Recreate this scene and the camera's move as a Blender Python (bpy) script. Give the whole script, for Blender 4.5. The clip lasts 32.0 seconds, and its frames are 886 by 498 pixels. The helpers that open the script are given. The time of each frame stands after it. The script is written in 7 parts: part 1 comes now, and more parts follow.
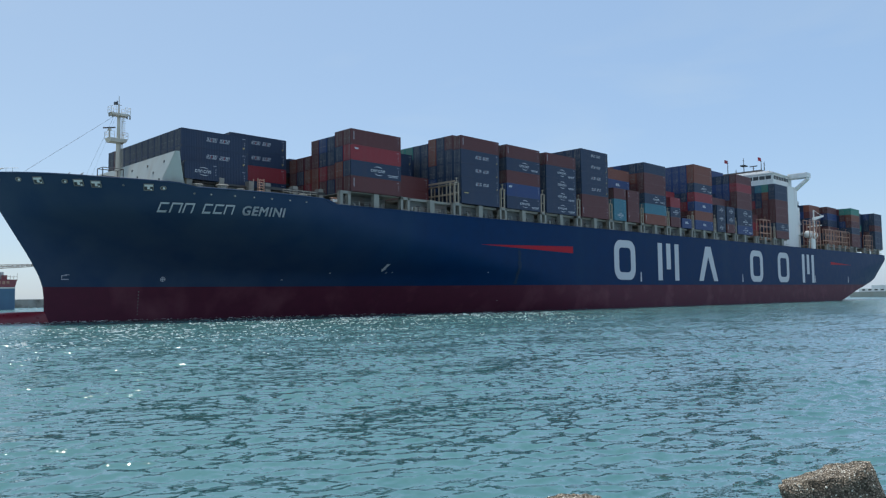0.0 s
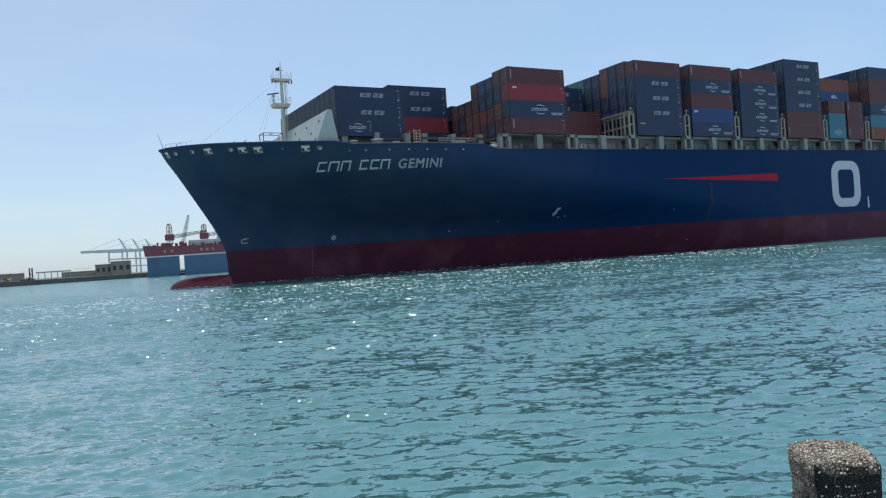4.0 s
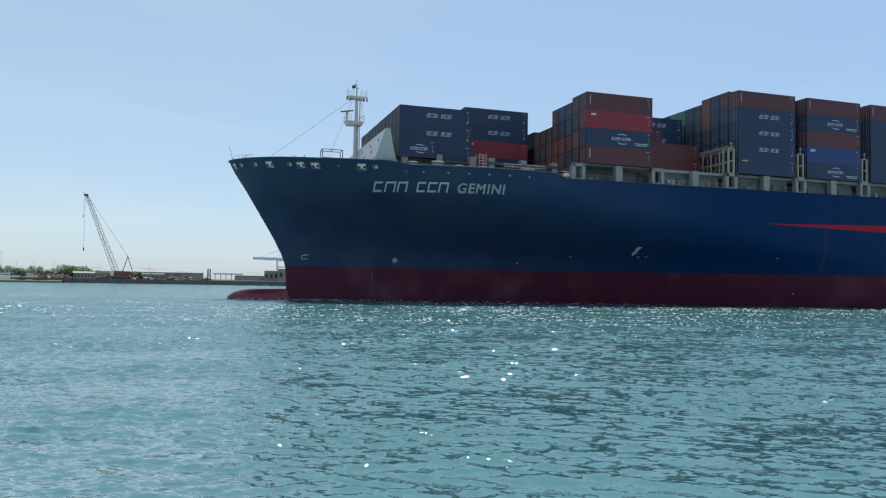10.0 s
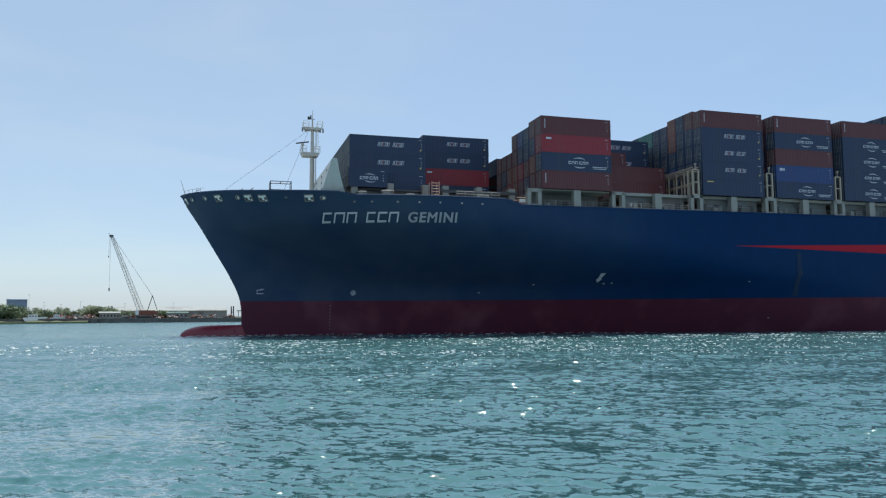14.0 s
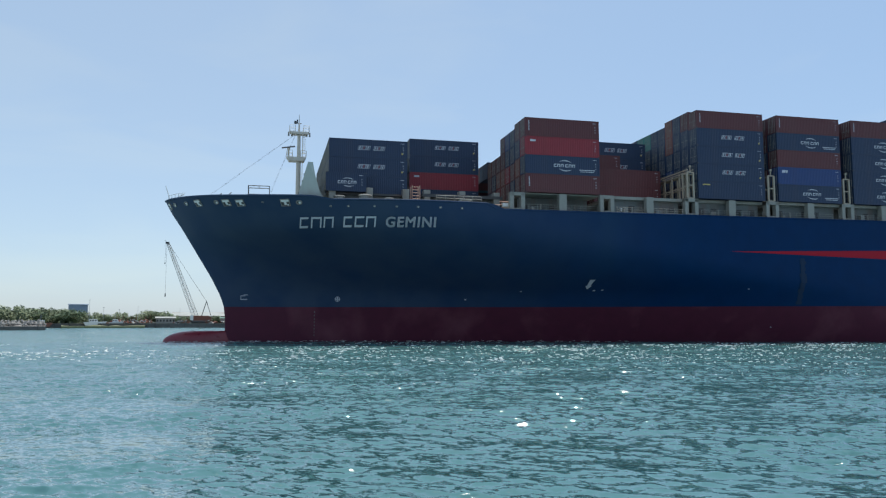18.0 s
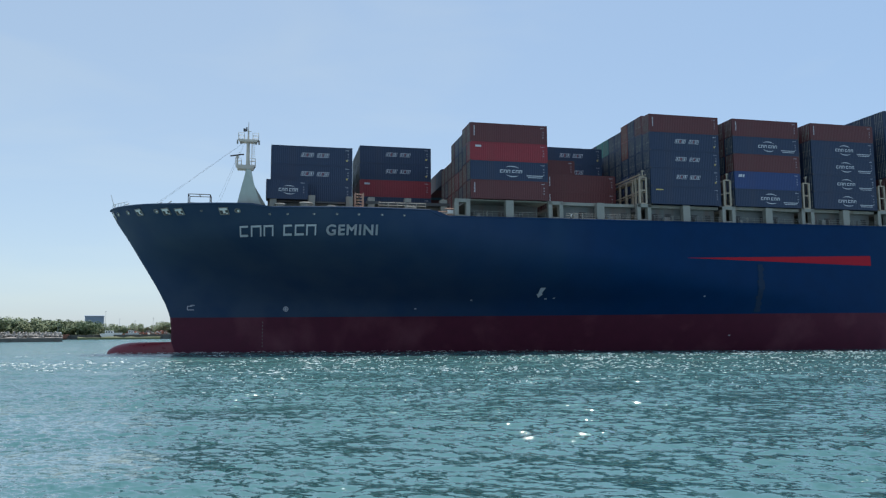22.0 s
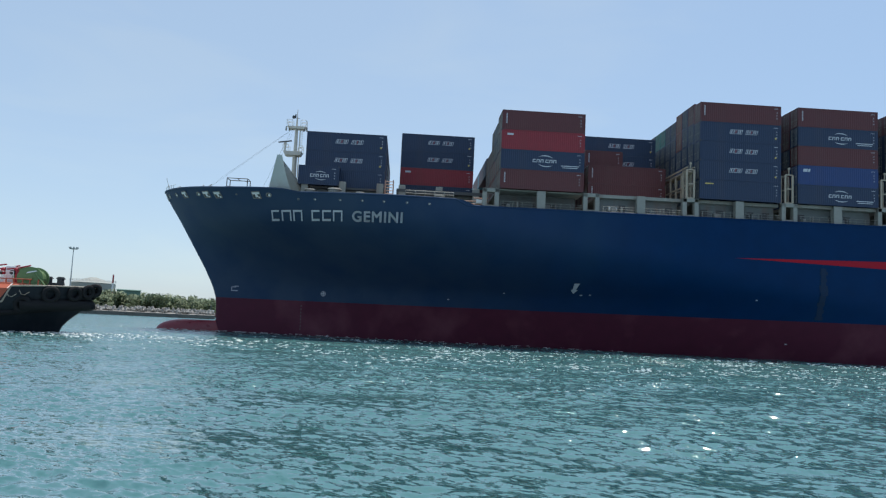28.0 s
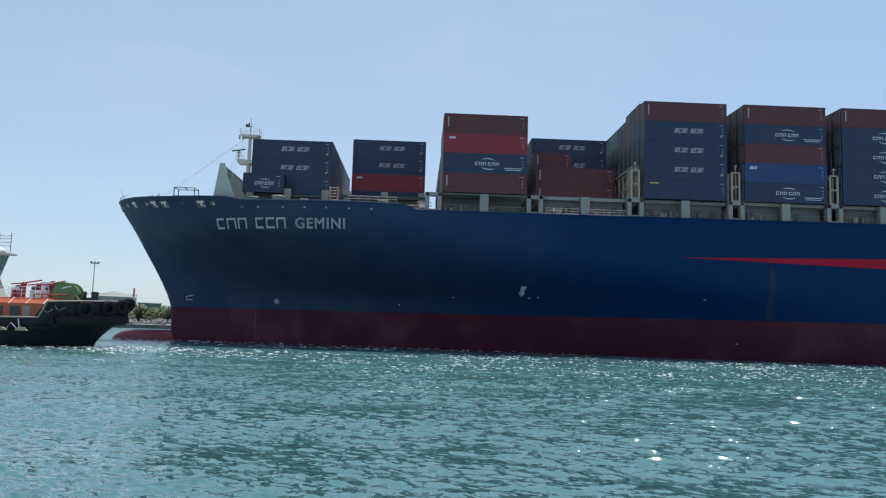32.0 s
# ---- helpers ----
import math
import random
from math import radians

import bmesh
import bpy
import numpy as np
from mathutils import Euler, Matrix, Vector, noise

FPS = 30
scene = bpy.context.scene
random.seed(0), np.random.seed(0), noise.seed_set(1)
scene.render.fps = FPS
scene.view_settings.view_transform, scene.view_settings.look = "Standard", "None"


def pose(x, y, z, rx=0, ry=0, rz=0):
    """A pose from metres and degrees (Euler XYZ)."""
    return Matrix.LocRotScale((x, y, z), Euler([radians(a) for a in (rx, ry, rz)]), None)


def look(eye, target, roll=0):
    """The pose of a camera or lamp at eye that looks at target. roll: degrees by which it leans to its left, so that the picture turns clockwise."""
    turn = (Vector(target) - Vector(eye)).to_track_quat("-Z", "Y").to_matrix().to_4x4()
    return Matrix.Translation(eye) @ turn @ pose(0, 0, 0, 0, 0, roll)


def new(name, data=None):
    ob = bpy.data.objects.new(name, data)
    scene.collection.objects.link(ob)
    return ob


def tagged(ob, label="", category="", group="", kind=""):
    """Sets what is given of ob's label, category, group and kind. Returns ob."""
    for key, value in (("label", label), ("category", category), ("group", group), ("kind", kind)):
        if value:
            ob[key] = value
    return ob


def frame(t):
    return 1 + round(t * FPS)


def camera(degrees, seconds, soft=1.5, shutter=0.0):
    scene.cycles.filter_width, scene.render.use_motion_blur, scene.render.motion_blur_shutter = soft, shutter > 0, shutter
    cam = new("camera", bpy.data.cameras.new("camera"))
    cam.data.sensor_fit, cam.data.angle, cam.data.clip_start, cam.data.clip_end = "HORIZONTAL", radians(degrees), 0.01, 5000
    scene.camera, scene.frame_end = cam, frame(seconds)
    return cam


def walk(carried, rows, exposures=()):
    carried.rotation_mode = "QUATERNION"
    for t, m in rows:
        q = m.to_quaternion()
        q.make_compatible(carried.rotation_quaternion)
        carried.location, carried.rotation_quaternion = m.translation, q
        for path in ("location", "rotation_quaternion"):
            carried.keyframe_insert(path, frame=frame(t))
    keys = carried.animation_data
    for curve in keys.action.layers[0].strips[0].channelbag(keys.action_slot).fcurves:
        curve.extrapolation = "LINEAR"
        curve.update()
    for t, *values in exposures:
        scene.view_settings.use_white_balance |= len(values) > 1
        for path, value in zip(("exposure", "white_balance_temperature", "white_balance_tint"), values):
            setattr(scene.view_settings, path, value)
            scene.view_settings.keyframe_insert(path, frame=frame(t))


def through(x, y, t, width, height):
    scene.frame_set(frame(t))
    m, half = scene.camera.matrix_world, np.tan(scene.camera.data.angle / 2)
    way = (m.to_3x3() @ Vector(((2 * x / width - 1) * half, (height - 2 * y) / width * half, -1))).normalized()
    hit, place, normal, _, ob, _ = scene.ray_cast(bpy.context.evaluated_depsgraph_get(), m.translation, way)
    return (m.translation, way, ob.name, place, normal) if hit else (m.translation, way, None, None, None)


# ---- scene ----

# ---------------------------------------------------------------- camera
EYE = Vector((0.0, 0.0, 3.32))


def aim(az, el, roll):
    """Camera pose from azimuth (from +y towards +x), elevation and lean, in degrees."""
    a, e = radians(az), radians(el)
    return look(EYE, EYE + Vector((math.sin(a) * math.cos(e), math.cos(a) * math.cos(e), math.sin(e))), roll)


cam = camera(61.05, 32.0, soft=1.25)
walk(cam, [(t, aim(az, el, roll)) for t, az, el, roll in (
    (0, 46.51, 3.68, -0.67),
    (0.5, 43.89, 3.10, -1.98),
    (1, 42.25, 2.61, -2.11),
    (1.5, 41.70, 2.48, -1.71),
    (2, 41.20, 2.69, -2.06),
    (2.5, 40.31, 2.82, -2.74),
    (3, 38.97, 2.53, -3.04),
    (3.5, 35.16, 1.70, -3.02),
    (4, 29.87, 0.17, -3.79),
    (4.5, 27.85, -2.42, -3.79),
    (6.5, 17.90, -2.08, -1.30),
    (7, 16.28, -2.02, -2.44),
    (7.5, 15.81, -1.65, -2.89),
    (8, 15.31, -0.91, -2.93),
    (8.5, 15.38, -0.21, -1.47),
    (9, 16.70, 0.63, 0.04),
    (9.5, 18.22, 1.45, -0.08),
    (10, 18.34, 2.57, 1.01),
    (10.5, 18.53, 3.21, 1.76),
    (11, 19.04, 3.17, 1.37),
    (11.5, 19.29, 3.34, 1.33),
    (12, 18.96, 3.78, 0.73),
    (12.5, 18.48, 4.13, 0.15),
    (13, 18.13, 4.33, -0.41),
    (13.5, 17.56, 4.77, -0.39),
    (15.5, 14.62, 5.21, -0.65),
    (16, 14.42, 5.33, -0.63),
    (16.5, 14.06, 5.34, -0.56),
    (17, 13.71, 5.44, -0.40),
    (17.5, 13.27, 5.62, -0.29),
    (18, 13.03, 5.52, 0.04),
    (18.5, 13.03, 5.13, 0.33),
    (19, 13.13, 4.99, 0.46),
    (19.5, 12.76, 5.18, 0.12),
    (20, 12.43, 5.53, -0.15),
    (20.5, 12.39, 5.74, -0.26),
    (21, 12.28, 5.81, -0.17),
    (21.5, 12.23, 5.89, -0.26),
    (22, 12.02, 6.24, -0.28),
    (22.5, 11.52, 6.84, 0.24),
    (23, 10.91, 7.42, 0.67),
    (23.5, 10.40, 7.59, 0.63),
    (24, 10.10, 7.40, 0.77),
    (24.5, 9.89, 7.22, 1.25),
    (26.5, 6.07, 6.02, 2.02),
    (27, 4.12, 5.74, 2.34),
    (27.5, 2.63, 5.71, 2.63),
    (28, 1.86, 5.55, 2.73),
    (28.5, 2.01, 5.46, 2.61),
    (29, 2.83, 5.63, 2.74),
    (29.5, 3.29, 5.84, 2.82),
    (30, 3.31, 5.96, 2.71),
    (30.5, 3.18, 6.03, 2.23),
    (31, 2.53, 6.03, 2.04),
    (31.5, 1.40, 6.14, 1.96),
    (32, 0.52, 6.08, 1.75))],
    exposures=((0, 0.24, 6750, 10), (2, 0.3, 6750, 10), (4, 0.3, 6750, 10), (7, 0.38, 6750, 10), (9, 0.27, 6750, 10), (20, 0.26, 6750, 10), (32, 0.28, 6750, 10)))

# ---------------------------------------------------------------- light
SUN_AZ, SUN_EL = 24.0, 74.0
world = bpy.data.worlds.new("sky")
scene.world = world
world.use_nodes = True
wn = world.node_tree.nodes
sky = wn.new("ShaderNodeTexSky")
sky.sky_type, sky.sun_disc = "NISHITA", False
sky.sun_elevation, sky.sun_rotation = radians(SUN_EL), radians(SUN_AZ)
sky.air_density, sky.dust_density, sky.ozone_density = 0.9, 0.8, 2.0
wn["Background"].inputs["Strength"].default_value = 0.143
haze = wn.new("ShaderNodeMix")
haze.data_type = "RGBA"
haze.inputs["Factor"].default_value = 0.6
# sea haze over the whole sky, thinner away from the land, with faint high wisps in it
towards, axis, east, wisps, veil, tint = (wn.new(k) for k in ("ShaderNodeTexCoord", "ShaderNodeSeparateXYZ", "ShaderNodeMapRange", "ShaderNodeTexNoise", "ShaderNodeMapRange", "ShaderNodeMix"))
bend, thick = wn.new("ShaderNodeMapping"), wn.new("ShaderNodeMath")
bend.inputs["Scale"].default_value, bend.inputs["Rotation"].default_value = (1.2, 1.2, 5.0), (0.35, 0.1, 0)
wisps.inputs["Scale"].default_value, wisps.inputs["Detail"].default_value, wisps.inputs["Distortion"].default_value = 2.2, 7, 0.6
for node, rows in ((east, (-0.1, 0.95, 0.72, 0.0)), (veil, (0.5, 0.78, 0.0, 0.55))):
    for key, val in zip(("From Min", "From Max", "To Min", "To Max"), rows):
        node.inputs[key].default_value = val
thick.operation, thick.use_clamp = "ADD", True
tint.data_type = "RGBA"
tint.inputs["A"].default_value, tint.inputs["B"].default_value = (1.88, 3.08, 4.78, 1), (2.78, 3.7, 4.6, 1)
for out, into in ((towards.outputs["Generated"], axis.inputs[0]), (axis.outputs["X"], east.inputs["Value"]), (towards.outputs["Generated"], bend.inputs["Vector"]), (bend.outputs[0], wisps.inputs["Vector"]),
                  (wisps.outputs["Fac"], veil.inputs["Value"]), (east.outputs[0], thick.inputs[0]), (veil.outputs[0], thick.inputs[1]), (thick.outputs[0], tint.inputs["Factor"]), (tint.outputs["Result"], haze.inputs["B"])):
    world.node_tree.links.new(out, into)
world.node_tree.links.new(sky.outputs[0], haze.inputs["A"])
world.node_tree.links.new(haze.outputs["Result"], wn["Background"].inputs["Color"])
sun = new("sun", bpy.data.lights.new("sun", "SUN"))
sun.data.energy, sun.data.angle, sun.data.color = 3.2, radians(0.5), (1.0, 0.95, 0.88)
a, e = radians(SUN_AZ), radians(SUN_EL)
sun.matrix_world = look((math.sin(a) * math.cos(e) * 900, math.cos(a) * math.cos(e) * 900, math.sin(e) * 900), (0, 0, 0))


# ---------------------------------------------------------------- materials
def mat(name, col, rough=0.5, metal=0.0, var=0.12, scale=1.0, bump=0.0, dirt=None, dirt_amount=0.0, dirt_scale=0.3, streak=False, bscale=None):
    """A painted or mineral surface: base colour with fine and coarse variation, dirt and relief."""
    m = bpy.data.materials.new(name)
    m.use_nodes = True
    nt = m.node_tree
    n, l = nt.nodes, nt.links
    p = n["Principled BSDF"]
    p.inputs["Metallic"].default_value = metal
    co = n.new("ShaderNodeTexCoord")
    fine = n.new("ShaderNodeTexNoise")
    fine.inputs["Scale"].default_value, fine.inputs["Detail"].default_value = 3.0 * scale, 6
    l.new(co.outputs["Object"], fine.inputs["Vector"])
    mix = n.new("ShaderNodeMix")
    mix.data_type = "RGBA"
    mix.inputs["A"].default_value = [c * (1 - var) for c in col] + [1]
    mix.inputs["B"].default_value = [min(1, c * (1 + var)) for c in col] + [1]
    l.new(fine.outputs["Fac"], mix.inputs["Factor"])
    out = mix.outputs["Result"]
    if dirt:
        mp = n.new("ShaderNodeMapping")
        mp.inputs["Scale"].default_value = (1, 1, 0.12) if streak else (1, 1, 1)
        l.new(co.outputs["Object"], mp.inputs["Vector"])
        big = n.new("ShaderNodeTexNoise")
        big.inputs["Scale"].default_value, big.inputs["Detail"].default_value = dirt_scale, 8
        l.new(mp.outputs[0], big.inputs["Vector"])
        ramp = n.new("ShaderNodeValToRGB")
        ramp.color_ramp.elements[0].position, ramp.color_ramp.elements[1].position = 0.5, 0.75
        ramp.color_ramp.elements[1].color = (dirt_amount,) * 3 + (1,)
        l.new(big.outputs["Fac"], ramp.inputs["Fac"])
        m2 = n.new("ShaderNodeMix")
        m2.data_type = "RGBA"
        m2.inputs["B"].default_value = (*dirt, 1)
        l.new(ramp.outputs["Color"], m2.inputs["Factor"])
        l.new(out, m2.inputs["A"])
        out = m2.outputs["Result"]
    l.new(out, p.inputs["Base Color"])
    mr = n.new("ShaderNodeMapRange")
    mr.inputs["To Min"].default_value, mr.inputs["To Max"].default_value = max(0.02, rough - 0.1), min(1, rough + 0.1)
    l.new(fine.outputs["Fac"], mr.inputs["Value"])
    l.new(mr.outputs[0], p.inputs["Roughness"])
    if bump:
        bn = n.new("ShaderNodeTexNoise")
        bn.inputs["Scale"].default_value, bn.inputs["Detail"].default_value = bscale or 8 * scale, 5
        l.new(co.outputs["Object"], bn.inputs["Vector"])
        b = n.new("ShaderNodeBump")
        b.inputs["Strength"].default_value, b.inputs["Distance"].default_value = 0.6, bump
        l.new(bn.outputs["Fac"], b.inputs["Height"])
        l.new(b.outputs[0], p.inputs["Normal"])
    return m


RUST = (0.16, 0.07, 0.035)
M_HULL = mat("hull_blue_paint", (0.0012, 0.027, 0.09), 0.45, var=0.18, scale=0.12, bump=0.02, bscale=0.25, dirt=(0.006, 0.04, 0.095), dirt_amount=0.5, dirt_scale=0.12, streak=True)
M_HULL.node_tree.nodes["Principled BSDF"].inputs["Specular IOR Level"].default_value = 0.06


def paint_bow_glare(m):
    """Grey glare put into the bow's colour; it thins in ragged patches towards midships."""
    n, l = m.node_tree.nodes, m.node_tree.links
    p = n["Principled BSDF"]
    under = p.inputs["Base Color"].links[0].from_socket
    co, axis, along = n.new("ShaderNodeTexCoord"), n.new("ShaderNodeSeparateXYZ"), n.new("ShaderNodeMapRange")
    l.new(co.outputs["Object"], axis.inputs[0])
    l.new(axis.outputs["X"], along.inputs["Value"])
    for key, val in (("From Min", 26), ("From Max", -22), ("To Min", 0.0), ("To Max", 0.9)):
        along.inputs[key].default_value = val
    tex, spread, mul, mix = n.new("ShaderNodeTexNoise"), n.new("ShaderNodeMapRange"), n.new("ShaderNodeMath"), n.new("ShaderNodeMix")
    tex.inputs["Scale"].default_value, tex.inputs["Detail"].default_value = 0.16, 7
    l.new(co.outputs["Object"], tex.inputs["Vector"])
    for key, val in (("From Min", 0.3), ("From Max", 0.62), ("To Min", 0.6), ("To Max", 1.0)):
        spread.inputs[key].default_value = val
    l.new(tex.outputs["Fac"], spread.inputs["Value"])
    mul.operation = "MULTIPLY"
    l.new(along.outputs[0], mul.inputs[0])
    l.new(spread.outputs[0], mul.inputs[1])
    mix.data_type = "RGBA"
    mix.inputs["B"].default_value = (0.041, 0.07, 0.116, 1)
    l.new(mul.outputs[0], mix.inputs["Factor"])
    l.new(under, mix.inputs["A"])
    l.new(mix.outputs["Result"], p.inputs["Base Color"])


paint_bow_glare(M_HULL)
M_BOTTOM = mat("antifouling_red", (0.082, 0.016, 0.034), 0.6, var=0.2, scale=0.2, bump=0.01, dirt=(0.17, 0.06, 0.08), dirt_amount=0.6, dirt_scale=0.16)
# wet gloss; the brighter red puts skylight on the bulb into its colour
M_WETLITRED = mat("wet_lit_antifouling_red", (0.2, 0.02, 0.034), 0.3, var=0.25, scale=0.5, bump=0.02)
M_WHITE = mat("white_paint", (0.72, 0.74, 0.74), 0.45, var=0.06, scale=0.5, dirt=(0.4, 0.33, 0.26), dirt_amount=0.35, dirt_scale=0.4, streak=True)
M_LETTER = mat("white_lettering", (0.47, 0.51, 0.56), 0.5, var=0.08, scale=0.4)
M_STRIPE = mat("red_stripe", (0.36, 0.006, 0.022), 0.6, var=0.1, scale=0.3)
M_DECK = mat("deck_grey_green", (0.16, 0.19, 0.18), 0.7, var=0.2, scale=0.4, dirt=RUST, dirt_amount=0.4, dirt_scale=0.5)
M_STEEL = mat("grey_steel_paint", (0.24, 0.25, 0.23), 0.55, var=0.15, scale=0.8, dirt=RUST, dirt_amount=0.55, dirt_scale=0.7, streak=True)
M_DARKSTEEL = mat("dark_steel", (0.05, 0.055, 0.06), 0.6, var=0.2, scale=0.8, dirt=RUST, dirt_amount=0.4)
M_YELLOW = mat("cream_lattice_paint", (0.34, 0.3, 0.24), 0.6, var=0.15, scale=0.8, dirt=RUST, dirt_amount=0.5, dirt_scale=0.8)
M_GLASS = mat("dark_window_glass", (0.02, 0.03, 0.035), 0.08, var=0.1)
M_BLACK = mat("black_rubber", (0.012, 0.0125, 0.014), 0.75, var=0.3, scale=3, bump=0.02)
M_TUGHULL = mat("black_tug_paint", (0.012, 0.016, 0.022), 0.5, var=0.25, scale=0.8, bump=0.01, dirt=(0.05, 0.055, 0.06), dirt_amount=0.4, dirt_scale=0.6, streak=True)
M_ORANGE = mat("orange_tug_paint", (0.44, 0.092, 0.042), 0.5, var=0.12, scale=0.8, dirt=(0.3, 0.08, 0.04), dirt_amount=0.5, dirt_scale=0.8)
M_TUGWALL = mat("pale_grey_green_paint", (0.42, 0.49, 0.47), 0.5, var=0.08, scale=0.6, dirt=(0.3, 0.3, 0.26), dirt_amount=0.4, dirt_scale=0.5, streak=True)
M_GREEN = mat("green_winch_rope", (0.13, 0.22, 0.09), 0.7, var=0.2, scale=2, bump=0.02)
M_REDFIT = mat("red_fitting_paint", (0.32, 0.022, 0.038), 0.5, var=0.15, scale=2)
M_BLUEDOCK = mat("dock_blue_paint", (0.06, 0.142, 0.235), 0.6, var=0.15, scale=0.1, dirt=(0.05, 0.09, 0.16), dirt_amount=0.7, dirt_scale=0.1, streak=True)
M_REDDOCK = mat("dock_red_paint", (0.22, 0.058, 0.072), 0.6, var=0.15, scale=0.1, dirt=(0.16, 0.07, 0.08), dirt_amount=0.6, dirt_scale=0.15, streak=True)
M_CONC = mat("quay_concrete", (0.3, 0.29, 0.27), 0.85, var=0.2, scale=0.5, bump=0.05, dirt=(0.1, 0.09, 0.08), dirt_amount=0.8, dirt_scale=0.2)
M_QUAY = mat("dark_quay_wall", (0.1, 0.1, 0.095), 0.9, var=0.3, scale=0.4, bump=0.05, dirt=(0.05, 0.05, 0.045), dirt_amount=0.8, dirt_scale=0.3)
M_LAND = mat("scrub_land", (0.1, 0.1, 0.055), 0.95, var=0.3, scale=0.1, bump=0.2, dirt=(0.06, 0.09, 0.03), dirt_amount=0.9, dirt_scale=0.05)


def leaf_material(name, col, through):
    """Thin leaves: they scatter light on the lit side and let some through."""
    m = bpy.data.materials.new(name)
    m.use_nodes = True
    n, l = m.node_tree.nodes, m.node_tree.links
    n.remove(n["Principled BSDF"])
    co, tex, mix = n.new("ShaderNodeTexCoord"), n.new("ShaderNodeTexNoise"), n.new("ShaderNodeMix")
    tex.inputs["Scale"].default_value = 0.35
    l.new(co.outputs["Object"], tex.inputs["Vector"])
    mix.data_type = "RGBA"
    mix.inputs["A"].default_value, mix.inputs["B"].default_value = [c * 0.8 for c in col] + [1], [c * 1.2 for c in col] + [1]
    l.new(tex.outputs["Fac"], mix.inputs["Factor"])
    front, back, both = n.new("ShaderNodeBsdfDiffuse"), n.new("ShaderNodeBsdfTranslucent"), n.new("ShaderNodeMixShader")
    both.inputs[0].default_value = 0.66
    l.new(mix.outputs["Result"], front.inputs["Color"])
    back.inputs["Color"].default_value = (*through, 1)
    l.new(front.outputs[0], both.inputs[1])
    l.new(back.outputs[0], both.inputs[2])
    l.new(both.outputs[0], n["Material Output"].inputs["Surface"])
    return m


M_LEAF, M_LEAF_B = leaf_material("foliage", (0.075, 0.11, 0.072), (0.33, 0.41, 0.29)), leaf_material("foliage_dry", (0.09, 0.115, 0.078), (0.34, 0.4, 0.28))
M_BARK = mat("bark", (0.1, 0.075, 0.05), 0.9, var=0.3, scale=3, bump=0.03)
M_ROOF = mat("pale_sheet_roof", (0.5, 0.52, 0.52), 0.6, var=0.12, scale=0.15, dirt=(0.3, 0.24, 0.19), dirt_amount=0.5, dirt_scale=0.1)
M_BLUESHED = mat("blue_grey_cladding", (0.22, 0.3, 0.4), 0.6, var=0.08, scale=0.1)
M_GREENSHED = mat("green_cladding", (0.1, 0.2, 0.16), 0.6, var=0.1, scale=0.1)
M_TANK = mat("pale_tank_paint", (0.31, 0.33, 0.3), 0.55, var=0.08, scale=0.1, dirt=(0.28, 0.24, 0.2), dirt_amount=0.5, dirt_scale=0.2, streak=True)
M_CRANE = mat("crane_grey_paint", (0.4, 0.42, 0.42), 0.5, var=0.12, scale=0.5)
M_SAND = mat("shore_sand", (0.36, 0.3, 0.2), 0.95, var=0.2, scale=0.3, bump=0.1)
M_ROOFDULL = mat("dull_sheet_roof", (0.36, 0.39, 0.37), 0.7, var=0.15, scale=0.15, dirt=(0.2, 0.17, 0.14), dirt_amount=0.6, dirt_scale=0.1)
M_WEED = mat("weedy_bank", (0.13, 0.15, 0.075), 0.95, var=0.35, scale=0.3, bump=0.15, dirt=(0.22, 0.19, 0.13), dirt_amount=0.7, dirt_scale=0.15)
M_RUSTY = mat("rusty_red_scrap", (0.2, 0.075, 0.05), 0.8, var=0.35, scale=0.6, dirt=(0.12, 0.09, 0.07), dirt_amount=0.7)
M_MAST = mat("weathered_mast_paint", (0.56, 0.54, 0.47), 0.55, var=0.12, scale=0.6, dirt=(0.3, 0.2, 0.13), dirt_amount=0.45, dirt_scale=0.6, streak=True)
M_BREAKWATER = mat("grey_green_plate", (0.4, 0.45, 0.44), 0.6, var=0.1, scale=0.4, dirt=(0.3, 0.25, 0.2), dirt_amount=0.5, dirt_scale=0.4, streak=True)
M_COAMING = mat("coaming_paint", (0.13, 0.155, 0.16), 0.65, var=0.2, scale=0.5, dirt=RUST, dirt_amount=0.5, dirt_scale=0.6, streak=True)
M_PINKFRAME = mat("rust_stained_frame_paint", (0.42, 0.25, 0.19), 0.65, var=0.2, scale=0.8, dirt=RUST, dirt_amount=0.7, dirt_scale=0.8)
M_BOOM = mat("pale_boom_paint", (0.5, 0.5, 0.48), 0.5, var=0.12, scale=0.5, dirt=(0.4, 0.34, 0.28), dirt_amount=0.5, dirt_scale=0.5)
M_FARSTEEL = mat("pale_blue_crane_paint", (0.6, 0.67, 0.73), 0.55, var=0.08, scale=0.2)
# teal tint, paled to put the mirrored sky into the base colour
M_TUGGLASS = mat("sky_teal_tinted_glass", (0.16, 0.3, 0.31), 0.1, var=0.2, scale=0.6)
M_PEBBLE = mat("washed_pebbles", (0.7, 0.66, 0.58), 0.85, var=0.5, scale=9)
M_PINK = mat("pale_red_lettering", (0.26, 0.05, 0.07), 0.5, var=0.1, scale=0.4)
M_PLATE = mat("yellow_placard", (0.5, 0.4, 0.12), 0.5, var=0.1, scale=1)
M_FOAM = mat("foam_white", (0.75, 0.8, 0.8), 0.9, var=0.1, scale=2)


for m in (M_TUGHULL, M_BLACK, M_STRIPE, M_BOTTOM):
    m.node_tree.nodes["Principled BSDF"].inputs["Specular IOR Level"].default_value = 0.2


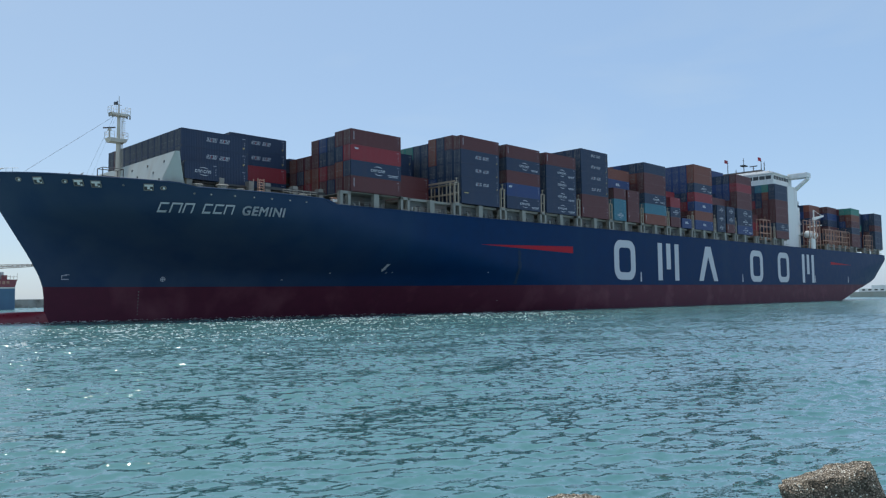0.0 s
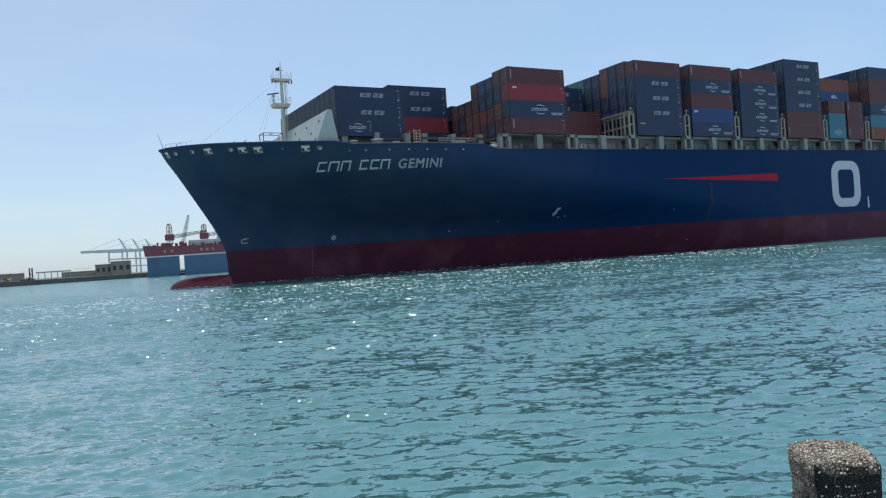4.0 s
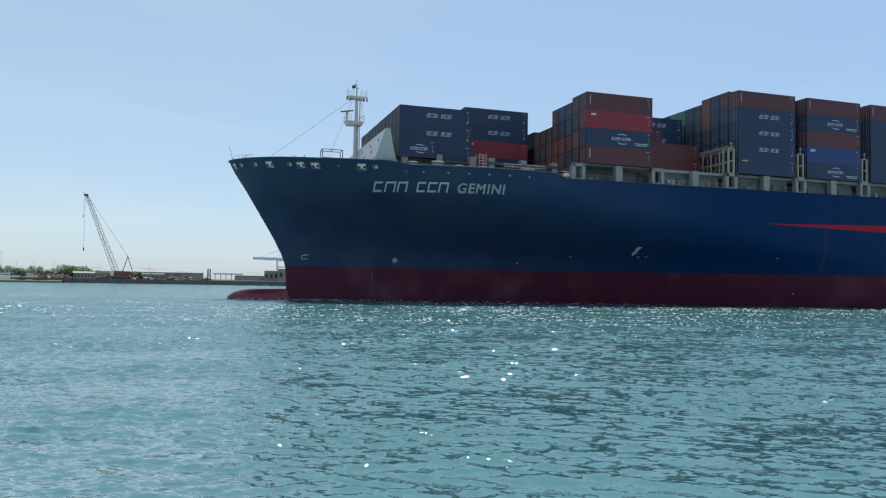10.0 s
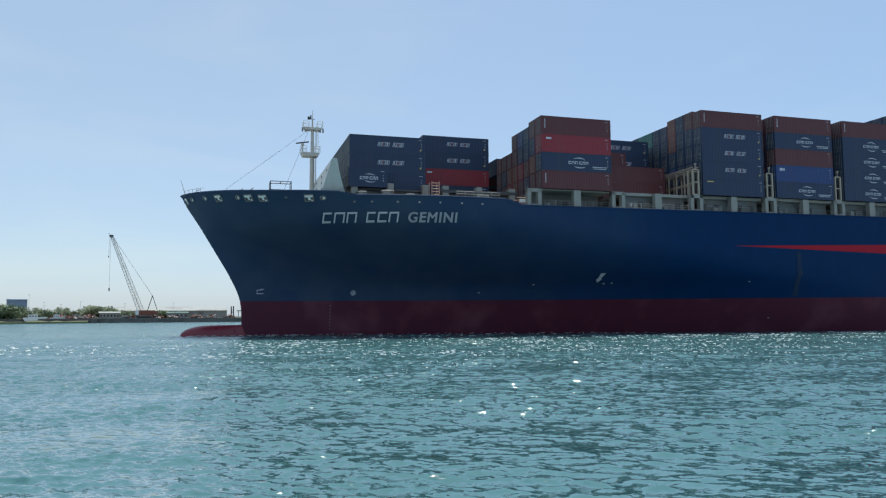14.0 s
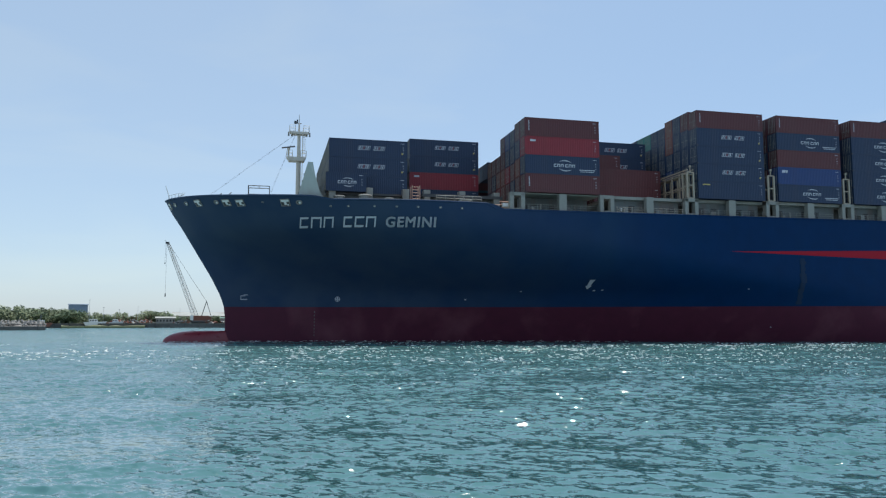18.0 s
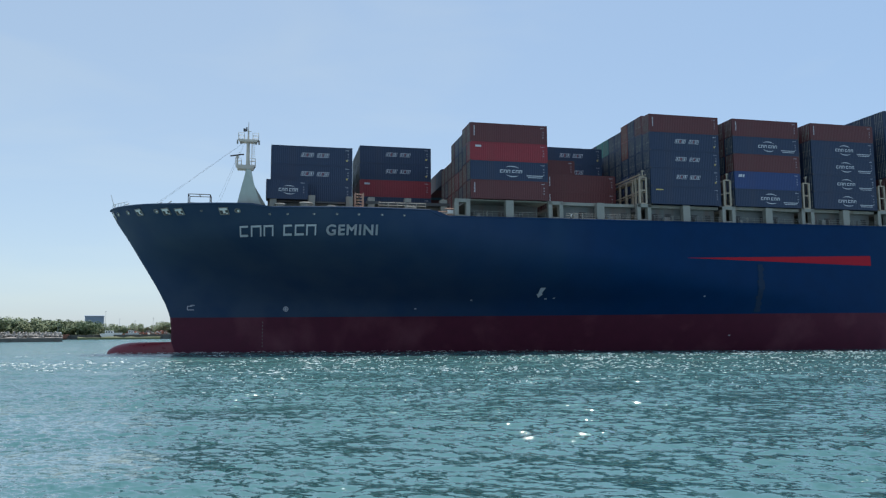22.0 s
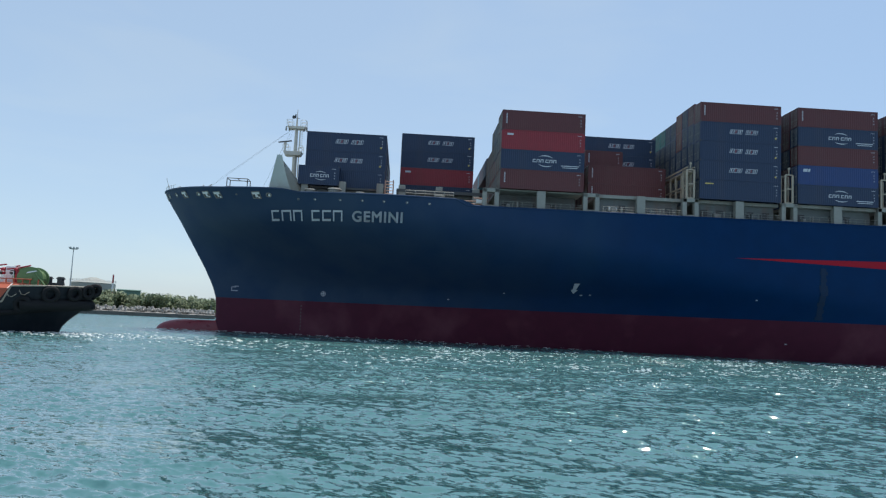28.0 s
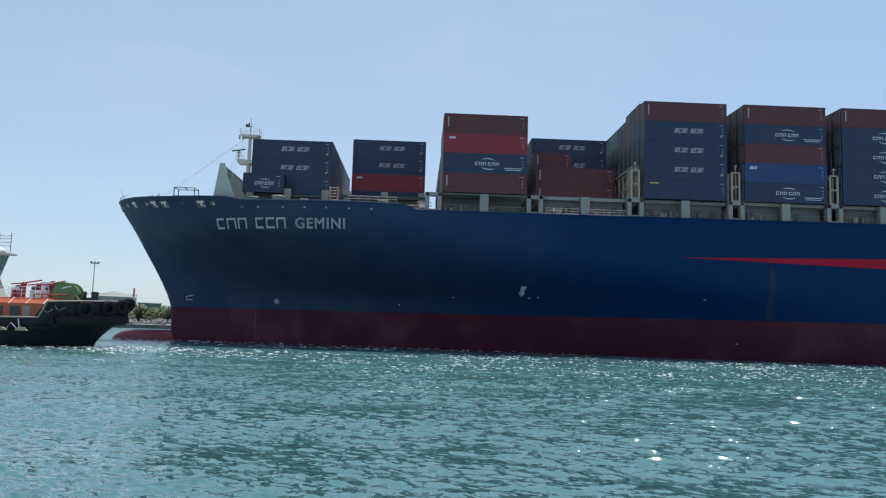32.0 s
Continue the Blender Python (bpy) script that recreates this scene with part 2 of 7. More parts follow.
def block_concrete(name, light, dark, edge):
    """Old concrete with its pebbles washed out."""
    m = bpy.data.materials.new(name)
    m.use_nodes = True
    n, l = m.node_tree.nodes, m.node_tree.links
    p = n["Principled BSDF"]
    p.inputs["Roughness"].default_value = 0.92
    co = n.new("ShaderNodeTexCoord")
    v = n.new("ShaderNodeTexVoronoi")
    v.inputs["Scale"].default_value = 42
    l.new(co.outputs["Object"], v.inputs["Vector"])
    big = n.new("ShaderNodeTexNoise")
    big.inputs["Scale"].default_value, big.inputs["Detail"].default_value = 5, 6
    l.new(co.outputs["Object"], big.inputs["Vector"])
    ramp = n.new("ShaderNodeValToRGB")
    ramp.color_ramp.elements[0].position, ramp.color_ramp.elements[0].color = 0.1, (*light, 1)
    ramp.color_ramp.elements[1].position, ramp.color_ramp.elements[1].color = edge, (*dark, 1)
    l.new(v.outputs["Distance"], ramp.inputs["Fac"])
    mix = n.new("ShaderNodeMix")
    mix.data_type, mix.blend_type = "RGBA", "MULTIPLY"
    r2 = n.new("ShaderNodeValToRGB")
    r2.color_ramp.elements[0].position, r2.color_ramp.elements[0].color = 0.35, (0.5, 0.49, 0.46, 1)
    r2.color_ramp.elements[1].position, r2.color_ramp.elements[1].color = 0.62, (1.25, 1.22, 1.16, 1)
    l.new(big.outputs["Fac"], r2.inputs["Fac"])
    mix.inputs["Factor"].default_value = 1.0
    l.new(ramp.outputs["Color"], mix.inputs["A"])
    l.new(r2.outputs["Color"], mix.inputs["B"])
    l.new(mix.outputs["Result"], p.inputs["Base Color"])
    b = n.new("ShaderNodeBump")
    b.invert = True
    b.inputs["Strength"].default_value, b.inputs["Distance"].default_value = 1.0, 0.06
    l.new(v.outputs["Distance"], b.inputs["Height"])
    b2 = n.new("ShaderNodeBump")
    b2.inputs["Strength"].default_value, b2.inputs["Distance"].default_value = 1.0, 0.12
    l.new(big.outputs["Fac"], b2.inputs["Height"])
    l.new(b.outputs[0], b2.inputs["Normal"])
    l.new(b2.outputs[0], p.inputs["Normal"])
    return m


# block light and shade put into the colours: lit top, browner side, shaded faces
M_BLOCK = block_concrete("sunlit_block_top", (0.95, 0.9, 0.8), (0.22, 0.19, 0.15), 0.46)
M_BLOCKBROWN = block_concrete("brown_block_side", (0.66, 0.59, 0.5), (0.17, 0.15, 0.12), 0.42)
M_BLOCKSHADE = block_concrete("shaded_block_side", (0.3, 0.28, 0.25), (0.022, 0.021, 0.02), 0.32)


RIPPLES = ((0.45, 0.5, 3.0, -14), (1.1, 0.55, 2.8, -30), (2.6, 0.8, 2.6, -10), (5.5, 1.3, 2.2, -36), (12.0, 1.2, 1.8, -20))      # per metre, lean, length of the crests, their bearing


def water_material():
    m = bpy.data.materials.new("harbour_water")
    m.use_nodes = True
    n, l = m.node_tree.nodes, m.node_tree.links
    p = n["Principled BSDF"]
    co = n.new("ShaderNodeTexCoord")
    big = n.new("ShaderNodeTexNoise")
    big.inputs["Scale"].default_value, big.inputs["Detail"].default_value = 0.035, 4
    l.new(co.outputs["Object"], big.inputs["Vector"])
    mix = n.new("ShaderNodeMix")
    mix.data_type = "RGBA"
    mix.inputs["A"].default_value, mix.inputs["B"].default_value = (0.05, 0.157, 0.168, 1), (0.085, 0.22, 0.223, 1)
    l.new(big.outputs["Fac"], mix.inputs["Factor"])
    n.remove(p)
    body, gloss, both = n.new("ShaderNodeBsdfDiffuse"), n.new("ShaderNodeBsdfGlossy"), n.new("ShaderNodeMixShader")
    l.new(mix.outputs["Result"], body.inputs["Color"])
    gloss.inputs["Roughness"].default_value = 0.1
    fres, gain = n.new("ShaderNodeFresnel"), n.new("ShaderNodeMath")
    fres.inputs["IOR"].default_value = 1.37
    gain.operation, gain.use_clamp = "MULTIPLY", True
    gain.inputs[1].default_value = 2.0
    l.new(fres.outputs[0], gain.inputs[0])
    # at a low angle mostly the steep near faces of the waves are seen, which mirror less
    cap, limit = n.new("ShaderNodeMath"), n.new("ShaderNodeMapRange")
    cap.operation = "MINIMUM"
    for key, val in (("From Min", 0.9), ("From Max", 1.7), ("To Min", 0.8), ("To Max", 0.66)):
        limit.inputs[key].default_value = val
    l.new(limit.outputs[0], cap.inputs[1])
    l.new(gain.outputs[0], cap.inputs[0])
    l.new(cap.outputs[0], both.inputs[0])
    l.new(body.outputs[0], both.inputs[1])
    l.new(gloss.outputs[0], both.inputs[2])
    l.new(both.outputs[0], n["Material Output"].inputs["Surface"])
    # cat's paws: ripples gather in patches with smooth water between them
    paw = n.new("ShaderNodeTexNoise")
    paw.inputs["Scale"].default_value, paw.inputs["Detail"].default_value = 0.16, 3
    pm = n.new("ShaderNodeMapping")
    pm.inputs["Scale"].default_value = (0.45, 1, 1)
    l.new(co.outputs["Object"], pm.inputs["Vector"])
    l.new(pm.outputs[0], paw.inputs["Vector"])
    patch = n.new("ShaderNodeMapRange")
    for key, val in (("From Min", 0.42), ("From Max", 0.62), ("To Min", 0.4), ("To Max", 1.0)):
        patch.inputs[key].default_value = val
    l.new(paw.outputs["Fac"], patch.inputs["Value"])
    # the bank shelters the inshore water; the chop grows towards the channel
    apart, fetch, rough = n.new("ShaderNodeSeparateXYZ"), n.new("ShaderNodeMapRange"), n.new("ShaderNodeMath")
    l.new(co.outputs["Object"], apart.inputs[0])
    l.new(apart.outputs["Y"], fetch.inputs["Value"])
    for key, val in (("From Min", 12), ("From Max", 75), ("To Min", 0.9), ("To Max", 1.7)):
        fetch.inputs[key].default_value = val
    rough.operation = "MULTIPLY"
    l.new(patch.outputs[0], rough.inputs[0])
    l.new(fetch.outputs[0], rough.inputs[1])
    # far off, ripples too small to tell apart blur the mirror
    blur = n.new("ShaderNodeMapRange")
    for key, val in (("From Min", 0.9), ("From Max", 1.7), ("To Min", 0.055), ("To Max", 0.13)):
        blur.inputs[key].default_value = val
    l.new(fetch.outputs[0], blur.inputs["Value"])
    l.new(fetch.outputs[0], limit.inputs["Value"])
    l.new(blur.outputs[0], gloss.inputs["Roughness"])
    geo = n.new("ShaderNodeNewGeometry")
    last = geo.outputs["Normal"]
    for scale, slope, stretch, bearing in RIPPLES:
        mp = n.new("ShaderNodeMapping")
        mp.vector_type = "TEXTURE"
        mp.inputs["Scale"].default_value = (stretch, 1, 1)
        mp.inputs["Rotation"].default_value = (0, 0, radians(bearing))
        l.new(co.outputs["Object"], mp.inputs["Vector"])
        w = n.new("ShaderNodeTexNoise")
        w.inputs["Scale"].default_value, w.inputs["Detail"].default_value = scale, 2
        l.new(mp.outputs[0], w.inputs["Vector"])
        lean, size, add = n.new("ShaderNodeVectorMath"), n.new("ShaderNodeVectorMath"), n.new("ShaderNodeVectorMath")
        lean.operation, size.operation, add.operation = "SUBTRACT", "MULTIPLY", "ADD"
        lean.inputs[1].default_value = (0.5, 0.5, 0.5)
        l.new(w.outputs["Color"], lean.inputs[0])
        size.inputs[1].default_value = (0.7 * slope, slope, 0)
        l.new(lean.outputs[0], size.inputs[0])
        gate = n.new("ShaderNodeVectorMath")
        gate.operation = "SCALE"
        l.new(size.outputs[0], gate.inputs[0])
        l.new(rough.outputs[0], gate.inputs["Scale"])
        l.new(last, add.inputs[0])
        l.new(gate.outputs[0], add.inputs[1])
        last = add.outputs[0]
    # small steep cusps that face the wind from the bank, thicker towards the channel: they catch the sun
    w = n.new("ShaderNodeTexNoise")
    w.inputs["Scale"].default_value, w.inputs["Detail"].default_value = 15.0, 1
    mp = n.new("ShaderNodeMapping")
    mp.inputs["Scale"].default_value = (0.5, 1, 1)
    l.new(co.outputs["Object"], mp.inputs["Vector"])
    l.new(mp.outputs[0], w.inputs["Vector"])
    more, cusp = n.new("ShaderNodeMath"), n.new("ShaderNodeMapRange")
    more.operation = "MULTIPLY_ADD"
    l.new(fetch.outputs[0], more.inputs[0])
    more.inputs[1].default_value = 0.2
    drift, pick, lift = n.new("ShaderNodeTexNoise"), n.new("ShaderNodeMapRange"), n.new("ShaderNodeMath")
    drift.inputs["Scale"].default_value, drift.inputs["Detail"].default_value = 0.3, 4
    l.new(pm.outputs[0], drift.inputs["Vector"])
    for key, val in (("From Min", 0.4), ("From Max", 0.66), ("To Min", -0.09), ("To Max", 0.07)):
        pick.inputs[key].default_value = val
    l.new(drift.outputs["Fac"], pick.inputs["Value"])
    lift.operation = "ADD"
    l.new(w.outputs["Fac"], lift.inputs[0])
    l.new(pick.outputs[0], lift.inputs[1])
    l.new(lift.outputs[0], more.inputs[2])
    for key, val in (("From Min", 0.96), ("From Max", 1.03), ("To Min", 0.0), ("To Max", 1.0)):
        cusp.inputs[key].default_value = val
    l.new(more.outputs[0], cusp.inputs["Value"])
    tilt, face, add = n.new("ShaderNodeVectorMath"), n.new("ShaderNodeVectorMath"), n.new("ShaderNodeVectorMath")
    tilt.operation, face.operation, add.operation = "MULTIPLY_ADD", "SCALE", "ADD"
    l.new(w.outputs["Color"], tilt.inputs[0])
    tilt.inputs[1].default_value, tilt.inputs[2].default_value = (3.0, 3.0, 0), (-1.5, -2.0, 0)
    l.new(tilt.outputs[0], face.inputs[0])
    l.new(cusp.outputs[0], face.inputs["Scale"])
    l.new(last, add.inputs[0])
    l.new(face.outputs[0], add.inputs[1])
    last = add.outputs[0]
    norm = n.new("ShaderNodeVectorMath")
    norm.operation = "NORMALIZE"
    l.new(last, norm.inputs[0])
    last = norm.outputs[0]
    for node in (body, gloss, fres):
        l.new(last, node.inputs["Normal"])
    return m


M_WATER = water_material()

CONTAINER_COLOURS = {"b": (0.006, 0.026, 0.07), "n": (0.008, 0.04, 0.15), "r": (0.092, 0.02, 0.024), "R": (0.23, 0.016, 0.028),
                     "o": (0.17, 0.045, 0.028), "t": (0.02, 0.15, 0.22), "g": (0.03, 0.2, 0.16), "w": (0.3, 0.33, 0.34)}
COLOUR_WORDS = {"b": "dark navy blue", "n": "bright blue", "r": "brown-red oxide", "R": "bright red", "o": "orange-brown", "t": "teal blue", "g": "sea green", "w": "pale grey"}
M_BOX = {k: mat("container_paint_" + k, c, 0.5, var=0.16, scale=0.5, dirt=(c[0] * 0.8 + 0.016, c[1] * 0.8 + 0.011, c[2] * 0.8 + 0.009), dirt_amount=0.7, dirt_scale=0.5, streak=True) for k, c in CONTAINER_COLOURS.items()}


# ---------------------------------------------------------------- mesh helpers
def mesh_of(bm, name, material, smooth=False):
    me = bpy.data.meshes.new(name)
    bm.normal_update()
    if smooth:
        for f in bm.faces:
            f.smooth = True
    bm.to_mesh(me)
    bm.free()
    me.materials.append(material)
    return me


def part(name, bm, material, parent=None, label="", smooth=False):
    """Links a bmesh as one mesh object under a thing or part."""
    ob = new(name, mesh_of(bm, name, material, smooth))
    ob.parent = parent
    if label:
        ob["label"] = label
    return ob


def thing(name, label, category, group="", kind="", m=None):
    ob = new(name)
    ob.empty_display_size = 0.5
    if m is not None:
        ob.matrix_world = m
    return tagged(ob, label, category, group, kind)


def box(bm, x0, y0, z0, x1, y1, z1, bevel=0.0):
    r = bmesh.ops.create_cube(bm, size=1, matrix=Matrix.LocRotScale(((x0 + x1) / 2, (y0 + y1) / 2, (z0 + z1) / 2), None, (abs(x1 - x0), abs(y1 - y0), abs(z1 - z0))))
    if bevel:
        es = {e for v in r["verts"] for e in v.link_edges}
        bmesh.ops.bevel(bm, geom=list(es), offset=bevel, segments=2, affect="EDGES", profile=0.6)
    return bm


def rod(bm, a, b, r, seg=6, r2=None):
    a, b = Vector(a), Vector(b)
    d = b - a
    m = Matrix.Translation((a + b) / 2) @ d.to_track_quat("Z", "Y").to_matrix().to_4x4()
    bmesh.ops.create_cone(bm, cap_ends=True, segments=seg, radius1=r, radius2=r if r2 is None else r2, depth=d.length, matrix=m)
    return bm


def prism(bm, pts, offset):
    """A flat outline, pushed out by a vector."""
    vs = [bm.verts.new(p) for p in pts]
    ws = [bm.verts.new(Vector(p) + Vector(offset)) for p in pts]
    bm.faces.new(vs)
    bm.faces.new(ws[::-1])
    n = len(vs)
    for i in range(n):
        bm.faces.new((vs[i], ws[i], ws[(i + 1) % n], vs[(i + 1) % n]))
    bmesh.ops.recalc_face_normals(bm, faces=bm.faces)
    return bm


def B():
    return bmesh.new()


def interp(x, xs, ys):
    return float(np.interp(x, xs, ys))


# ---------------------------------------------------------------- water and ground
def chop(x, y, step):
    """Short-crested wind chop as trochoidal waves: the shift (x, y, z) of each point of the sheet, no wave shorter than its mesh carries."""
    rng = np.random.RandomState(5)
    dx, dy, dz = np.zeros_like(x), np.zeros_like(x), np.zeros_like(x)
    # gusts: patches of ruffled water with calmer water between them
    gust = 1.0 + 0.3 * np.sin(0.21 * x + 0.45 * y + 1.3 * np.sin(0.17 * x - 0.1 * y)) + 0.25 * np.sin(0.43 * x - 0.52 * y + 1.7 * np.sin(0.12 * y + 0.4 + 0.07 * x))
    sway = [np.sin(0.11 * x + 0.07 * y + 1.9 * q) for q in range(4)]
    for i in range(WAVES):
        lam = 0.2 * 1.062 ** i
        ang = radians(-112) + rng.normal(0, 0.62 if lam < 1.5 else 0.5)
        k = 2 * math.pi / lam
        slope = STEEP * rng.uniform(0.5, 1.4) * min(1.0, (0.75 / lam) ** 1.15)
        ph = k * (x * math.cos(ang) + y * math.sin(ang)) + rng.uniform(0, 6.28) + 1.4 * sway[i % 4]
        amp = slope / k * np.clip((lam / step - 2.2) / 2.0, 0, 1) * (gust if lam < 2 else 1.0)
        dz += amp * np.sin(ph)
        c = 0.8 * amp * np.cos(ph)
        dx += c * math.cos(ang)
        dy += c * math.sin(ang)
    # the bank shelters the inshore water
    calm = np.interp(np.hypot(x, y), (8, 22, 55), (0.45, 0.75, 1.0))
    return dx * calm, dy * calm, dz * calm


STEEP, WAVES = 0.062, 60


def make_water():
    """One round sheet, fine where the shipping channel is seen from the bank, coarse beyond."""
    rs = [0.4]
    while rs[-1] < 135:
        rs.append(rs[-1] + (0.036 + 0.0017 * rs[-1] if rs[-1] > 6 else 0.8))
    while rs[-1] < 6000:
        rs.append(rs[-1] * 1.006 if rs[-1] < 420 else rs[-1] * 1.3)
    rs = np.array(rs)
    th = np.radians(np.concatenate([np.arange(-36, 82, 0.14), np.arange(82, 324, 11.0)]))
    R, T = np.meshgrid(rs, th, indexing="ij")
    X, Y = R * np.sin(T), R * np.cos(T)
    fine = np.clip(np.minimum(np.degrees(T) + 36, 81.8 - np.degrees(T)) / 3, 0, 1) * np.clip((420 - R) / 120, 0, 1) * np.clip((R - 3) / 2, 0, 1)
    step = np.maximum(np.gradient(rs)[:, None], R * 0.0022)
    dx, dy, dz = chop(X, Y, step)
    v = np.stack([X + dx * fine, Y + dy * fine, dz * fine], -1).reshape(-1, 3)
    nr, nt = X.shape
    i = np.arange(nr * nt).reshape(nr, nt)
    j = np.roll(i, -1, axis=1)
    q = np.stack([i[:-1], i[1:], j[1:], j[:-1]], -1).reshape(-1, 4)[:, ::-1]
    me = bpy.data.meshes.new("water")
    me.vertices.add(len(v))
    me.vertices.foreach_set("co", v.ravel())
    me.loops.add(q.size)
    me.loops.foreach_set("vertex_index", q.ravel().astype(np.int32))
    me.polygons.add(len(q))
    me.polygons.foreach_set("loop_start", np.arange(0, q.size, 4, dtype=np.int32))
    me.update(calc_edges=True)
    me.polygons.foreach_set("use_smooth", np.ones(len(q), bool))
    me.materials.append(M_WATER)
    if me.polygons[0].normal.z < 0:
        me.flip_normals()
    return tagged(new("water", me), "rippled teal harbour water with small wind waves and sparkles", "water", kind="structure")


water = make_water()
bm = B()
bmesh.ops.create_grid(bm, x_segments=2, y_segments=2, size=4600, matrix=Matrix.Translation((0, 0, -9)))
tagged(part("ground", bm, M_SAND), "sandy harbour bed under the water", "seabed", kind="structure")

# ---------------------------------------------------------------- the ship's path: seconds, eye in the ship's frame (x, y), heading drift
SHIP_WAY = ((0, -84.78, -107.59, -1.328), (4, -74.09, -107.18, -0.996), (8, -63.49, -106.95, -0.664), (12, -53.06, -106.78, -0.332), (16, -42.85, -106.63, 0.0),
            (20, -32.83, -106.47, 0.332), (24, -22.93, -106.31, 0.664), (28, -13.06, -106.20, 0.996), (32, -3.05, -106.23, 1.328))
SHIP_ROWS = [(t, pose(0, 0, 0, 0, 0, d) @ pose(-x, -y, 0)) for t, x, y, d in SHIP_WAY]
aboard = []          # things that ride on the ship, with their place in its frame

# ---------------------------------------------------------------- hull form (ship frame: x aft, y away from the shore, z up from the waterline)
BEAM_MID = 22.8


def trim(x):
    return 0.0042 * max(0.0, x)


def stem_x(z):
    return interp(z, (-4, 3.6, 5.5, 7.4, 10.5, 14.3, 18.1, 21.1, 22.9), (-44.4, -44.4, -44.6, -45.2, -46.8, -49.1, -51.4, -53.4, -54.3))


def half_breadth(x, z):
    d = x - stem_x(z)
    if d <= 0:
        return 0.0
    zs = (-4, 0, 8, 17.5, 22)
    length, q, p = interp(z, zs, (165, 150, 122, 78, 54)), interp(z, zs, (1.8, 1.7, 1.6, 0.9, 0.8)), interp(z, zs, (2.7, 2.7, 2.9, 3.75, 3.05))
    u = min(1.0, d / length)
    b = min(23.1, 23.1 * (1 - (1 - u ** q) ** p) + 0.3 * min(1.0, d / 0.5) ** 0.5)
    if x > 250:
        b *= 1 - 0.22 * min(1, (x - 250) / 84) ** 2 * max(0.0, 1 - (z - low(x)) / 9)
    return b


def low(x):
    return interp(x, (230, 250, 267, 293, 328, 334.5), (-4, -2.6, 0, 4.6, 9.0, 10.2))


def sheer(x):
    if x < -4:
        return interp(x, (-54.3, -48, -42, -33.2, -31.5, -29, -15, -6.2, -4.6), (22.9, 22.4, 21.9, 21.55, 21.45, 21.0, 20.95, 20.85, 20.02))
    return 20.02 + 0.0044 * max(0, x)


def boot(x):
    return 5.71 + trim(x)


def side_y(x, z):
    """The near side of the hull."""
    return BEAM_MID - half_breadth(x, z)


def side_normal(x, z):
    a = Vector((0.4, side_y(x + 0.2, z) - side_y(x - 0.2, z), 0))
    b = Vector((0, side_y(x, z + 0.2) - side_y(x, z - 0.2), 0.4))
    n = a.cross(b).normalized()
    return n if n.y < 0 else -n


STATIONS = [-54.3, -54.15, -53.9, -53.5, -53, -52.3, -51.5, -50.5, -49, -47, -45, -43, -41, -39, -37, -35, -33.2, -31.5, -30, -29, -27, -24, -21, -18, -15, -12, -9, -6.2, -4.6] + list(range(0, 60, 4)) + list(range(60, 230, 10)) + list(range(230, 334, 6)) + [334.5]


def hull_sheet(lower, levels):
    bm = B()
    for sign in (-1, 1):
        grid = []
        for xs in STATIONS:
            s = (xs + 54.3) / (334.5 + 54.3)
            col = []
            top, bot = sheer(xs), boot(xs)
            lo = low(xs)
            z0, z1 = (lo, min(max(bot, lo + 0.001), 22)) if lower else (max(bot, lo), top)
            for k in range(levels + 1):
                z = z0 + (z1 - z0) * k / levels
                sx = stem_x(z)
                x = sx + (334.5 - sx) * s
                col.append(bm.verts.new((x, BEAM_MID + sign * half_breadth(x, z), z)))
            grid.append(col)
        for a, b in zip(grid, grid[1:]):
            for k in range(levels):
                bm.faces.new((a[k], b[k], b[k + 1], a[k + 1]))
        if sign < 0:
            near = grid[-1]
        else:
            far = grid[-1]
    for k in range(levels):
        bm.faces.new((near[k], far[k], far[k + 1], near[k + 1]))
    bmesh.ops.remove_doubles(bm, verts=bm.verts, dist=0.002)
    bmesh.ops.recalc_face_normals(bm, faces=bm.faces)
    for e in bm.edges:
        if e.calc_face_angle(0.0) > 0.5:
            e.smooth = False
    return bm


ship = thing("container_ship", "huge dark blue container ship with red bottom and loaded deck", "ship")
aboard.append((ship, Matrix()))
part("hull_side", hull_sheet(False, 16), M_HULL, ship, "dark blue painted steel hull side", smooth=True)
part("bottom", hull_sheet(True, 6), M_BOTTOM, ship, "red antifouling paint down to the waterline", smooth=True)


def deck_sheet(x0, x1, drop):
    bm = B()
    xs = [x for x in STATIONS if x0 <= x <= x1]
    rows = []
    for x in xs:
        z = sheer(x) - drop
        b = max(0.05, half_breadth(x, z) - 0.12)
        rows.append((bm.verts.new((x, BEAM_MID - b, z)), bm.verts.new((x, BEAM_MID + b, z))))
    for a, b in zip(rows, rows[1:]):
        bm.faces.new((a[0], b[0], b[1], a[1]))
    return bm


part("forecastle_deck", deck_sheet(-53.5, -4.6, 1.15), M_DECK, ship)
part("main_deck", deck_sheet(-4.6, 334.5, 0.05), M_DECK, ship)
bm = B()
for sign in (-1, 1):
    for xa, xb in zip(STATIONS, STATIONS[1:]):
        if xb > 334:
            break
        za, zb = sheer(xa), sheer(xb)
        ya, yb = BEAM_MID + sign * (half_breadth(xa, za) - 0.08), BEAM_MID + sign * (half_breadth(xb, zb) - 0.08)
        if (Vector((xa, ya, za)) - Vector((xb, yb, zb))).length > 0.05:
            rod(bm, (xa, ya, za), (xb, yb, zb), 0.16, 6)
part("gunwale", bm, M_HULL, ship)

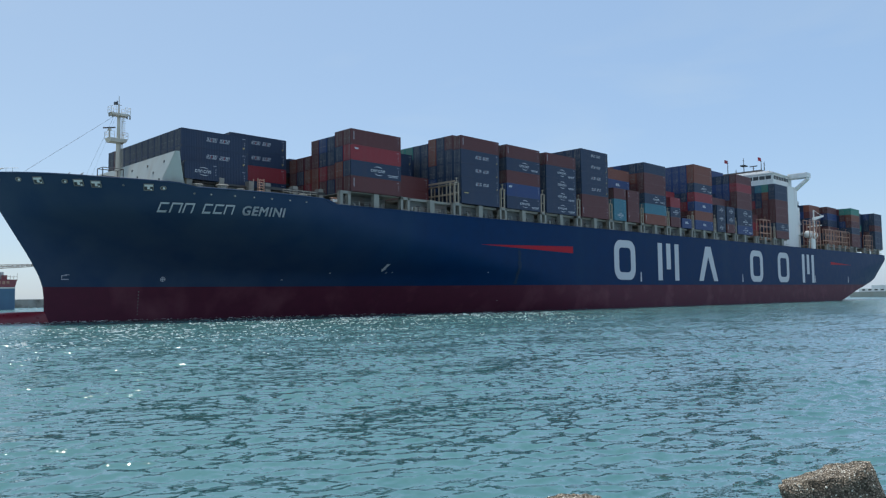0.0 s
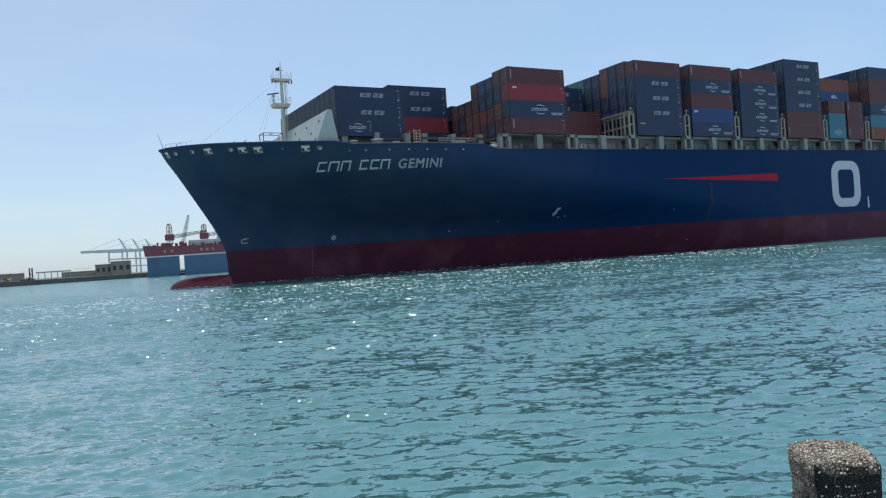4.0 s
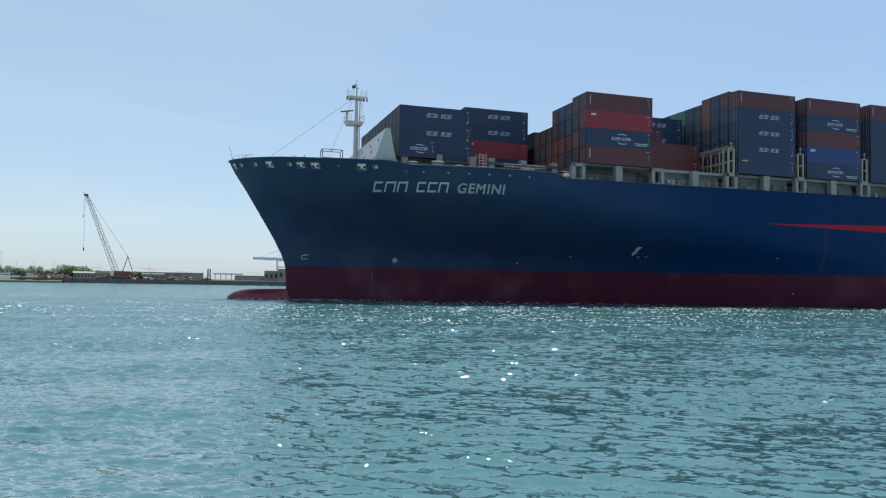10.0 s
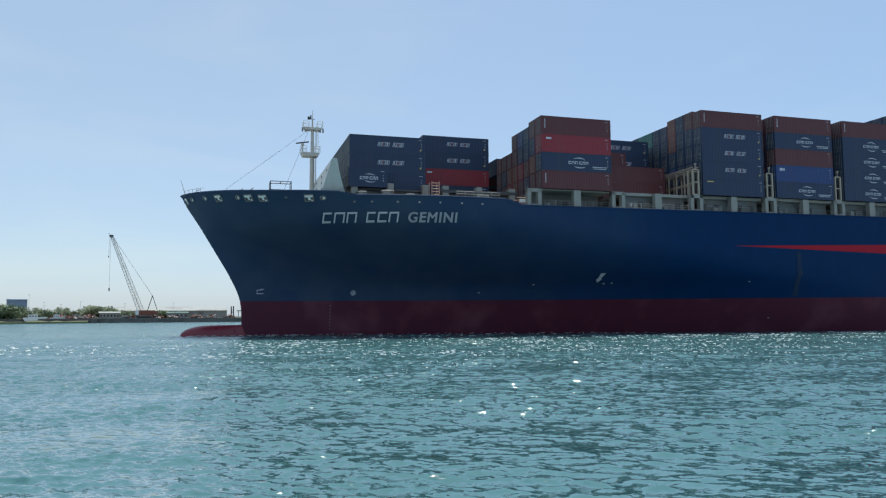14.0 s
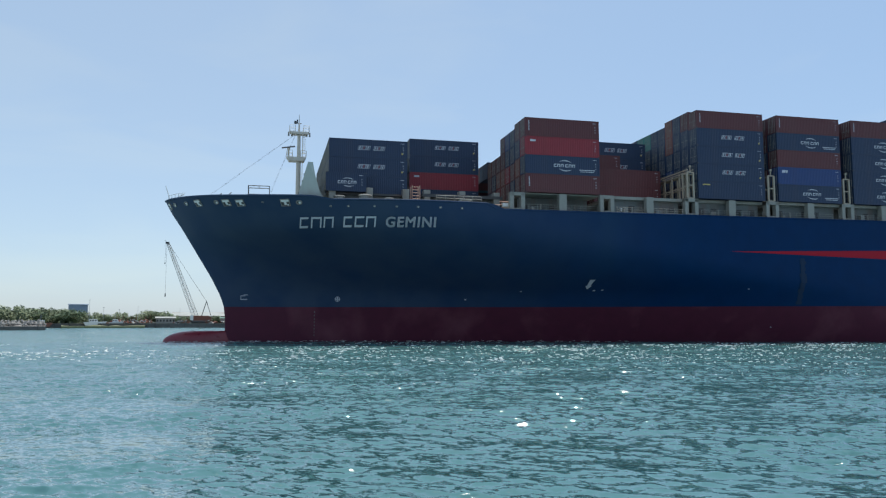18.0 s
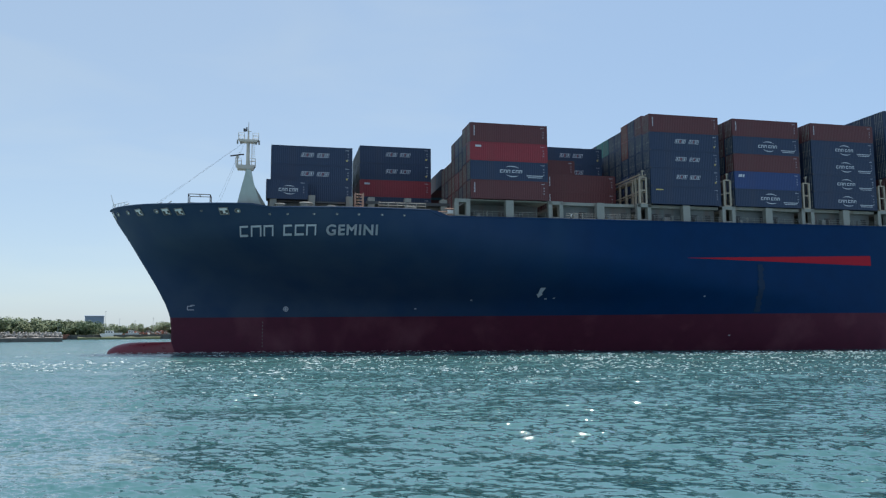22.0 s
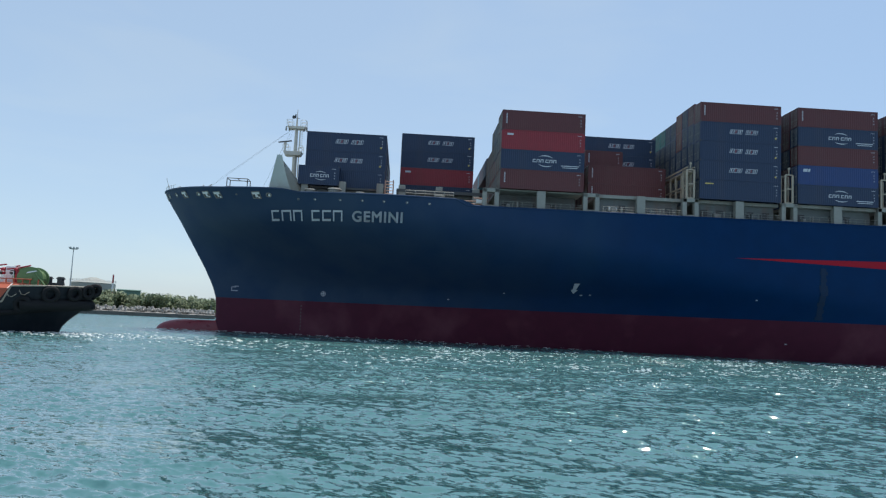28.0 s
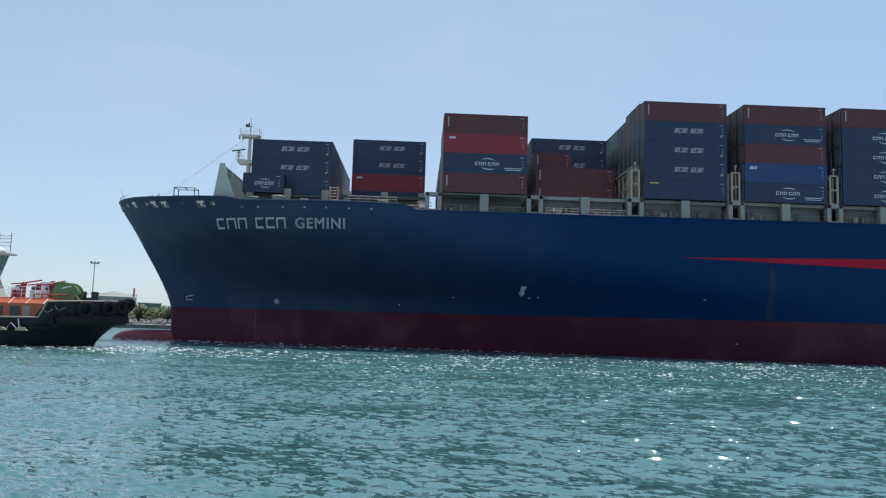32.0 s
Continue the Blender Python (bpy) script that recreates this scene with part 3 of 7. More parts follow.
# bulbous bow
bm = B()
BULB = (0, 0.004, 0.012, 0.026, 0.046, 0.075, 0.115, 0.165, 0.23, 0.31, 0.38, 0.41, 0.44, 0.465, 0.49, 0.53, 0.62)
for u in BULB:
    x = -54.0 + 20 * u
    r = 1.8 * (1 - (1 - min(1, u * 4.2)) ** 2.0) ** 0.5
    wide = interp(x, (-51, -44.2), (1.05 * r, 0.3))      # it fairs into the stem
    for j in range(20):
        w = 2 * math.pi * j / 20
        bm.verts.new((x, BEAM_MID + wide * math.cos(w), r * math.sin(w)))
bm.verts.ensure_lookup_table()
for k in range(len(BULB) - 1):
    for j in range(20):
        a, b = k * 20 + j, k * 20 + (j + 1) % 20
        bm.faces.new((bm.verts[a], bm.verts[b], bm.verts[b + 20], bm.verts[a + 20]))
bmesh.ops.remove_doubles(bm, verts=bm.verts, dist=0.01)
bmesh.ops.recalc_face_normals(bm, faces=bm.faces)
part("bulbous_bow", bm, M_WETLITRED, ship, "red bulbous bow breaking the surface", smooth=True)


# painted marks on the flat side: plain shapes, no lettering
def flat_mark(name, outline, material, label="", y=-0.33, hole=None):
    bm = B()
    if hole:
        n = len(outline)
        vo = [bm.verts.new((p[0], y, p[1])) for p in outline]
        vi = [bm.verts.new((p[0], y, p[1])) for p in hole]
        for i in range(n):
            bm.faces.new((vo[i], vo[(i + 1) % n], vi[(i + 1) % n], vi[i]))
        ext = bmesh.ops.extrude_face_region(bm, geom=bm.faces[:])
        bmesh.ops.translate(bm, verts=[v for v in ext["geom"] if isinstance(v, bmesh.types.BMVert)], vec=(0, 0.03, 0))
        bmesh.ops.recalc_face_normals(bm, faces=bm.faces)
    else:
        prism(bm, [(p[0], y, p[1]) for p in outline], (0, 0.03, 0))
    return part(name, bm, material, ship, label)


def rounded(x0, z0, x1, z1, r, n=6):
    pts = []
    for cx, cz, a0 in ((x1 - r, z1 - r, 0), (x0 + r, z1 - r, 90), (x0 + r, z0 + r, 180), (x1 - r, z0 + r, 270)):
        for k in range(n):
            w = radians(a0 + 90 * k / (n - 1))
            pts.append((cx + r * math.cos(w), cz + r * math.sin(w)))
    return pts


def ring_mark(x0, x1, z0, z1):
    t = 2.35
    flat_mark("emblem_ring", rounded(x0, z0, x1, z1, 3.0), M_LETTER, "big white rounded ring on the hull", hole=rounded(x0 + t, z0 + 2.0, x1 - t, z1 - 2.0, 1.2))


def bar_mark(x0, x1, z0, z1):
    w = (x1 - x0) * 0.2
    for k in range(3):
        c = x0 + w / 2 + (x1 - x0 - w) * k / 2
        zz = z0 + (0 if k != 1 else (z1 - z0) * 0.3)
        flat_mark("emblem_bar", [(c - w / 2, zz), (c + w / 2, zz), (c + w / 2, z1), (c - w / 2, z1)], M_LETTER)


def wedge_mark(x0, x1, z0, z1):
    m, w = (x0 + x1) / 2, (x1 - x0)
    flat_mark("emblem_wedge", [(x0, z0), (x0 + 0.22 * w, z0), (m + 0.0, z1 - 3.2), (x1 - 0.22 * w, z0), (x1, z0), (m + 0.14 * w, z1), (m - 0.14 * w, z1)], M_LETTER, "white wedge on the hull")


for kind, x0, x1 in (("r", 87.1, 97.7), ("b", 110, 122.3), ("w", 135, 148), ("r", 173.2, 184), ("r", 197.6, 208.5), ("b", 222, 235)):
    z0, z1 = 7.45, 17.75 + 0.0035 * x0
    {"r": ring_mark, "b": bar_mark, "w": wedge_mark}[kind](x0, x1, z0, z1)
flat_mark("stripe", [(34.5, 14.55), (68.5, 13.75), (68.5, 15.4)], M_STRIPE, "long red painted wedge on the hull")
flat_mark("stripe", [(255, 15.2), (255, 16.3), (282, 15.5)], M_STRIPE, "faded red painted wedge near the stern")
for x in (100.5, 166.8, 236.0, 277):
    flat_mark("draught_mark", [(x - 0.35, 6.6 + trim(x)), (x + 0.35, 6.6 + trim(x)), (x + 0.2, 9.2 + trim(x)), (x - 0.2, 9.2 + trim(x))], M_LETTER)


def on_side(bm, pts, z0=0.0, out=0.06):
    """Closed outlines given as (x, z), laid on the curved near side of the hull."""
    for outline in pts:
        vs = [bm.verts.new(Vector((x, side_y(x, z), z)) + side_normal(x, z) * out) for x, z in outline]
        bm.faces.new(vs)


def rect(x0, z0, x1, z1, slant=0.0):
    return [(x0, z0), (x1, z0), (x1 + slant, z1), (x0 + slant, z1)]


# the ship's name: two groups of plain bars, then the readable word
for k, (x0, x1) in enumerate(((-33.2, -32.0), (-31.6, -30.1), (-29.8, -28.4), (-27.0, -25.8), (-25.4, -24.1), (-23.8, -22.4))):
    bm = B()
    t = 0.21
    last = rect(x0 + t, 17.35, x1, 17.6) if k in (0, 3, 4) else rect(x1 - t, 17.35, x1, 18.48)
    on_side(bm, [rect(x0, 17.35, x0 + t, 18.75), last, rect(x0 + t, 18.5, x1, 18.75)], out=0.2)
    bmesh.ops.recalc_face_normals(bm, faces=bm.faces)
    part("name_bar", bm, M_LETTER, ship)
cu = bpy.data.curves.new("word", "FONT")
cu.body, cu.size, cu.space_character, cu.offset = "GEMINI", 2.0, 1.14, 0.0
cu.bevel_depth, cu.bevel_resolution = 0.055, 0
tmp = new("word", cu)
bpy.context.view_layer.update()
word = bpy.data.meshes.new_from_object(tmp.evaluated_get(bpy.context.evaluated_depsgraph_get()))
bpy.data.objects.remove(tmp)
bm = B()
bm.from_mesh(word)
wx0, wx1 = min(v.co.x for v in bm.verts), max(v.co.x for v in bm.verts)
wz0, wz1 = min(v.co.y for v in bm.verts), max(v.co.y for v in bm.verts)
for v in bm.verts:
    x, z = -21.0 + (v.co.x - wx0) / (wx1 - wx0) * 7.3, 17.25 + (v.co.y - wz0) / (wz1 - wz0) * 1.45
    v.co = Vector((x, side_y(x, z), z)) + side_normal(x, z) * 0.12
part("name_word", bm, M_LETTER, ship, "white painted ship's name on the bow")


# bulwark openings for mooring lines: a roller post and beam stand white in the dark hole
def side_frame(x, z):
    n = side_normal(x, z)
    right = Vector((0, 0, 1)).cross(n).normalized()
    m = Matrix((right, n.cross(right).normalized(), n)).transposed().to_4x4()
    m.translation = Vector((x, side_y(x, z), z))
    return m


def mooring_port(x, z, w, h):
    m = side_frame(x, z)
    bm = B()
    t = 0.09
    for x0, y0, x1, y1 in ((-w / 2, -h / 2, w / 2, -h / 2 + t), (-w / 2, h / 2 - t, w / 2, h / 2), (-w / 2, -h / 2, -w / 2 + t, h / 2), (w / 2 - t, -h / 2, w / 2, h / 2)):
        box(bm, x0, y0, -0.05, x1, y1, 0.1, 0.02)
    bm.transform(m)
    port = part("mooring_port", bm, M_STEEL, ship, "grey-rimmed opening in the bulwark")
    bm = B()
    box(bm, -w / 2 + t, -h / 2 + t, -0.02, w / 2 - t, h / 2 - t, 0.03)
    bm.transform(m)
    part("opening", bm, M_DARKSTEEL, port)
    bm = B()
    box(bm, -w * 0.42, h * 0.12, -0.02, w * 0.42, h * 0.4, 0.09, 0.03)
    box(bm, -w * 0.13, -h * 0.3, -0.02, w * 0.13, h * 0.13, 0.08, 0.03)
    box(bm, w * 0.16, -h * 0.42, -0.02, w * 0.34, -h * 0.24, 0.07, 0.03)
    bm.transform(m)
    part("roller", bm, M_WHITE, port, "white roller post and beam")


for x in (-53.3, -48.4, -44.0, -41.95, -35.45):
    mooring_port(x, sheer(x) - 0.95, 1.45 if x > -50 else 0.9, 1.2)
for x in (-52.4, -50.4, -45.55, -38.7, -33.5, -29.0, -26.5, -22.8, -19.6, -16.5, -13.2, -10):
    m = side_frame(x, sheer(x) - 0.9)
    large = x in (-50.4, -45.55, -33.5, -52.4)
    r = 0.42 if large else 0.16
    bm = B()
    for k in range(16):
        w0, w1 = 2 * math.pi * k / 16, 2 * math.pi * (k + 1) / 16
        rod(bm, (r * math.cos(w0), 0.75 * r * math.sin(w0), 0.03), (r * math.cos(w1), 0.75 * r * math.sin(w1), 0.03), 0.07 if large else 0.04, 5)
    bm.transform(m)
    lead = part("fairlead", bm, M_STEEL, ship, "oval cast fairlead")
    bm = B()
    bmesh.ops.create_cone(bm, cap_ends=True, segments=14, radius1=r, radius2=r, depth=0.05, matrix=Matrix.Diagonal((1, 0.75, 1, 1)))
    bm.transform(m)
    part("opening", bm, M_DARKSTEEL, lead)
    # small white disc, off centre in the opening
    if large or x > -27:
        bm = B()
        bmesh.ops.create_cone(bm, cap_ends=True, segments=10, radius1=0.5 * r, radius2=0.4 * r, depth=0.1, matrix=Matrix.Translation((0.2 * r, -0.1 * r, 0.02)))
        bm.transform(m)
        part("bright_spot", bm, M_WHITE, lead)

# small painted marks on the bow: thruster ring, bulb sign, tug arrow
bm = B()
for rr0, rr1 in ((0.42, 0.33),):
    for k in range(16):
        w0, w1 = 2 * math.pi * k / 16, 2 * math.pi * (k + 1) / 16
        on_side(bm, [[(-26.3 + rr0 * math.cos(w0), 7.05 + rr0 * math.sin(w0)), (-26.3 + rr0 * math.cos(w1), 7.05 + rr0 * math.sin(w1)), (-26.3 + rr1 * math.cos(w1), 7.05 + rr1 * math.sin(w1)), (-26.3 + rr1 * math.cos(w0), 7.05 + rr1 * math.sin(w0))]])
on_side(bm, [rect(-26.7, 6.98, -25.9, 7.12), rect(-26.37, 6.65, -26.23, 7.45)])
part("thruster_mark", bm, M_LETTER, ship)
bm = B()
on_side(bm, [rect(-42.0, 6.9, -40.9, 7.02), rect(-42.0, 6.9, -41.9, 7.6), rect(-42.0, 7.5, -41.2, 7.6), rect(-41.5, 7.65, -40.8, 7.75)])
part("bulb_mark", bm, M_LETTER, ship)
bm = B()
on_side(bm, [[(12.3, 9.6), (12.3, 9.1), (12.05, 9.1), (12.6, 8.55), (13.1, 9.1), (12.85, 9.1), (12.85, 10.0), (13.1, 10.0), (12.3, 10.0)][::-1], rect(13.6, 8.3, 14.0, 8.45)])
part("tug_mark", bm, M_LETTER, ship)
bm = B()
stain_rng = random.Random(17)
for k in range(15):
    z = 6.2 + 0.5 * k
    a0, a1 = 47.2 + stain_rng.uniform(-0.15, 0.15), 48.2 + stain_rng.uniform(-0.2, 0.2)
    on_side(bm, [rect(a0, z, a1, z + 0.5)], out=0.05)
part("weed_stain", bm, mat("dark_weed_stain", (0.0015, 0.022, 0.06), 0.9, var=0.3, scale=1.0), ship, "dark run-off stain down the hull")
for x, z in ((38.3, 8.6), (2.4, 8.2), (44.0, 2.4), (14.9, 8.4), (-6.0, 6.9)):
    bm = B()
    on_side(bm, [rect(x, z, x + 0.3, z + 0.14)], out=0.07)
    part("tank_mark", bm, M_LETTER, ship)
for k in range(8):
    bm = B()
    on_side(bm, [rect(-30.03, 0.9 + 0.55 * k, -29.9, 1.15 + 0.55 * k)])
    part("draught_mark", bm, M_COAMING, ship)

# ---------------------------------------------------------------- ship's deck fittings
# breakwater ahead of the first stack
bm = B()
prism(bm, [(-34.0, 4.9, 20.5), (-34.0, 40.7, 20.5), (-32.4, 43.2, 26.4), (-32.4, 2.4, 26.4)], (0.25, 0, 0))
for y in range(8, 40, 3):
    prism(bm, [(-33.9, y, 20.4), (-28.6, y, 20.4), (-32.0, y, 26.2)], (0, 0.2, 0))
for y in (2.4, 43.0):
    s = 1 if y < 9 else -1
    prism(bm, [(-34.0, y + 2.5 * s, 20.5), (-29.6, y + 1.6 * s, 20.5), (-30.6, y + 0.9 * s, 22.2), (-31.3, y + 0.3 * s, 24.5), (-31.7, y, 26.4), (-32.4, y, 26.4)], (0, 0.2 * s, 0))
breakwater = part("breakwater", bm, M_BREAKWATER, ship, "pale grey-green sloping steel breakwater plate")
for k in range(12):
    for r in range(3):
        if (k + r) % 2 == 0:
            bm = B()
            y, z = 5.2 + 3.0 * k, 22.0 + 1.45 * r
            x = -34.0 + (z - 20.5) / 5.9 * 1.6 - 0.02
            box(bm, x - 0.03, y, z, x + 0.05, y + 0.35, z + 0.32)
            part("drain_hole", bm, M_DARKSTEEL, breakwater)

# foremast: a pole on a tapering house, a tray with the scanner, a yard with lamps
MX, MY = -33.0, 22.8
bm = B()
rod(bm, (MX, MY, 20.4), (MX, MY, 31.0), 0.46, 14, 0.38)
rod(bm, (MX, MY, 31.0), (MX, MY, 35.6), 0.32, 12, 0.26)
rod(bm, (MX, MY, 35.6), (MX, MY, 37.4), 0.17, 8, 0.12)
rod(bm, (MX, MY, 37.4), (MX, MY, 38.9), 0.07, 6, 0.05)
foremast = part("foremast", bm, M_MAST, ship, "cream tubular foremast with two platforms")


def tray(x0, x1, z, depth, lip):
    """A platform tray with a lip round it, and rails on its ends."""
    bm = B()
    prism(bm, [(x0, MY - depth, z), (x1, MY - depth, z), (x1 - 0.35, MY - depth, z - lip), (x0 + 0.35, MY - depth, z - lip)], (0, 2 * depth, 0))
    part("mast_platform", bm, M_MAST, foremast)

    def bar(name, a, b, r):
        part(name, rod(B(), a, b, r, 5), M_MAST, foremast)

    for xa, xb in ((x0, x0 + 0.95), (x1 - 0.95, x1)):
        for y in (MY - depth, MY + depth):
            for x in (xa, xb):
                bar("mast_rail_post", (x, y, z), (x, y, z + 1.1), 0.035)
            for hgt in (0.55, 1.1):
                bar("mast_rail_bar", (xa, y, z + hgt), (xb, y, z + hgt), 0.03)
        x = xa if xa == x0 else xb
        for hgt in (0.55, 1.1):
            bar("mast_rail_bar", (x, MY - depth, z + hgt), (x, MY + depth, z + hgt), 0.03)


tray(MX - 2.0, MX + 1.25, 31.3, 0.95, 0.65)
tray(MX - 1.6, MX + 1.7, 35.75, 0.75, 0.4)
for x in (-1.75, -1.2, 1.3, 1.8):
    bm = B()
    rod(bm, (MX + x, MY - 0.3, 35.0), (MX + x, MY - 0.3, 35.7), 0.15, 8, 0.11)
    rod(bm, (MX + x, MY - 0.3, 35.6), (MX + 0.8 * x, MY - 0.3, 35.9), 0.05, 5)
    part("deck_lamp", bm, M_STEEL, foremast)
bm = B()
rod(bm, (MX - 1.7, MY - 0.4, 31.3), (MX - 1.7, MY - 0.4, 32.75), 0.14, 8)
box(bm, MX - 1.95, MY - 0.65, 32.5, MX - 1.45, MY - 0.15, 32.85, 0.06)
part("radar_pedestal", bm, M_MAST, foremast)
bm = box(B(), -1.15, -0.12, -0.1, 1.15, 0.12, 0.12, 0.05)
bm.transform(pose(MX - 1.75, MY - 0.4, 33.0, 0, -12, 12))
part("radar_scanner", bm, M_DARKSTEEL, foremast, "slewed radar scanner bar")
bm = B()
rod(bm, (MX - 0.75, MY, 37.35), (MX + 0.45, MY, 37.35), 0.05, 5)
box(bm, MX - 0.85, MY - 0.2, 37.25, MX - 0.45, MY + 0.2, 37.75, 0.06)
rod(bm, (MX - 0.3, MY, 37.3), (MX - 0.3, MY, 38.0), 0.12, 8)
part("mast_lamp", bm, M_DARKSTEEL, foremast)
bm = B()
for s in (-0.25, 0.25):
    rod(bm, (MX + 0.62, MY + s, 22), (MX + 0.62, MY + s, 36), 0.045, 5)
for k in range(34):
    rod(bm, (MX + 0.62, MY - 0.25, 22.4 + 0.4 * k), (MX + 0.62, MY + 0.25, 22.4 + 0.4 * k), 0.028, 4)
for k in range(9):
    for q in range(4):
        w0, w1 = radians(-90 + 45 * q), radians(-45 + 45 * q)
        rod(bm, (MX + 0.62 + 0.55 * math.cos(w0), MY + 0.4 * math.sin(w0), 32.2 + 0.4 * k), (MX + 0.62 + 0.55 * math.cos(w1), MY + 0.4 * math.sin(w1), 32.2 + 0.4 * k), 0.025, 4)
part("ladder", bm, M_MAST, foremast, "caged ladder up the mast")
for x1, z1, y in ((-49.5, 22.6, 22.3), (-49.5, 22.6, 23.3), (-38.6, 22.4, 21.0), (-38.6, 22.4, 24.6)):
    bm = B()
    rod(bm, (MX - 0.6, MY + 0.3 * (y - MY), 35.4), (x1, y, z1), 0.011, 4)
    part("forestay", bm, M_DARKSTEEL, foremast)
for x in (-40.85, -37.75):
    for y in (8.8, 10.9):
        bm = B()
        rod(bm, (x, y, 20.4), (x, y, 23.7), 0.07, 6)
        part("platform_frame_post", bm, M_DARKSTEEL, ship, "rusty dark pipe post on the forecastle")
for z in (22.4, 23.7):
    bm = B()
    for y in (8.8, 10.9):
        rod(bm, (-40.85, y, z), (-37.75, y, z), 0.06, 6)
    for x in (-40.85, -39.3, -37.75):
        rod(bm, (x, 8.8, z), (x, 10.9, z), 0.06, 6)
    part("platform_frame_rail", bm, M_DARKSTEEL, ship, "rusty dark pipe rail on the forecastle")
bm = B()
box(bm, -40.3, 9.1, 20.6, -38.0, 10.6, 22.3, 0.08)
part("winch_cover", bm, M_YELLOW, ship, "beige winch cover under the pipe frame")
bm = B()
rod(bm, (-53.3, 22.8, 22.0), (-54.4, 22.8, 25.6), 0.09, 6, 0.05)
part("jackstaff", bm, M_WHITE, ship)
for k in range(5):
    x = -53.6 + 0.62 * k
    y = side_y(x, sheer(x)) + 0.25
    x2, y2 = x + 0.62, side_y(x + 0.62, sheer(x)) + 0.25
    bm = B()
    rod(bm, (x, y, sheer(x) - 0.1), (x, y, sheer(x) + 0.75), 0.045, 5)
    part("bow_rail_post", bm, M_WHITE, ship)
    bm = B()
    rod(bm, (x, y, sheer(x) + 0.72), (x2, y2, sheer(x2) + 0.72), 0.04, 5)
    part("bow_rail_bar", bm, M_WHITE, ship)
bm = B()
rod(bm, (-51.9, 20.6, 21.8), (-51.9, 20.6, 23.6), 0.1, 6)
rod(bm, (-51.9, 20.6, 23.6), (-51.2, 20.6, 23.9), 0.09, 6)
part("vent_pipe", bm, M_WHITE, ship)
for k, x in enumerate((-47.5, -45.2, -43.7)):
    bm = B()
    y = side_y(x, 22) + 1.2
    rod(bm, (x - 0.5, y, 21.9), (x + 0.4, y, 22.7), 0.07, 5)
    rod(bm, (x + 0.5, y, 21.9), (x + 0.1, y, 22.5), 0.07, 5)
    part("line_guide", bm, M_STEEL, ship)
for x, y, r, h in ((-27.6, 4.5, 0.75, 1.0), (-23.9, 3.4, 0.9, 1.1), (-20.2, 4.0, 0.6, 0.9), (-8.5, 3.0, 0.7, 1.0)):
    bm = B()
    z = sheer(x) - 1.15
    bmesh.ops.create_cone(bm, cap_ends=True, segments=16, radius1=r, radius2=r, depth=h + 1, matrix=Matrix.Translation((x, y, z + (h + 1) / 2)))
    bmesh.ops.create_cone(bm, cap_ends=True, segments=16, radius1=r * 1.2, radius2=r * 1.05, depth=0.2, matrix=Matrix.Translation((x, y, z + h + 1)))
    part("vent_cowl", bm, M_STEEL, ship)

# ---------------------------------------------------------------- containers
TIER, WIDE, ROW = 2.896, 2.438, 2.5


def container_mesh(length, k):
    """Steel box with corner posts, rails and corrugated sides."""
    bm = B()
    h, w = TIER - 0.02, WIDE
    n = 40 if length > 8 else 20
    d = 0.034
    for y, s in ((0.0, 1), (w, -1)):
        cols = []
        step = (length - 0.36) / n
        for i in range(n):
            x0 = 0.18 + i * step
            for f, off in ((0.0, d), (0.3, d), (0.45, 0.012), (0.85, 0.012)):
                cols.append((x0 + f * step, off))
        cols.append((length - 0.18, d))
        vs = [(bm.verts.new((x, y + s * o, 0.16)), bm.verts.new((x, y + s * o, h - 0.12))) for x, o in cols]
        for a, b in zip(vs, vs[1:]):
            bm.faces.new((a[0], b[0], b[1], a[1]) if s > 0 else (b[0], a[0], a[1], b[1]))
    for x, s in ((0.03, 1), (length - 0.03, -1)):
        vs = [bm.verts.new(p) for p in ((x, 0.15, 0.15), (x, w - 0.15, 0.15), (x, w - 0.15, h - 0.12), (x, 0.15, h - 0.12))]
        bm.faces.new(vs if s < 0 else vs[::-1])
    for x in (0, length - 0.18):
        for y in (0, w - 0.16):
            box(bm, x, y, 0, x + 0.18, y + 0.16, h)
    for y in (0, w - 0.07):
        for z0, z1 in ((0, 0.16), (h - 0.12, h)):
            box(bm, 0.18, y, z0, length - 0.18, y + 0.07, z1)
    for x in (0, length - 0.1):
        for z0, z1 in ((0, 0.16), (h - 0.12, h)):
            box(bm, x, 0.16, z0, x + 0.1, w - 0.16, z1)
    vs = [bm.verts.new(p) for p in ((0.05, 0.05, h - 0.03), (length - 0.05, 0.05, h - 0.03), (length - 0.05, w - 0.05, h - 0.03), (0.05, w - 0.05, h - 0.03))]
    bm.faces.new(vs)
    return mesh_of(bm, "container", M_BOX[k])


def door_mesh(length):
    """Lock rods and hinges of the end doors, at the fore end."""
    bm = B()
    for y in (0.45, 0.85, 1.55, 1.95):
        rod(bm, (-0.02, y, 0.1), (-0.02, y, TIER - 0.1), 0.03, 5)
        box(bm, -0.06, y - 0.12, 1.15, 0.02, y + 0.12, 1.22)
    box(bm, -0.005, WIDE / 2 - 0.02, 0.16, 0.028, WIDE / 2 + 0.02, TIER - 0.14)
    return mesh_of(bm, "door_gear", M_STEEL)


def casting_mesh():
    bm = B()
    box(bm, 0, -0.008, 0, 0.178, 0.16, 0.12)
    return mesh_of(bm, "corner_casting", M_DARKSTEEL)


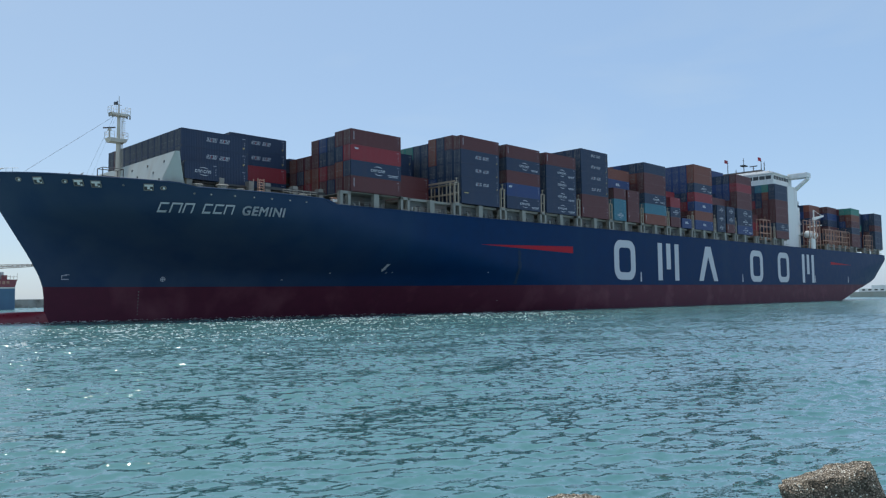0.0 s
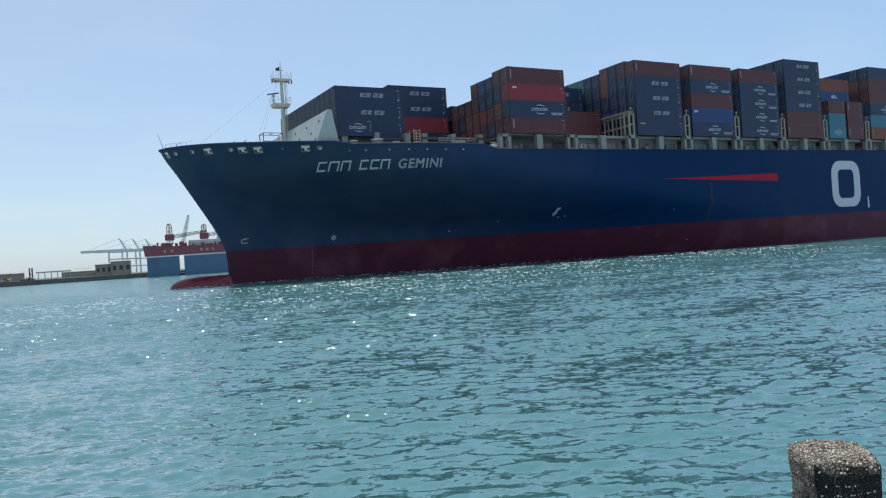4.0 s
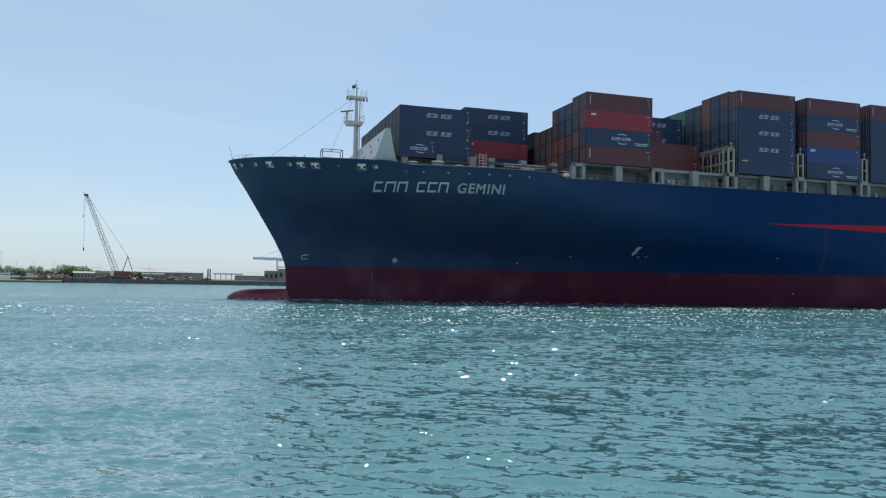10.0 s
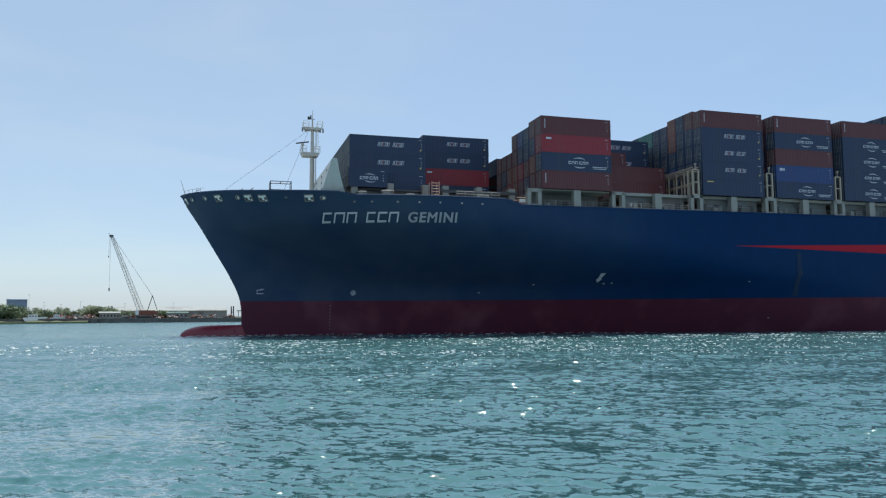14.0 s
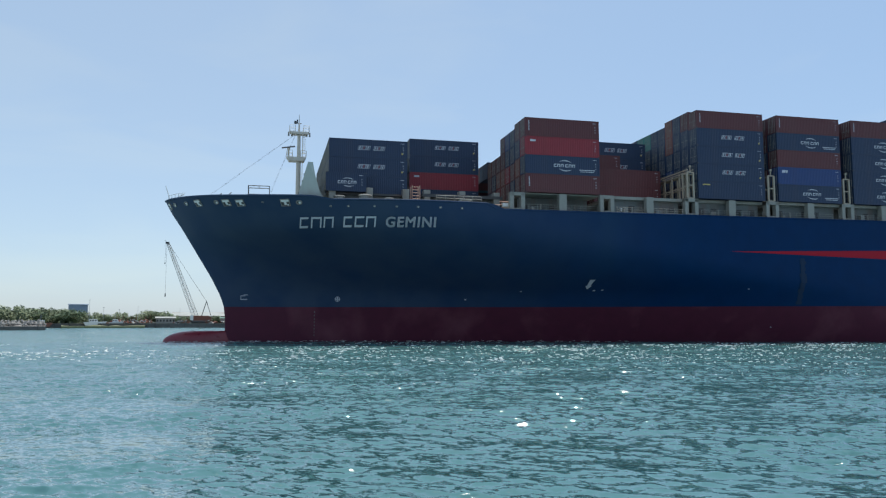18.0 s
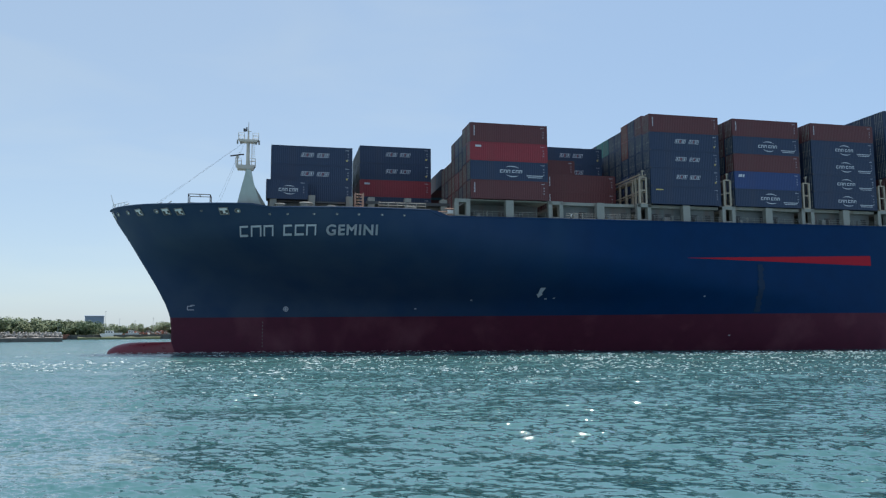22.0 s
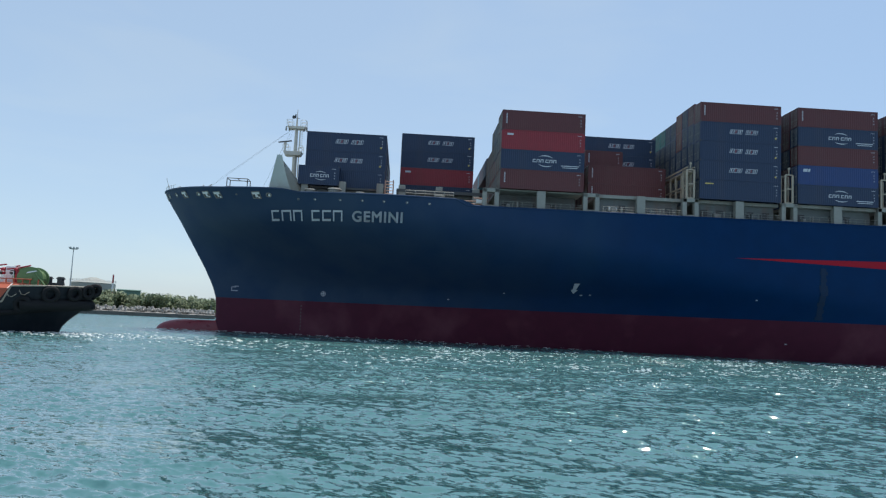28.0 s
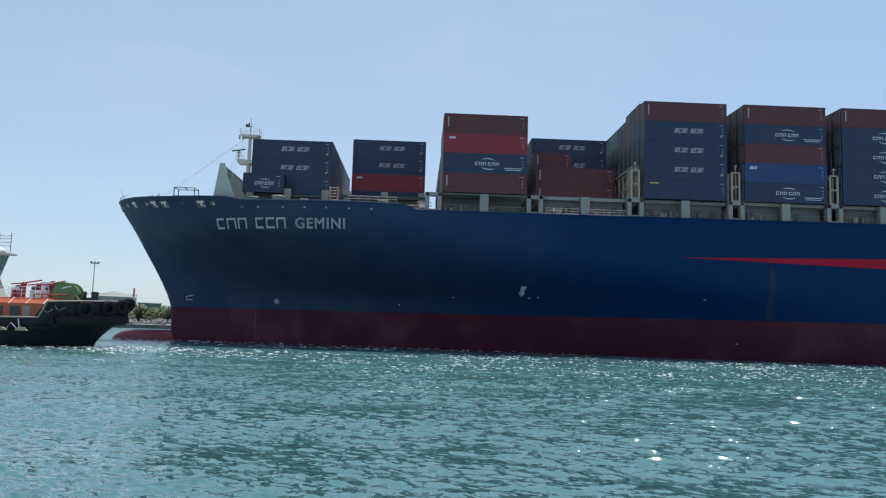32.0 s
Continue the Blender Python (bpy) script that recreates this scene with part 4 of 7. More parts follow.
def marking_meshes(kind, length):
    """Plain painted shapes on the near side, one mesh each."""
    out = []
    c = length * 0.52

    def flat(pts, name="emblem_bar", paint=M_LETTER):
        bm = B()
        bm.faces.new([bm.verts.new((x, -0.012, z)) for x, z in pts][::-1])
        out.append((name, mesh_of(bm, name, paint)))

    if kind == "swoosh":
        s = 1.0 if length > 8 else 0.8
        for j in range(6):
            x0, x1 = c + (-1.75 + 0.57 * j + (0.16 if j > 2 else 0)) * s, c + (-1.3 + 0.57 * j + (0.16 if j > 2 else 0)) * s
            t = 0.12 * s
            flat(rect(x0, 1.14, x0 + t, 1.62, 0.05))
            flat(rect(x0 + t, 1.5, x1, 1.62, 0.05))
            if j % 3 == 0:
                flat(rect(x0 + t, 1.14, x1, 1.26, 0.05))
            else:
                flat(rect(x1 - t, 1.14, x1, 1.5, 0.05))
        # crescents that thin out towards their tips
        for cx, cz, a0 in ((c + 0.1, 1.36, 35), (c + 0.25, 1.4, 215)):
            rim = [(radians(a0 + 11 * k), math.sin(math.pi * k / 9)) for k in range(10)]
            flat([(cx + 1.35 * s * math.cos(a), cz + 0.88 * s * math.sin(a)) for a, _ in rim] + [(cx + (1.33 - 0.16 * q) * s * math.cos(a), cz + (0.86 - 0.13 * q) * s * math.sin(a)) for a, q in rim[::-1]], "emblem_arc")
        if length > 8:
            flat(rect(length - 3.4, 0.75, length - 0.8, 0.87))
            flat(rect(length - 3.2, 0.5, length - 0.95, 0.6))
    elif kind == "outline":
        for x0, x1 in ((c - 2.0, c - 0.1), (c + 0.4, c + 2.2)):
            for j in range(3):
                xa = x0 + (x1 - x0) * j / 3 + 0.03
                xb = x0 + (x1 - x0) * (j + 1) / 3 - 0.03
                flat(rect(xa, 1.2, xa + 0.06, 1.85, 0.2))
                flat(rect(xb - 0.06, 1.2, xb, 1.85, 0.2))
                flat(rect(xa + 0.24, 1.79, xb + 0.12, 1.85, 0.02))
                flat(rect(xa + 0.06, 1.2, xb - 0.06, 1.26, 0.02))
                flat(rect(xa + 0.21, 1.32, xb - 0.21, 1.76, 0.14), "emblem_fill", M_PINK if j == 1 else M_LETTER)
        flat(rect(length - 0.95, 0.72, length - 0.7, 0.98), "placard", M_PLATE)
    elif kind == "slab":
        flat(rect(0.7, 1.9, 1.35, 2.35, 0.1))
        flat(rect(1.45, 1.9, 1.75, 2.35, 0.1))
    elif kind == "centre_slab":
        flat(rect(c - 1.2, 1.25, c - 0.5, 1.95, 0.15))
        flat(rect(c - 0.35, 1.25, c + 0.3, 1.95, 0.15))
        flat(rect(c + 0.45, 1.25, c + 0.95, 1.55, 0.05))
    elif kind == "column":
        for j in range(7):
            flat(rect(0.55, 0.9 + 0.22 * j, 0.72, 1.05 + 0.22 * j))
    elif kind == "corner":
        flat(rect(0.8, 2.05, 1.7, 2.35))
    elif kind == "small":
        flat(rect(0.8, 2.2, 2.1, 2.38), "caption_bar", M_PLATE)
    # code plates at the aft end
    for j in range(3):
        flat(rect(length - 0.72, 0.95 + 0.42 * j, length - 0.6, 1.07 + 0.42 * j), "code_plate")
    flat(rect(length - 1.1, 2.42, length - 0.5, 2.48), "code_plate")
    return out


MESHES = {}


def cached(key, make):
    if key not in MESHES:
        MESHES[key] = make()
    return MESHES[key]


SPOKEN = {"swoosh": "with a white arc emblem", "outline": "with outlined white bars", "slab": "with a small white slab mark", "centre_slab": "with white slab marks", "column": "with a column of white code marks", "corner": "with a pale corner mark", "small": "with a small pale caption bar", "": "with plain sides"}
taken = set()


def put_container(x, y, z, k, mark="", length=12.19, detail=True, squat=1.0):
    ob = new("shipping_container", cached(("c", k, length), lambda: container_mesh(length, k)))
    size = "forty-foot" if length > 8 else "twenty-foot"
    tagged(ob, f"{COLOUR_WORDS[k]} {size} corrugated container {SPOKEN[mark]}", "container", "containers on the ship")
    parts = [("door_gear", cached(("d", length), lambda: door_mesh(length)), (0, 0, 0))]
    if detail:
        cast = cached("k", casting_mesh)
        parts += [("corner_casting", cast, (cx, 0, cz)) for cx in (-0.006, length - 0.172) for cz in (-0.004, TIER - 0.14)]
        parts += [(name, me, (0, 0, 0)) for name, me in cached(("m", mark, length), lambda: marking_meshes(mark, length))]
    for name, me, at in parts:
        p = new(name, me)
        p.parent = ob
        p.location = at
    ob.scale = (1, 1, squat)
    aboard.append((ob, pose(x, y, z)))
    return ob


DECK_Z = 22.93


def column(x, j, codes, base=None, length=12.19, detail=True, squat=1.0):
    """Tiers from the bottom up; a code is a colour letter and a letter for its marking."""
    kinds = {"c": "swoosh", "w": "outline", "s": "slab", "S": "centre_slab", "l": "column", "k": "corner", "m": "small", "-": ""}
    z = (DECK_Z + trim(x)) if base is None else base
    for t, code in enumerate(codes.split()):
        if code[0] != ".":
            put_container(x, j * ROW + 0.03, z + t * TIER * squat, code[0], kinds[code[1]], length, detail, squat)
        taken.add((round(x), j, t))


rng = random.Random(11)


def mixed(n, pool="bbbnrrrooRt"):
    return " ".join(rng.choice(pool) + "-" for _ in range(n))


# bay by bay, from the bow
XA = -29.0
column(XA, 3, "b- bw bw", 22.77)
column(XA - 0.6, 2, "bc", 22.77, 6.06)
for j in range(4, 15):
    column(XA, j, "b- b- b-" if j not in (13,) else "b- r- r-", 22.77, detail=False)
column(-14.6, 7, "b- Rk bw bw")
for j in range(8, 12):
    column(-14.6, j, "b- R- b- b-", detail=False)
column(0, 0, "rl bc Rk rl")
for j, codes in ((1, "r- o- b- r-"), (2, "b- r- b- b-"), (3, "r- R- b- n-"), (4, "o- o- r- r-"), (5, "R- o- r-"), (6, "r- b- r-"), (7, "b- r- o-")):
    column(0, j, codes, detail=False, squat=0.945 if j > 1 else 1.0)
column(14.65, 3, "rl rl")
column(14.65, 4, "r- r-", detail=False)
put_container(14.65, 4 * ROW + 0.03, DECK_Z + trim(14.65) + 2 * TIER, "r", "column", 6.06)
column(14.65, 5, "b- r- bw bw")
for j, codes in ((6, "r- b- b- b-"), (7, "b- o- b- r-"), (8, "r- r- b- b-")):
    column(14.65, j, codes, detail=False)
column(29.3, 0, "bm bw bw bw rl")
for j, codes in ((1, "b- b- b- b- r-"), (2, "b- b- b- b- b-"), (3, "b- n- b- o- o-"), (4, "b- b- b- b- b-"), (5, "b- r- b- b- b-"), (6, "b- b- b- b- g-"), (7, "b- b- r- b- g-"), (8, "b- b- r- b- b-")):
    column(29.3, j, codes, detail=False, squat=1.025 if j < 4 else 0.975)
column(44.1, 0, "bc ns r- bc rl")
column(44.1, 1, "b- r- b- r- r-", detail=False)
column(58.7, 0, "bc bc bc bc rl")
column(58.7, 1, "b- b- b- b- r-", detail=False)
column(73.4, 0, "rl r- bw bw bw bw")
for j in (1, 2):
    column(73.4, j, "b- r- b- b- b- b-", detail=False)
column(88.2, 0, "tc t- r-", length=6.06)
column(95.1, 0, "rl r- rl", length=6.06)
column(88.2, 1, "b- r- r- nS o-")
column(88.2, 2, mixed(5), detail=False)
column(104.2, 0, "ol t- bc r- r- b-")
column(104.2, 1, "b- r- r- r- o- b-", detail=False)
column(118.9, 0, "r- bc R-", length=6.06)
column(125.8, 0, "nS", length=6.06)
column(118.9, 2, "b- b- r- R-", detail=False)
column(134.4, 0, "nS o- nS R- bc o- o-")
for j in (1, 2, 3):
    column(134.4, j, "b- r- R- b- n- n- n-", detail=False)
column(149.6, 0, "bc bc bc", length=6.06)
column(156.9, 0, "rl bc bc", length=6.06)
column(149.6, 1, "b- r- r- r-", detail=False)
column(165.1, 0, "nc bc bc r- r- R- r-")
for j in (1, 2):
    column(165.1, j, "r- b- r- r- n- n- b-", detail=False)
column(182.5, 2, "o- R- r-", detail=False)
column(198.5, 0, "r- bc r- r- r- b- b-")
for j, codes in ((1, "r- b- r- r- r- o- g-"), (2, "b- b- r- r- b- b- t-"), (3, "b- r- r- r- R- b- b-")):
    column(198.5, j, codes, detail=False)
for j in (2, 3):
    column(270.5, j, "r- b- r- b- n- r-", detail=False)
column(286.0, 0, "r- r- b- r- o- g-")
column(286.0, 1, "r- b- b- n- r- g-", detail=False)
column(306.0, 2, "b- b- r- g- b- b-", detail=False)
column(321.2, 0, "b- b- b- r- b- b-")
column(321.2, 1, "b- b- r- b- b- n-", detail=False)

# the hidden inner rows, in one piece
FILL = ((-14.6, 4, 7, 12), (0, 3, 0, 18), (14.65, 4, 5, 18), (29.3, 4, 0, 18), (44.1, 5, 0, 18), (58.7, 5, 0, 18), (73.4, 6, 0, 18), (88.2, 5, 1, 18), (104.2, 6, 0, 18), (118.9, 4, 2, 18),
        (134.4, 7, 0, 18), (149.6, 4, 1, 18), (165.1, 7, 0, 4), (165.1, 8, 4, 18), (182.5, 3, 2, 16), (198.5, 7, 0, 18), (255.6, 6, 3, 15), (270.5, 6, 2, 16), (286.0, 6, 0, 18), (306.0, 6, 2, 16), (321.2, 6, 0, 18))
verts, faces = [], []
for x, tiers, j0, j1 in FILL:
    z = DECK_Z + trim(x)
    for j in range(j0, j1):
        for t in range(tiers):
            if (round(x), j, t) in taken or not (t == tiers - 1 or j > 15 or j < 6):
                continue
            b = len(verts)
            x0, x1, y0, y1, z0, z1 = x, x + 12.19, j * ROW + 0.03, j * ROW + 0.03 + WIDE, z + t * TIER, z + (t + 1) * TIER - 0.02
            verts += [(x0, y0, z0), (x1, y0, z0), (x1, y1, z0), (x0, y1, z0), (x0, y0, z1), (x1, y0, z1), (x1, y1, z1), (x0, y1, z1)]
            faces += [tuple(b + i for i in f) for f in ((0, 3, 2, 1), (4, 5, 6, 7), (0, 1, 5, 4), (1, 2, 6, 5), (2, 3, 7, 6), (3, 0, 4, 7))]


def island_paint():
    m = bpy.data.materials.new("mixed_container_paint")
    m.use_nodes = True
    n, l = m.node_tree.nodes, m.node_tree.links
    g = n.new("ShaderNodeNewGeometry")
    r = n.new("ShaderNodeValToRGB")
    r.color_ramp.interpolation = "CONSTANT"
    keys = "bnrbrobbrtbr"
    for i, k in enumerate(keys):
        el = r.color_ramp.elements[i] if i < 2 else r.color_ramp.elements.new(i / len(keys))
        el.position, el.color = i / len(keys), (*CONTAINER_COLOURS[k], 1)
    l.new(g.outputs["Random Per Island"], r.inputs["Fac"])
    l.new(r.outputs["Color"], n["Principled BSDF"].inputs["Base Color"])
    n["Principled BSDF"].inputs["Roughness"].default_value = 0.55
    return m


me = bpy.data.meshes.new("container_rows")
me.from_pydata(verts, [], faces)
me.materials.append(island_paint())
fill = tagged(new("container_rows", me), "inner rows of mixed blue, red and orange containers on deck", "containers", kind="stuff")
aboard.append((fill, Matrix()))

# ---------------------------------------------------------------- hatch pillars, coaming and lashing bridges along the deck edge
BAYS = (0, 14.65, 29.3, 44.1, 58.7, 73.4, 88.2, 104.2, 118.9, 134.4, 149.6, 165.1, 182.5, 198.5, 255.6, 270.5, 286.0, 306.0, 321.2)


def pillar_pair():
    bm = B()
    for x in (-2.3, -0.55):
        box(bm, x, 0.15, 0, x + 0.62, 1.1, 2.85, 0.04)
    box(bm, -2.3, 0.15, 2.35, 0.07, 1.1, 2.86)
    box(bm, -2.3, 0.2, 0, 0.07, 1.05, 0.45)
    return mesh_of(bm, "pillar", M_STEEL)


def pillar_single():
    bm = B()
    box(bm, -0.62, 0.15, 0, 0.62, 1.1, 2.85, 0.05)
    return mesh_of(bm, "pillar", M_STEEL)


def tower_mesh(w, h, bays):
    bm = B()
    for i in range(bays + 1):
        x = -w + w * i / bays
        g = 0.13 if bays < 2 else 0.1
        for y in (0.3, 1.6):
            box(bm, x - g, y - g, 0, x + g, y + g, h)
    levels = 3 if bays > 1 else 2
    for k in range(levels + 1):
        z = h * k / levels
        for y in (0.3, 1.6):
            box(bm, -w, y - 0.09, z - 0.09, 0, y + 0.09, z + 0.09)
    rod(bm, (-w / 2, 0.3, h), (-w / 2, 0.3, h + 0.9), 0.09, 6)
    box(bm, -w / 2 - 0.15, 0.15, h + 0.8, -w / 2 + 0.15, 0.45, h + 1.1)
    return mesh_of(bm, "lashing_tower", M_YELLOW if bays < 2 else M_PINKFRAME)


PAIR, SINGLE = pillar_pair(), pillar_single()
RAIL_POST = mesh_of(rod(B(), (0, 0, 0), (0, 0, 1.1), 0.03, 4), "rail_post", M_STEEL)
RAIL_BAR = mesh_of(rod(B(), (0, 0, 0), (11.8, 0, 0), 0.025, 4), "rail_bar", M_STEEL)
TOWER, TOWER_WIDE = tower_mesh(1.1, 4.2, 1), tower_mesh(9.0, 7.2, 3)


def ship_part(name, me, x, y, z, label=""):
    ob = new(name, me)
    ob.parent = ship
    ob.location = (x, y, z)
    if label:
        ob["label"] = label
    return ob


for i, x in enumerate(BAYS):
    z = sheer(x) - 0.05
    ship_part("pillar", PAIR, x - 0.1, 0, z)
    ship_part("pillar", SINGLE, x + 6.1, 0, z)
    if 2 <= i < 14 and i != 12:
        ship_part("lashing_tower", TOWER, x - 0.75, 0, DECK_Z + trim(x))
    bm = B()
    back = 4.6 if i == 0 else 1.9
    box(bm, x + 0.3, back, z, x + 12.0, back + 0.2, DECK_Z + trim(x) - 0.1)
    coaming = part("hatch_coaming", bm, M_COAMING, ship)
    # dark panels put in for the openings of the coaming
    for k in range(5):
        if (k + i) % 3 != 1:
            bm = B()
            xa = x + 0.9 + 2.35 * k
            box(bm, xa, back - 0.08, z + 0.5, xa + 1.0, back + 0.02, z + 1.6)
            part("coaming_dark_panel", bm, M_DARKSTEEL, coaming)
    for k in range(9):
        ship_part("rail_post", RAIL_POST, x + 0.6 + 1.4 * k, 0.35, z)
    for zz in (0.4, 0.75, 1.1):
        ship_part("rail_bar", RAIL_BAR, x + 0.4, 0.35, z + zz)
    bm = B()
    box(bm, x - 0.2, 0.75 + 0.25 * (i % 3), DECK_Z + trim(x) - (0.5 if i else 0.2), x + 12.4, 45.2, DECK_Z + trim(x) - 0.03)
    part("hatch_cover", bm, M_STEEL, ship)
    for k in range(2):
        bm = B()
        xa = x + 1.2 + 5.6 * k + 0.7 * (i % 3)
        box(bm, xa, 0.9, z, xa + 0.5 + 0.25 * ((i + k) % 3), 1.5, z + 0.8 + 0.2 * ((2 * i + k) % 3), 0.06)
        rod(bm, (xa + 1.6, 1.2, z), (xa + 1.6, 1.2, z + 1.3), 0.14, 8)
        part("deck_vent", bm, M_COAMING if k else M_STEEL, ship)
for x in (-29.4, -14.9):
    bm = B()
    box(bm, x, 5.2 if x > -20 else 6.0, 22.45, x + 12.9, 40, 22.74 + (0.16 if x > -20 else 0))
    part("hatch_cover", bm, M_DARKSTEEL, ship)
    for k in range(3):
        bm = B()
        box(bm, x + 0.3 + 5.6 * k, 5.3, 19.5, x + 1.3 + 5.6 * k, 6.6, 23.5, 0.05)
        part("stack_support", bm, M_STEEL, ship)
    bm = B()
    box(bm, x, 6.8, 19.3, x + 12.9, 38, 22.45)
    part("hatch_coaming", bm, M_COAMING, ship)
for k in range(6):
    bm = B()
    rod(bm, (-13.5 + 1.4 * k, 1.6, 19.8), (-13.5 + 1.4 * k, 1.6, 22.1), 0.06, 5)
    part("deck_rail_post", bm, M_STEEL, ship)
for zz in (21.2, 21.7, 22.1):
    bm = B()
    rod(bm, (-13.5, 1.6, zz), (-6.5, 1.6, zz), 0.05, 5)
    part("deck_rail_bar", bm, M_STEEL, ship)
for x, j in ((-7.5, 2.0), (-2.6, 1.2), (16.9, 1.4), (-13.2, 2.4), (-11.4, 2.4)):
    bm = B()
    box(bm, x - 0.6, j, 20.7, x + 0.6, j + 0.7, 21.25, 0.05)
    part("deck_light", bm, M_WHITE, ship)
# rusty ladder frame between the first two stacks
for y in (4.6, 6.0):
    for x in (-16.6, -15.4):
        bm = B()
        rod(bm, (x, y, 19.8), (x, y, 24.0), 0.09, 6)
        part("ladder_post", bm, M_PINKFRAME, ship)
for k in range(8):
    bm = B()
    rod(bm, (-16.6, 4.6, 20.6 + 0.45 * k), (-15.4, 4.6, 20.6 + 0.45 * k), 0.06, 5)
    part("ladder_rung", bm, M_PINKFRAME, ship)
for x0, y, z0, h in ((-13.9, 3.0, 19.8, 1.6), (-9.8, 2.6, 19.8, 1.3), (-5.6, 2.2, 19.2, 1.9), (-3.6, 1.6, 19.2, 2.3)):
    bm = B()
    for q in range(4):
        rod(bm, (x0, y, z0 + h * (0.4 + 0.2 * q)), (x0 + 2.2, y, z0 + h * (0.4 + 0.2 * q)), 0.07, 5)
    part("deck_pipe", bm, M_PINKFRAME if q % 2 else M_STEEL, ship)
# side platform before the third bay
bm = B()
for k in range(5):
    x = 27.6
    y = 0.5 + 2.3 * k
    box(bm, x - 0.1, y - 0.1, 22.9, x + 0.1, y + 0.1, 27.2)
    box(bm, x + 0.9, y - 0.1, 22.9, x + 1.1, y + 0.1, 27.2)
for z in (24.9, 26.9, 27.6):
    box(bm, 27.5, 0.4, z, 27.7, 9.9, z + 0.15)
    box(bm, 28.5, 0.4, z, 28.7, 9.9, z + 0.15)
box(bm, 27.5, 0.3, 26.9, 28.7, 9.9, 27.0)
part("lashing_bridge", bm, M_YELLOW, ship, "cream steel lashing bridge")
for x, z in ((193.5, 0), (262, 0), (273, 0), (283, 0), (317.5, 0)):
    ship_part("lashing_frame", TOWER_WIDE, x, 0, DECK_Z + trim(x) - 1, "rust-stained cream lattice lashing frame")

# ---------------------------------------------------------------- bridge house
bm = B()
box(bm, 216, 4, 20.5, 232, 41.6, 46, 0.15)
house = part("deckhouse", bm, M_WHITE, ship, "white accommodation block")
bm = B()
box(bm, 214, 6.5, 46, 233.5, 39.1, 50.6, 0.15)
box(bm, 217, 9, 50.6, 231, 36.6, 52.2, 0.2)
box(bm, 213.6, 6.0, 50.4, 233.9, 39.6, 50.75)
bridge = part("bridge", bm, M_WHITE, ship, "white navigating bridge with a window band")
for side in (0, 1):
    bm = B()
    ys = (-1.0, 6.6) if side == 0 else (39.0, 46.6)
    box(bm, 229.5, ys[0], 49.6, 233.6, ys[1], 51.6, 0.12)
    y_in, y_out = (7.5, -0.8) if side == 0 else (38.1, 46.4)
    prism(bm, [(230.2, y_in, 42.0), (230.2, y_in, 43.6), (230.2, y_out, 49.7), (230.2, y_out, 48.9)], (2.6, 0, 0))
    prism(bm, [(230.2, y_in, 41.9), (230.2, y_in + (1.2 if side else -1.2), 41.9), (230.2, y_in + (1.2 if side else -1.2), 49.7), (230.2, y_in, 49.7)], (2.6, 0, 0))
    part("bridge_wing", bm, M_WHITE, ship, "white bracketed bridge wing")
bm = B()
box(bm, 232, 5.2, 20.5, 237.5, 16, 38.5, 0.2)
box(bm, 232, 6.4, 38.5, 235, 14, 40.2, 0.2)
part("casing_step", bm, M_WHITE, ship, "white stepped casing abaft the house")
for k in range(13):
    bm = B()
    box(bm, 213.94, 7.2 + 2.45 * k, 48.3, 214.02, 9.3 + 2.45 * k, 49.7)
    part("window", bm, M_GLASS, bridge)
for k in range(7):
    bm = B()
    box(bm, 214.8 + 2.6 * k, 6.43, 48.3, 216.9 + 2.6 * k, 6.51, 49.7)
    part("window", bm, M_GLASS, bridge)
for r in range(3):
    for k in range(2):
        bm = B()
        box(bm, 217.4 + 3 * k, 3.93, 25 + 3 * r, 218.4 + 3 * k, 4.01, 26.2 + 3 * r)
        part("window", bm, M_GLASS, house)
for r in range(4):
    bm = B()
    z = 27 + 4.2 * r
    box(bm, 232, 4.5, z, 238 - r, 12, z + 0.2)
    for k in range(6):
        rod(bm, (232.2 + (5.4 - r) * k / 5, 4.6, z + 0.2), (232.2 + (5.4 - r) * k / 5, 4.6, z + 1.3), 0.04, 4)
    rod(bm, (232, 4.6, z + 1.3), (238 - r, 4.6, z + 1.3), 0.04, 4)
    rod(bm, (232, 4.6, z + 0.75), (238 - r, 4.6, z + 0.75), 0.04, 4)
    part("outside_stair_deck", bm, M_WHITE, house)
bm = B()
for x, y, z0, z1 in ((222, 14, 53, 58), (224, 18, 53, 56), (226, 22.8, 53, 60), (228, 27, 53, 56), (229, 31, 53, 60.5), (220, 12, 53, 56.5)):
    rod(bm, (x, y, z0), (x, y, z1), 0.22, 6, 0.1)
    rod(bm, (x - 1, y, z1 - 1), (x + 1, y, z1 - 1), 0.08, 5)
box(bm, 224.5, 21.8, 56.5, 227.5, 23.8, 57)
box(bm, 224.0, 16.5, 55.6, 224.3, 19.5, 56)
box(bm, 219, 13, 52.2, 231, 32, 53.2)
part("radar_mast", bm, M_DARKSTEEL, ship, "dark masts and scanners on the bridge roof")
for x, y in ((222, 14), (229, 31)):
    bm = B()
    prism(bm, [(x, y, 57.0 + (2 if y > 20 else 0)), (x - 1.6, y - 0.5, 56.9 + (2 if y > 20 else 0)), (x - 2.9, y + 0.1, 57.1 + (2 if y > 20 else 0)), (x - 2.9, y + 0.1, 58.5 + (2 if y > 20 else 0)), (x - 1.6, y - 0.5, 58.3 + (2 if y > 20 else 0)), (x, y, 58.4 + (2 if y > 20 else 0))], (0.02, 0.04, 0))
    part("flag", bm, M_REDFIT, ship, "red flag flying from a mast")
bm = B()
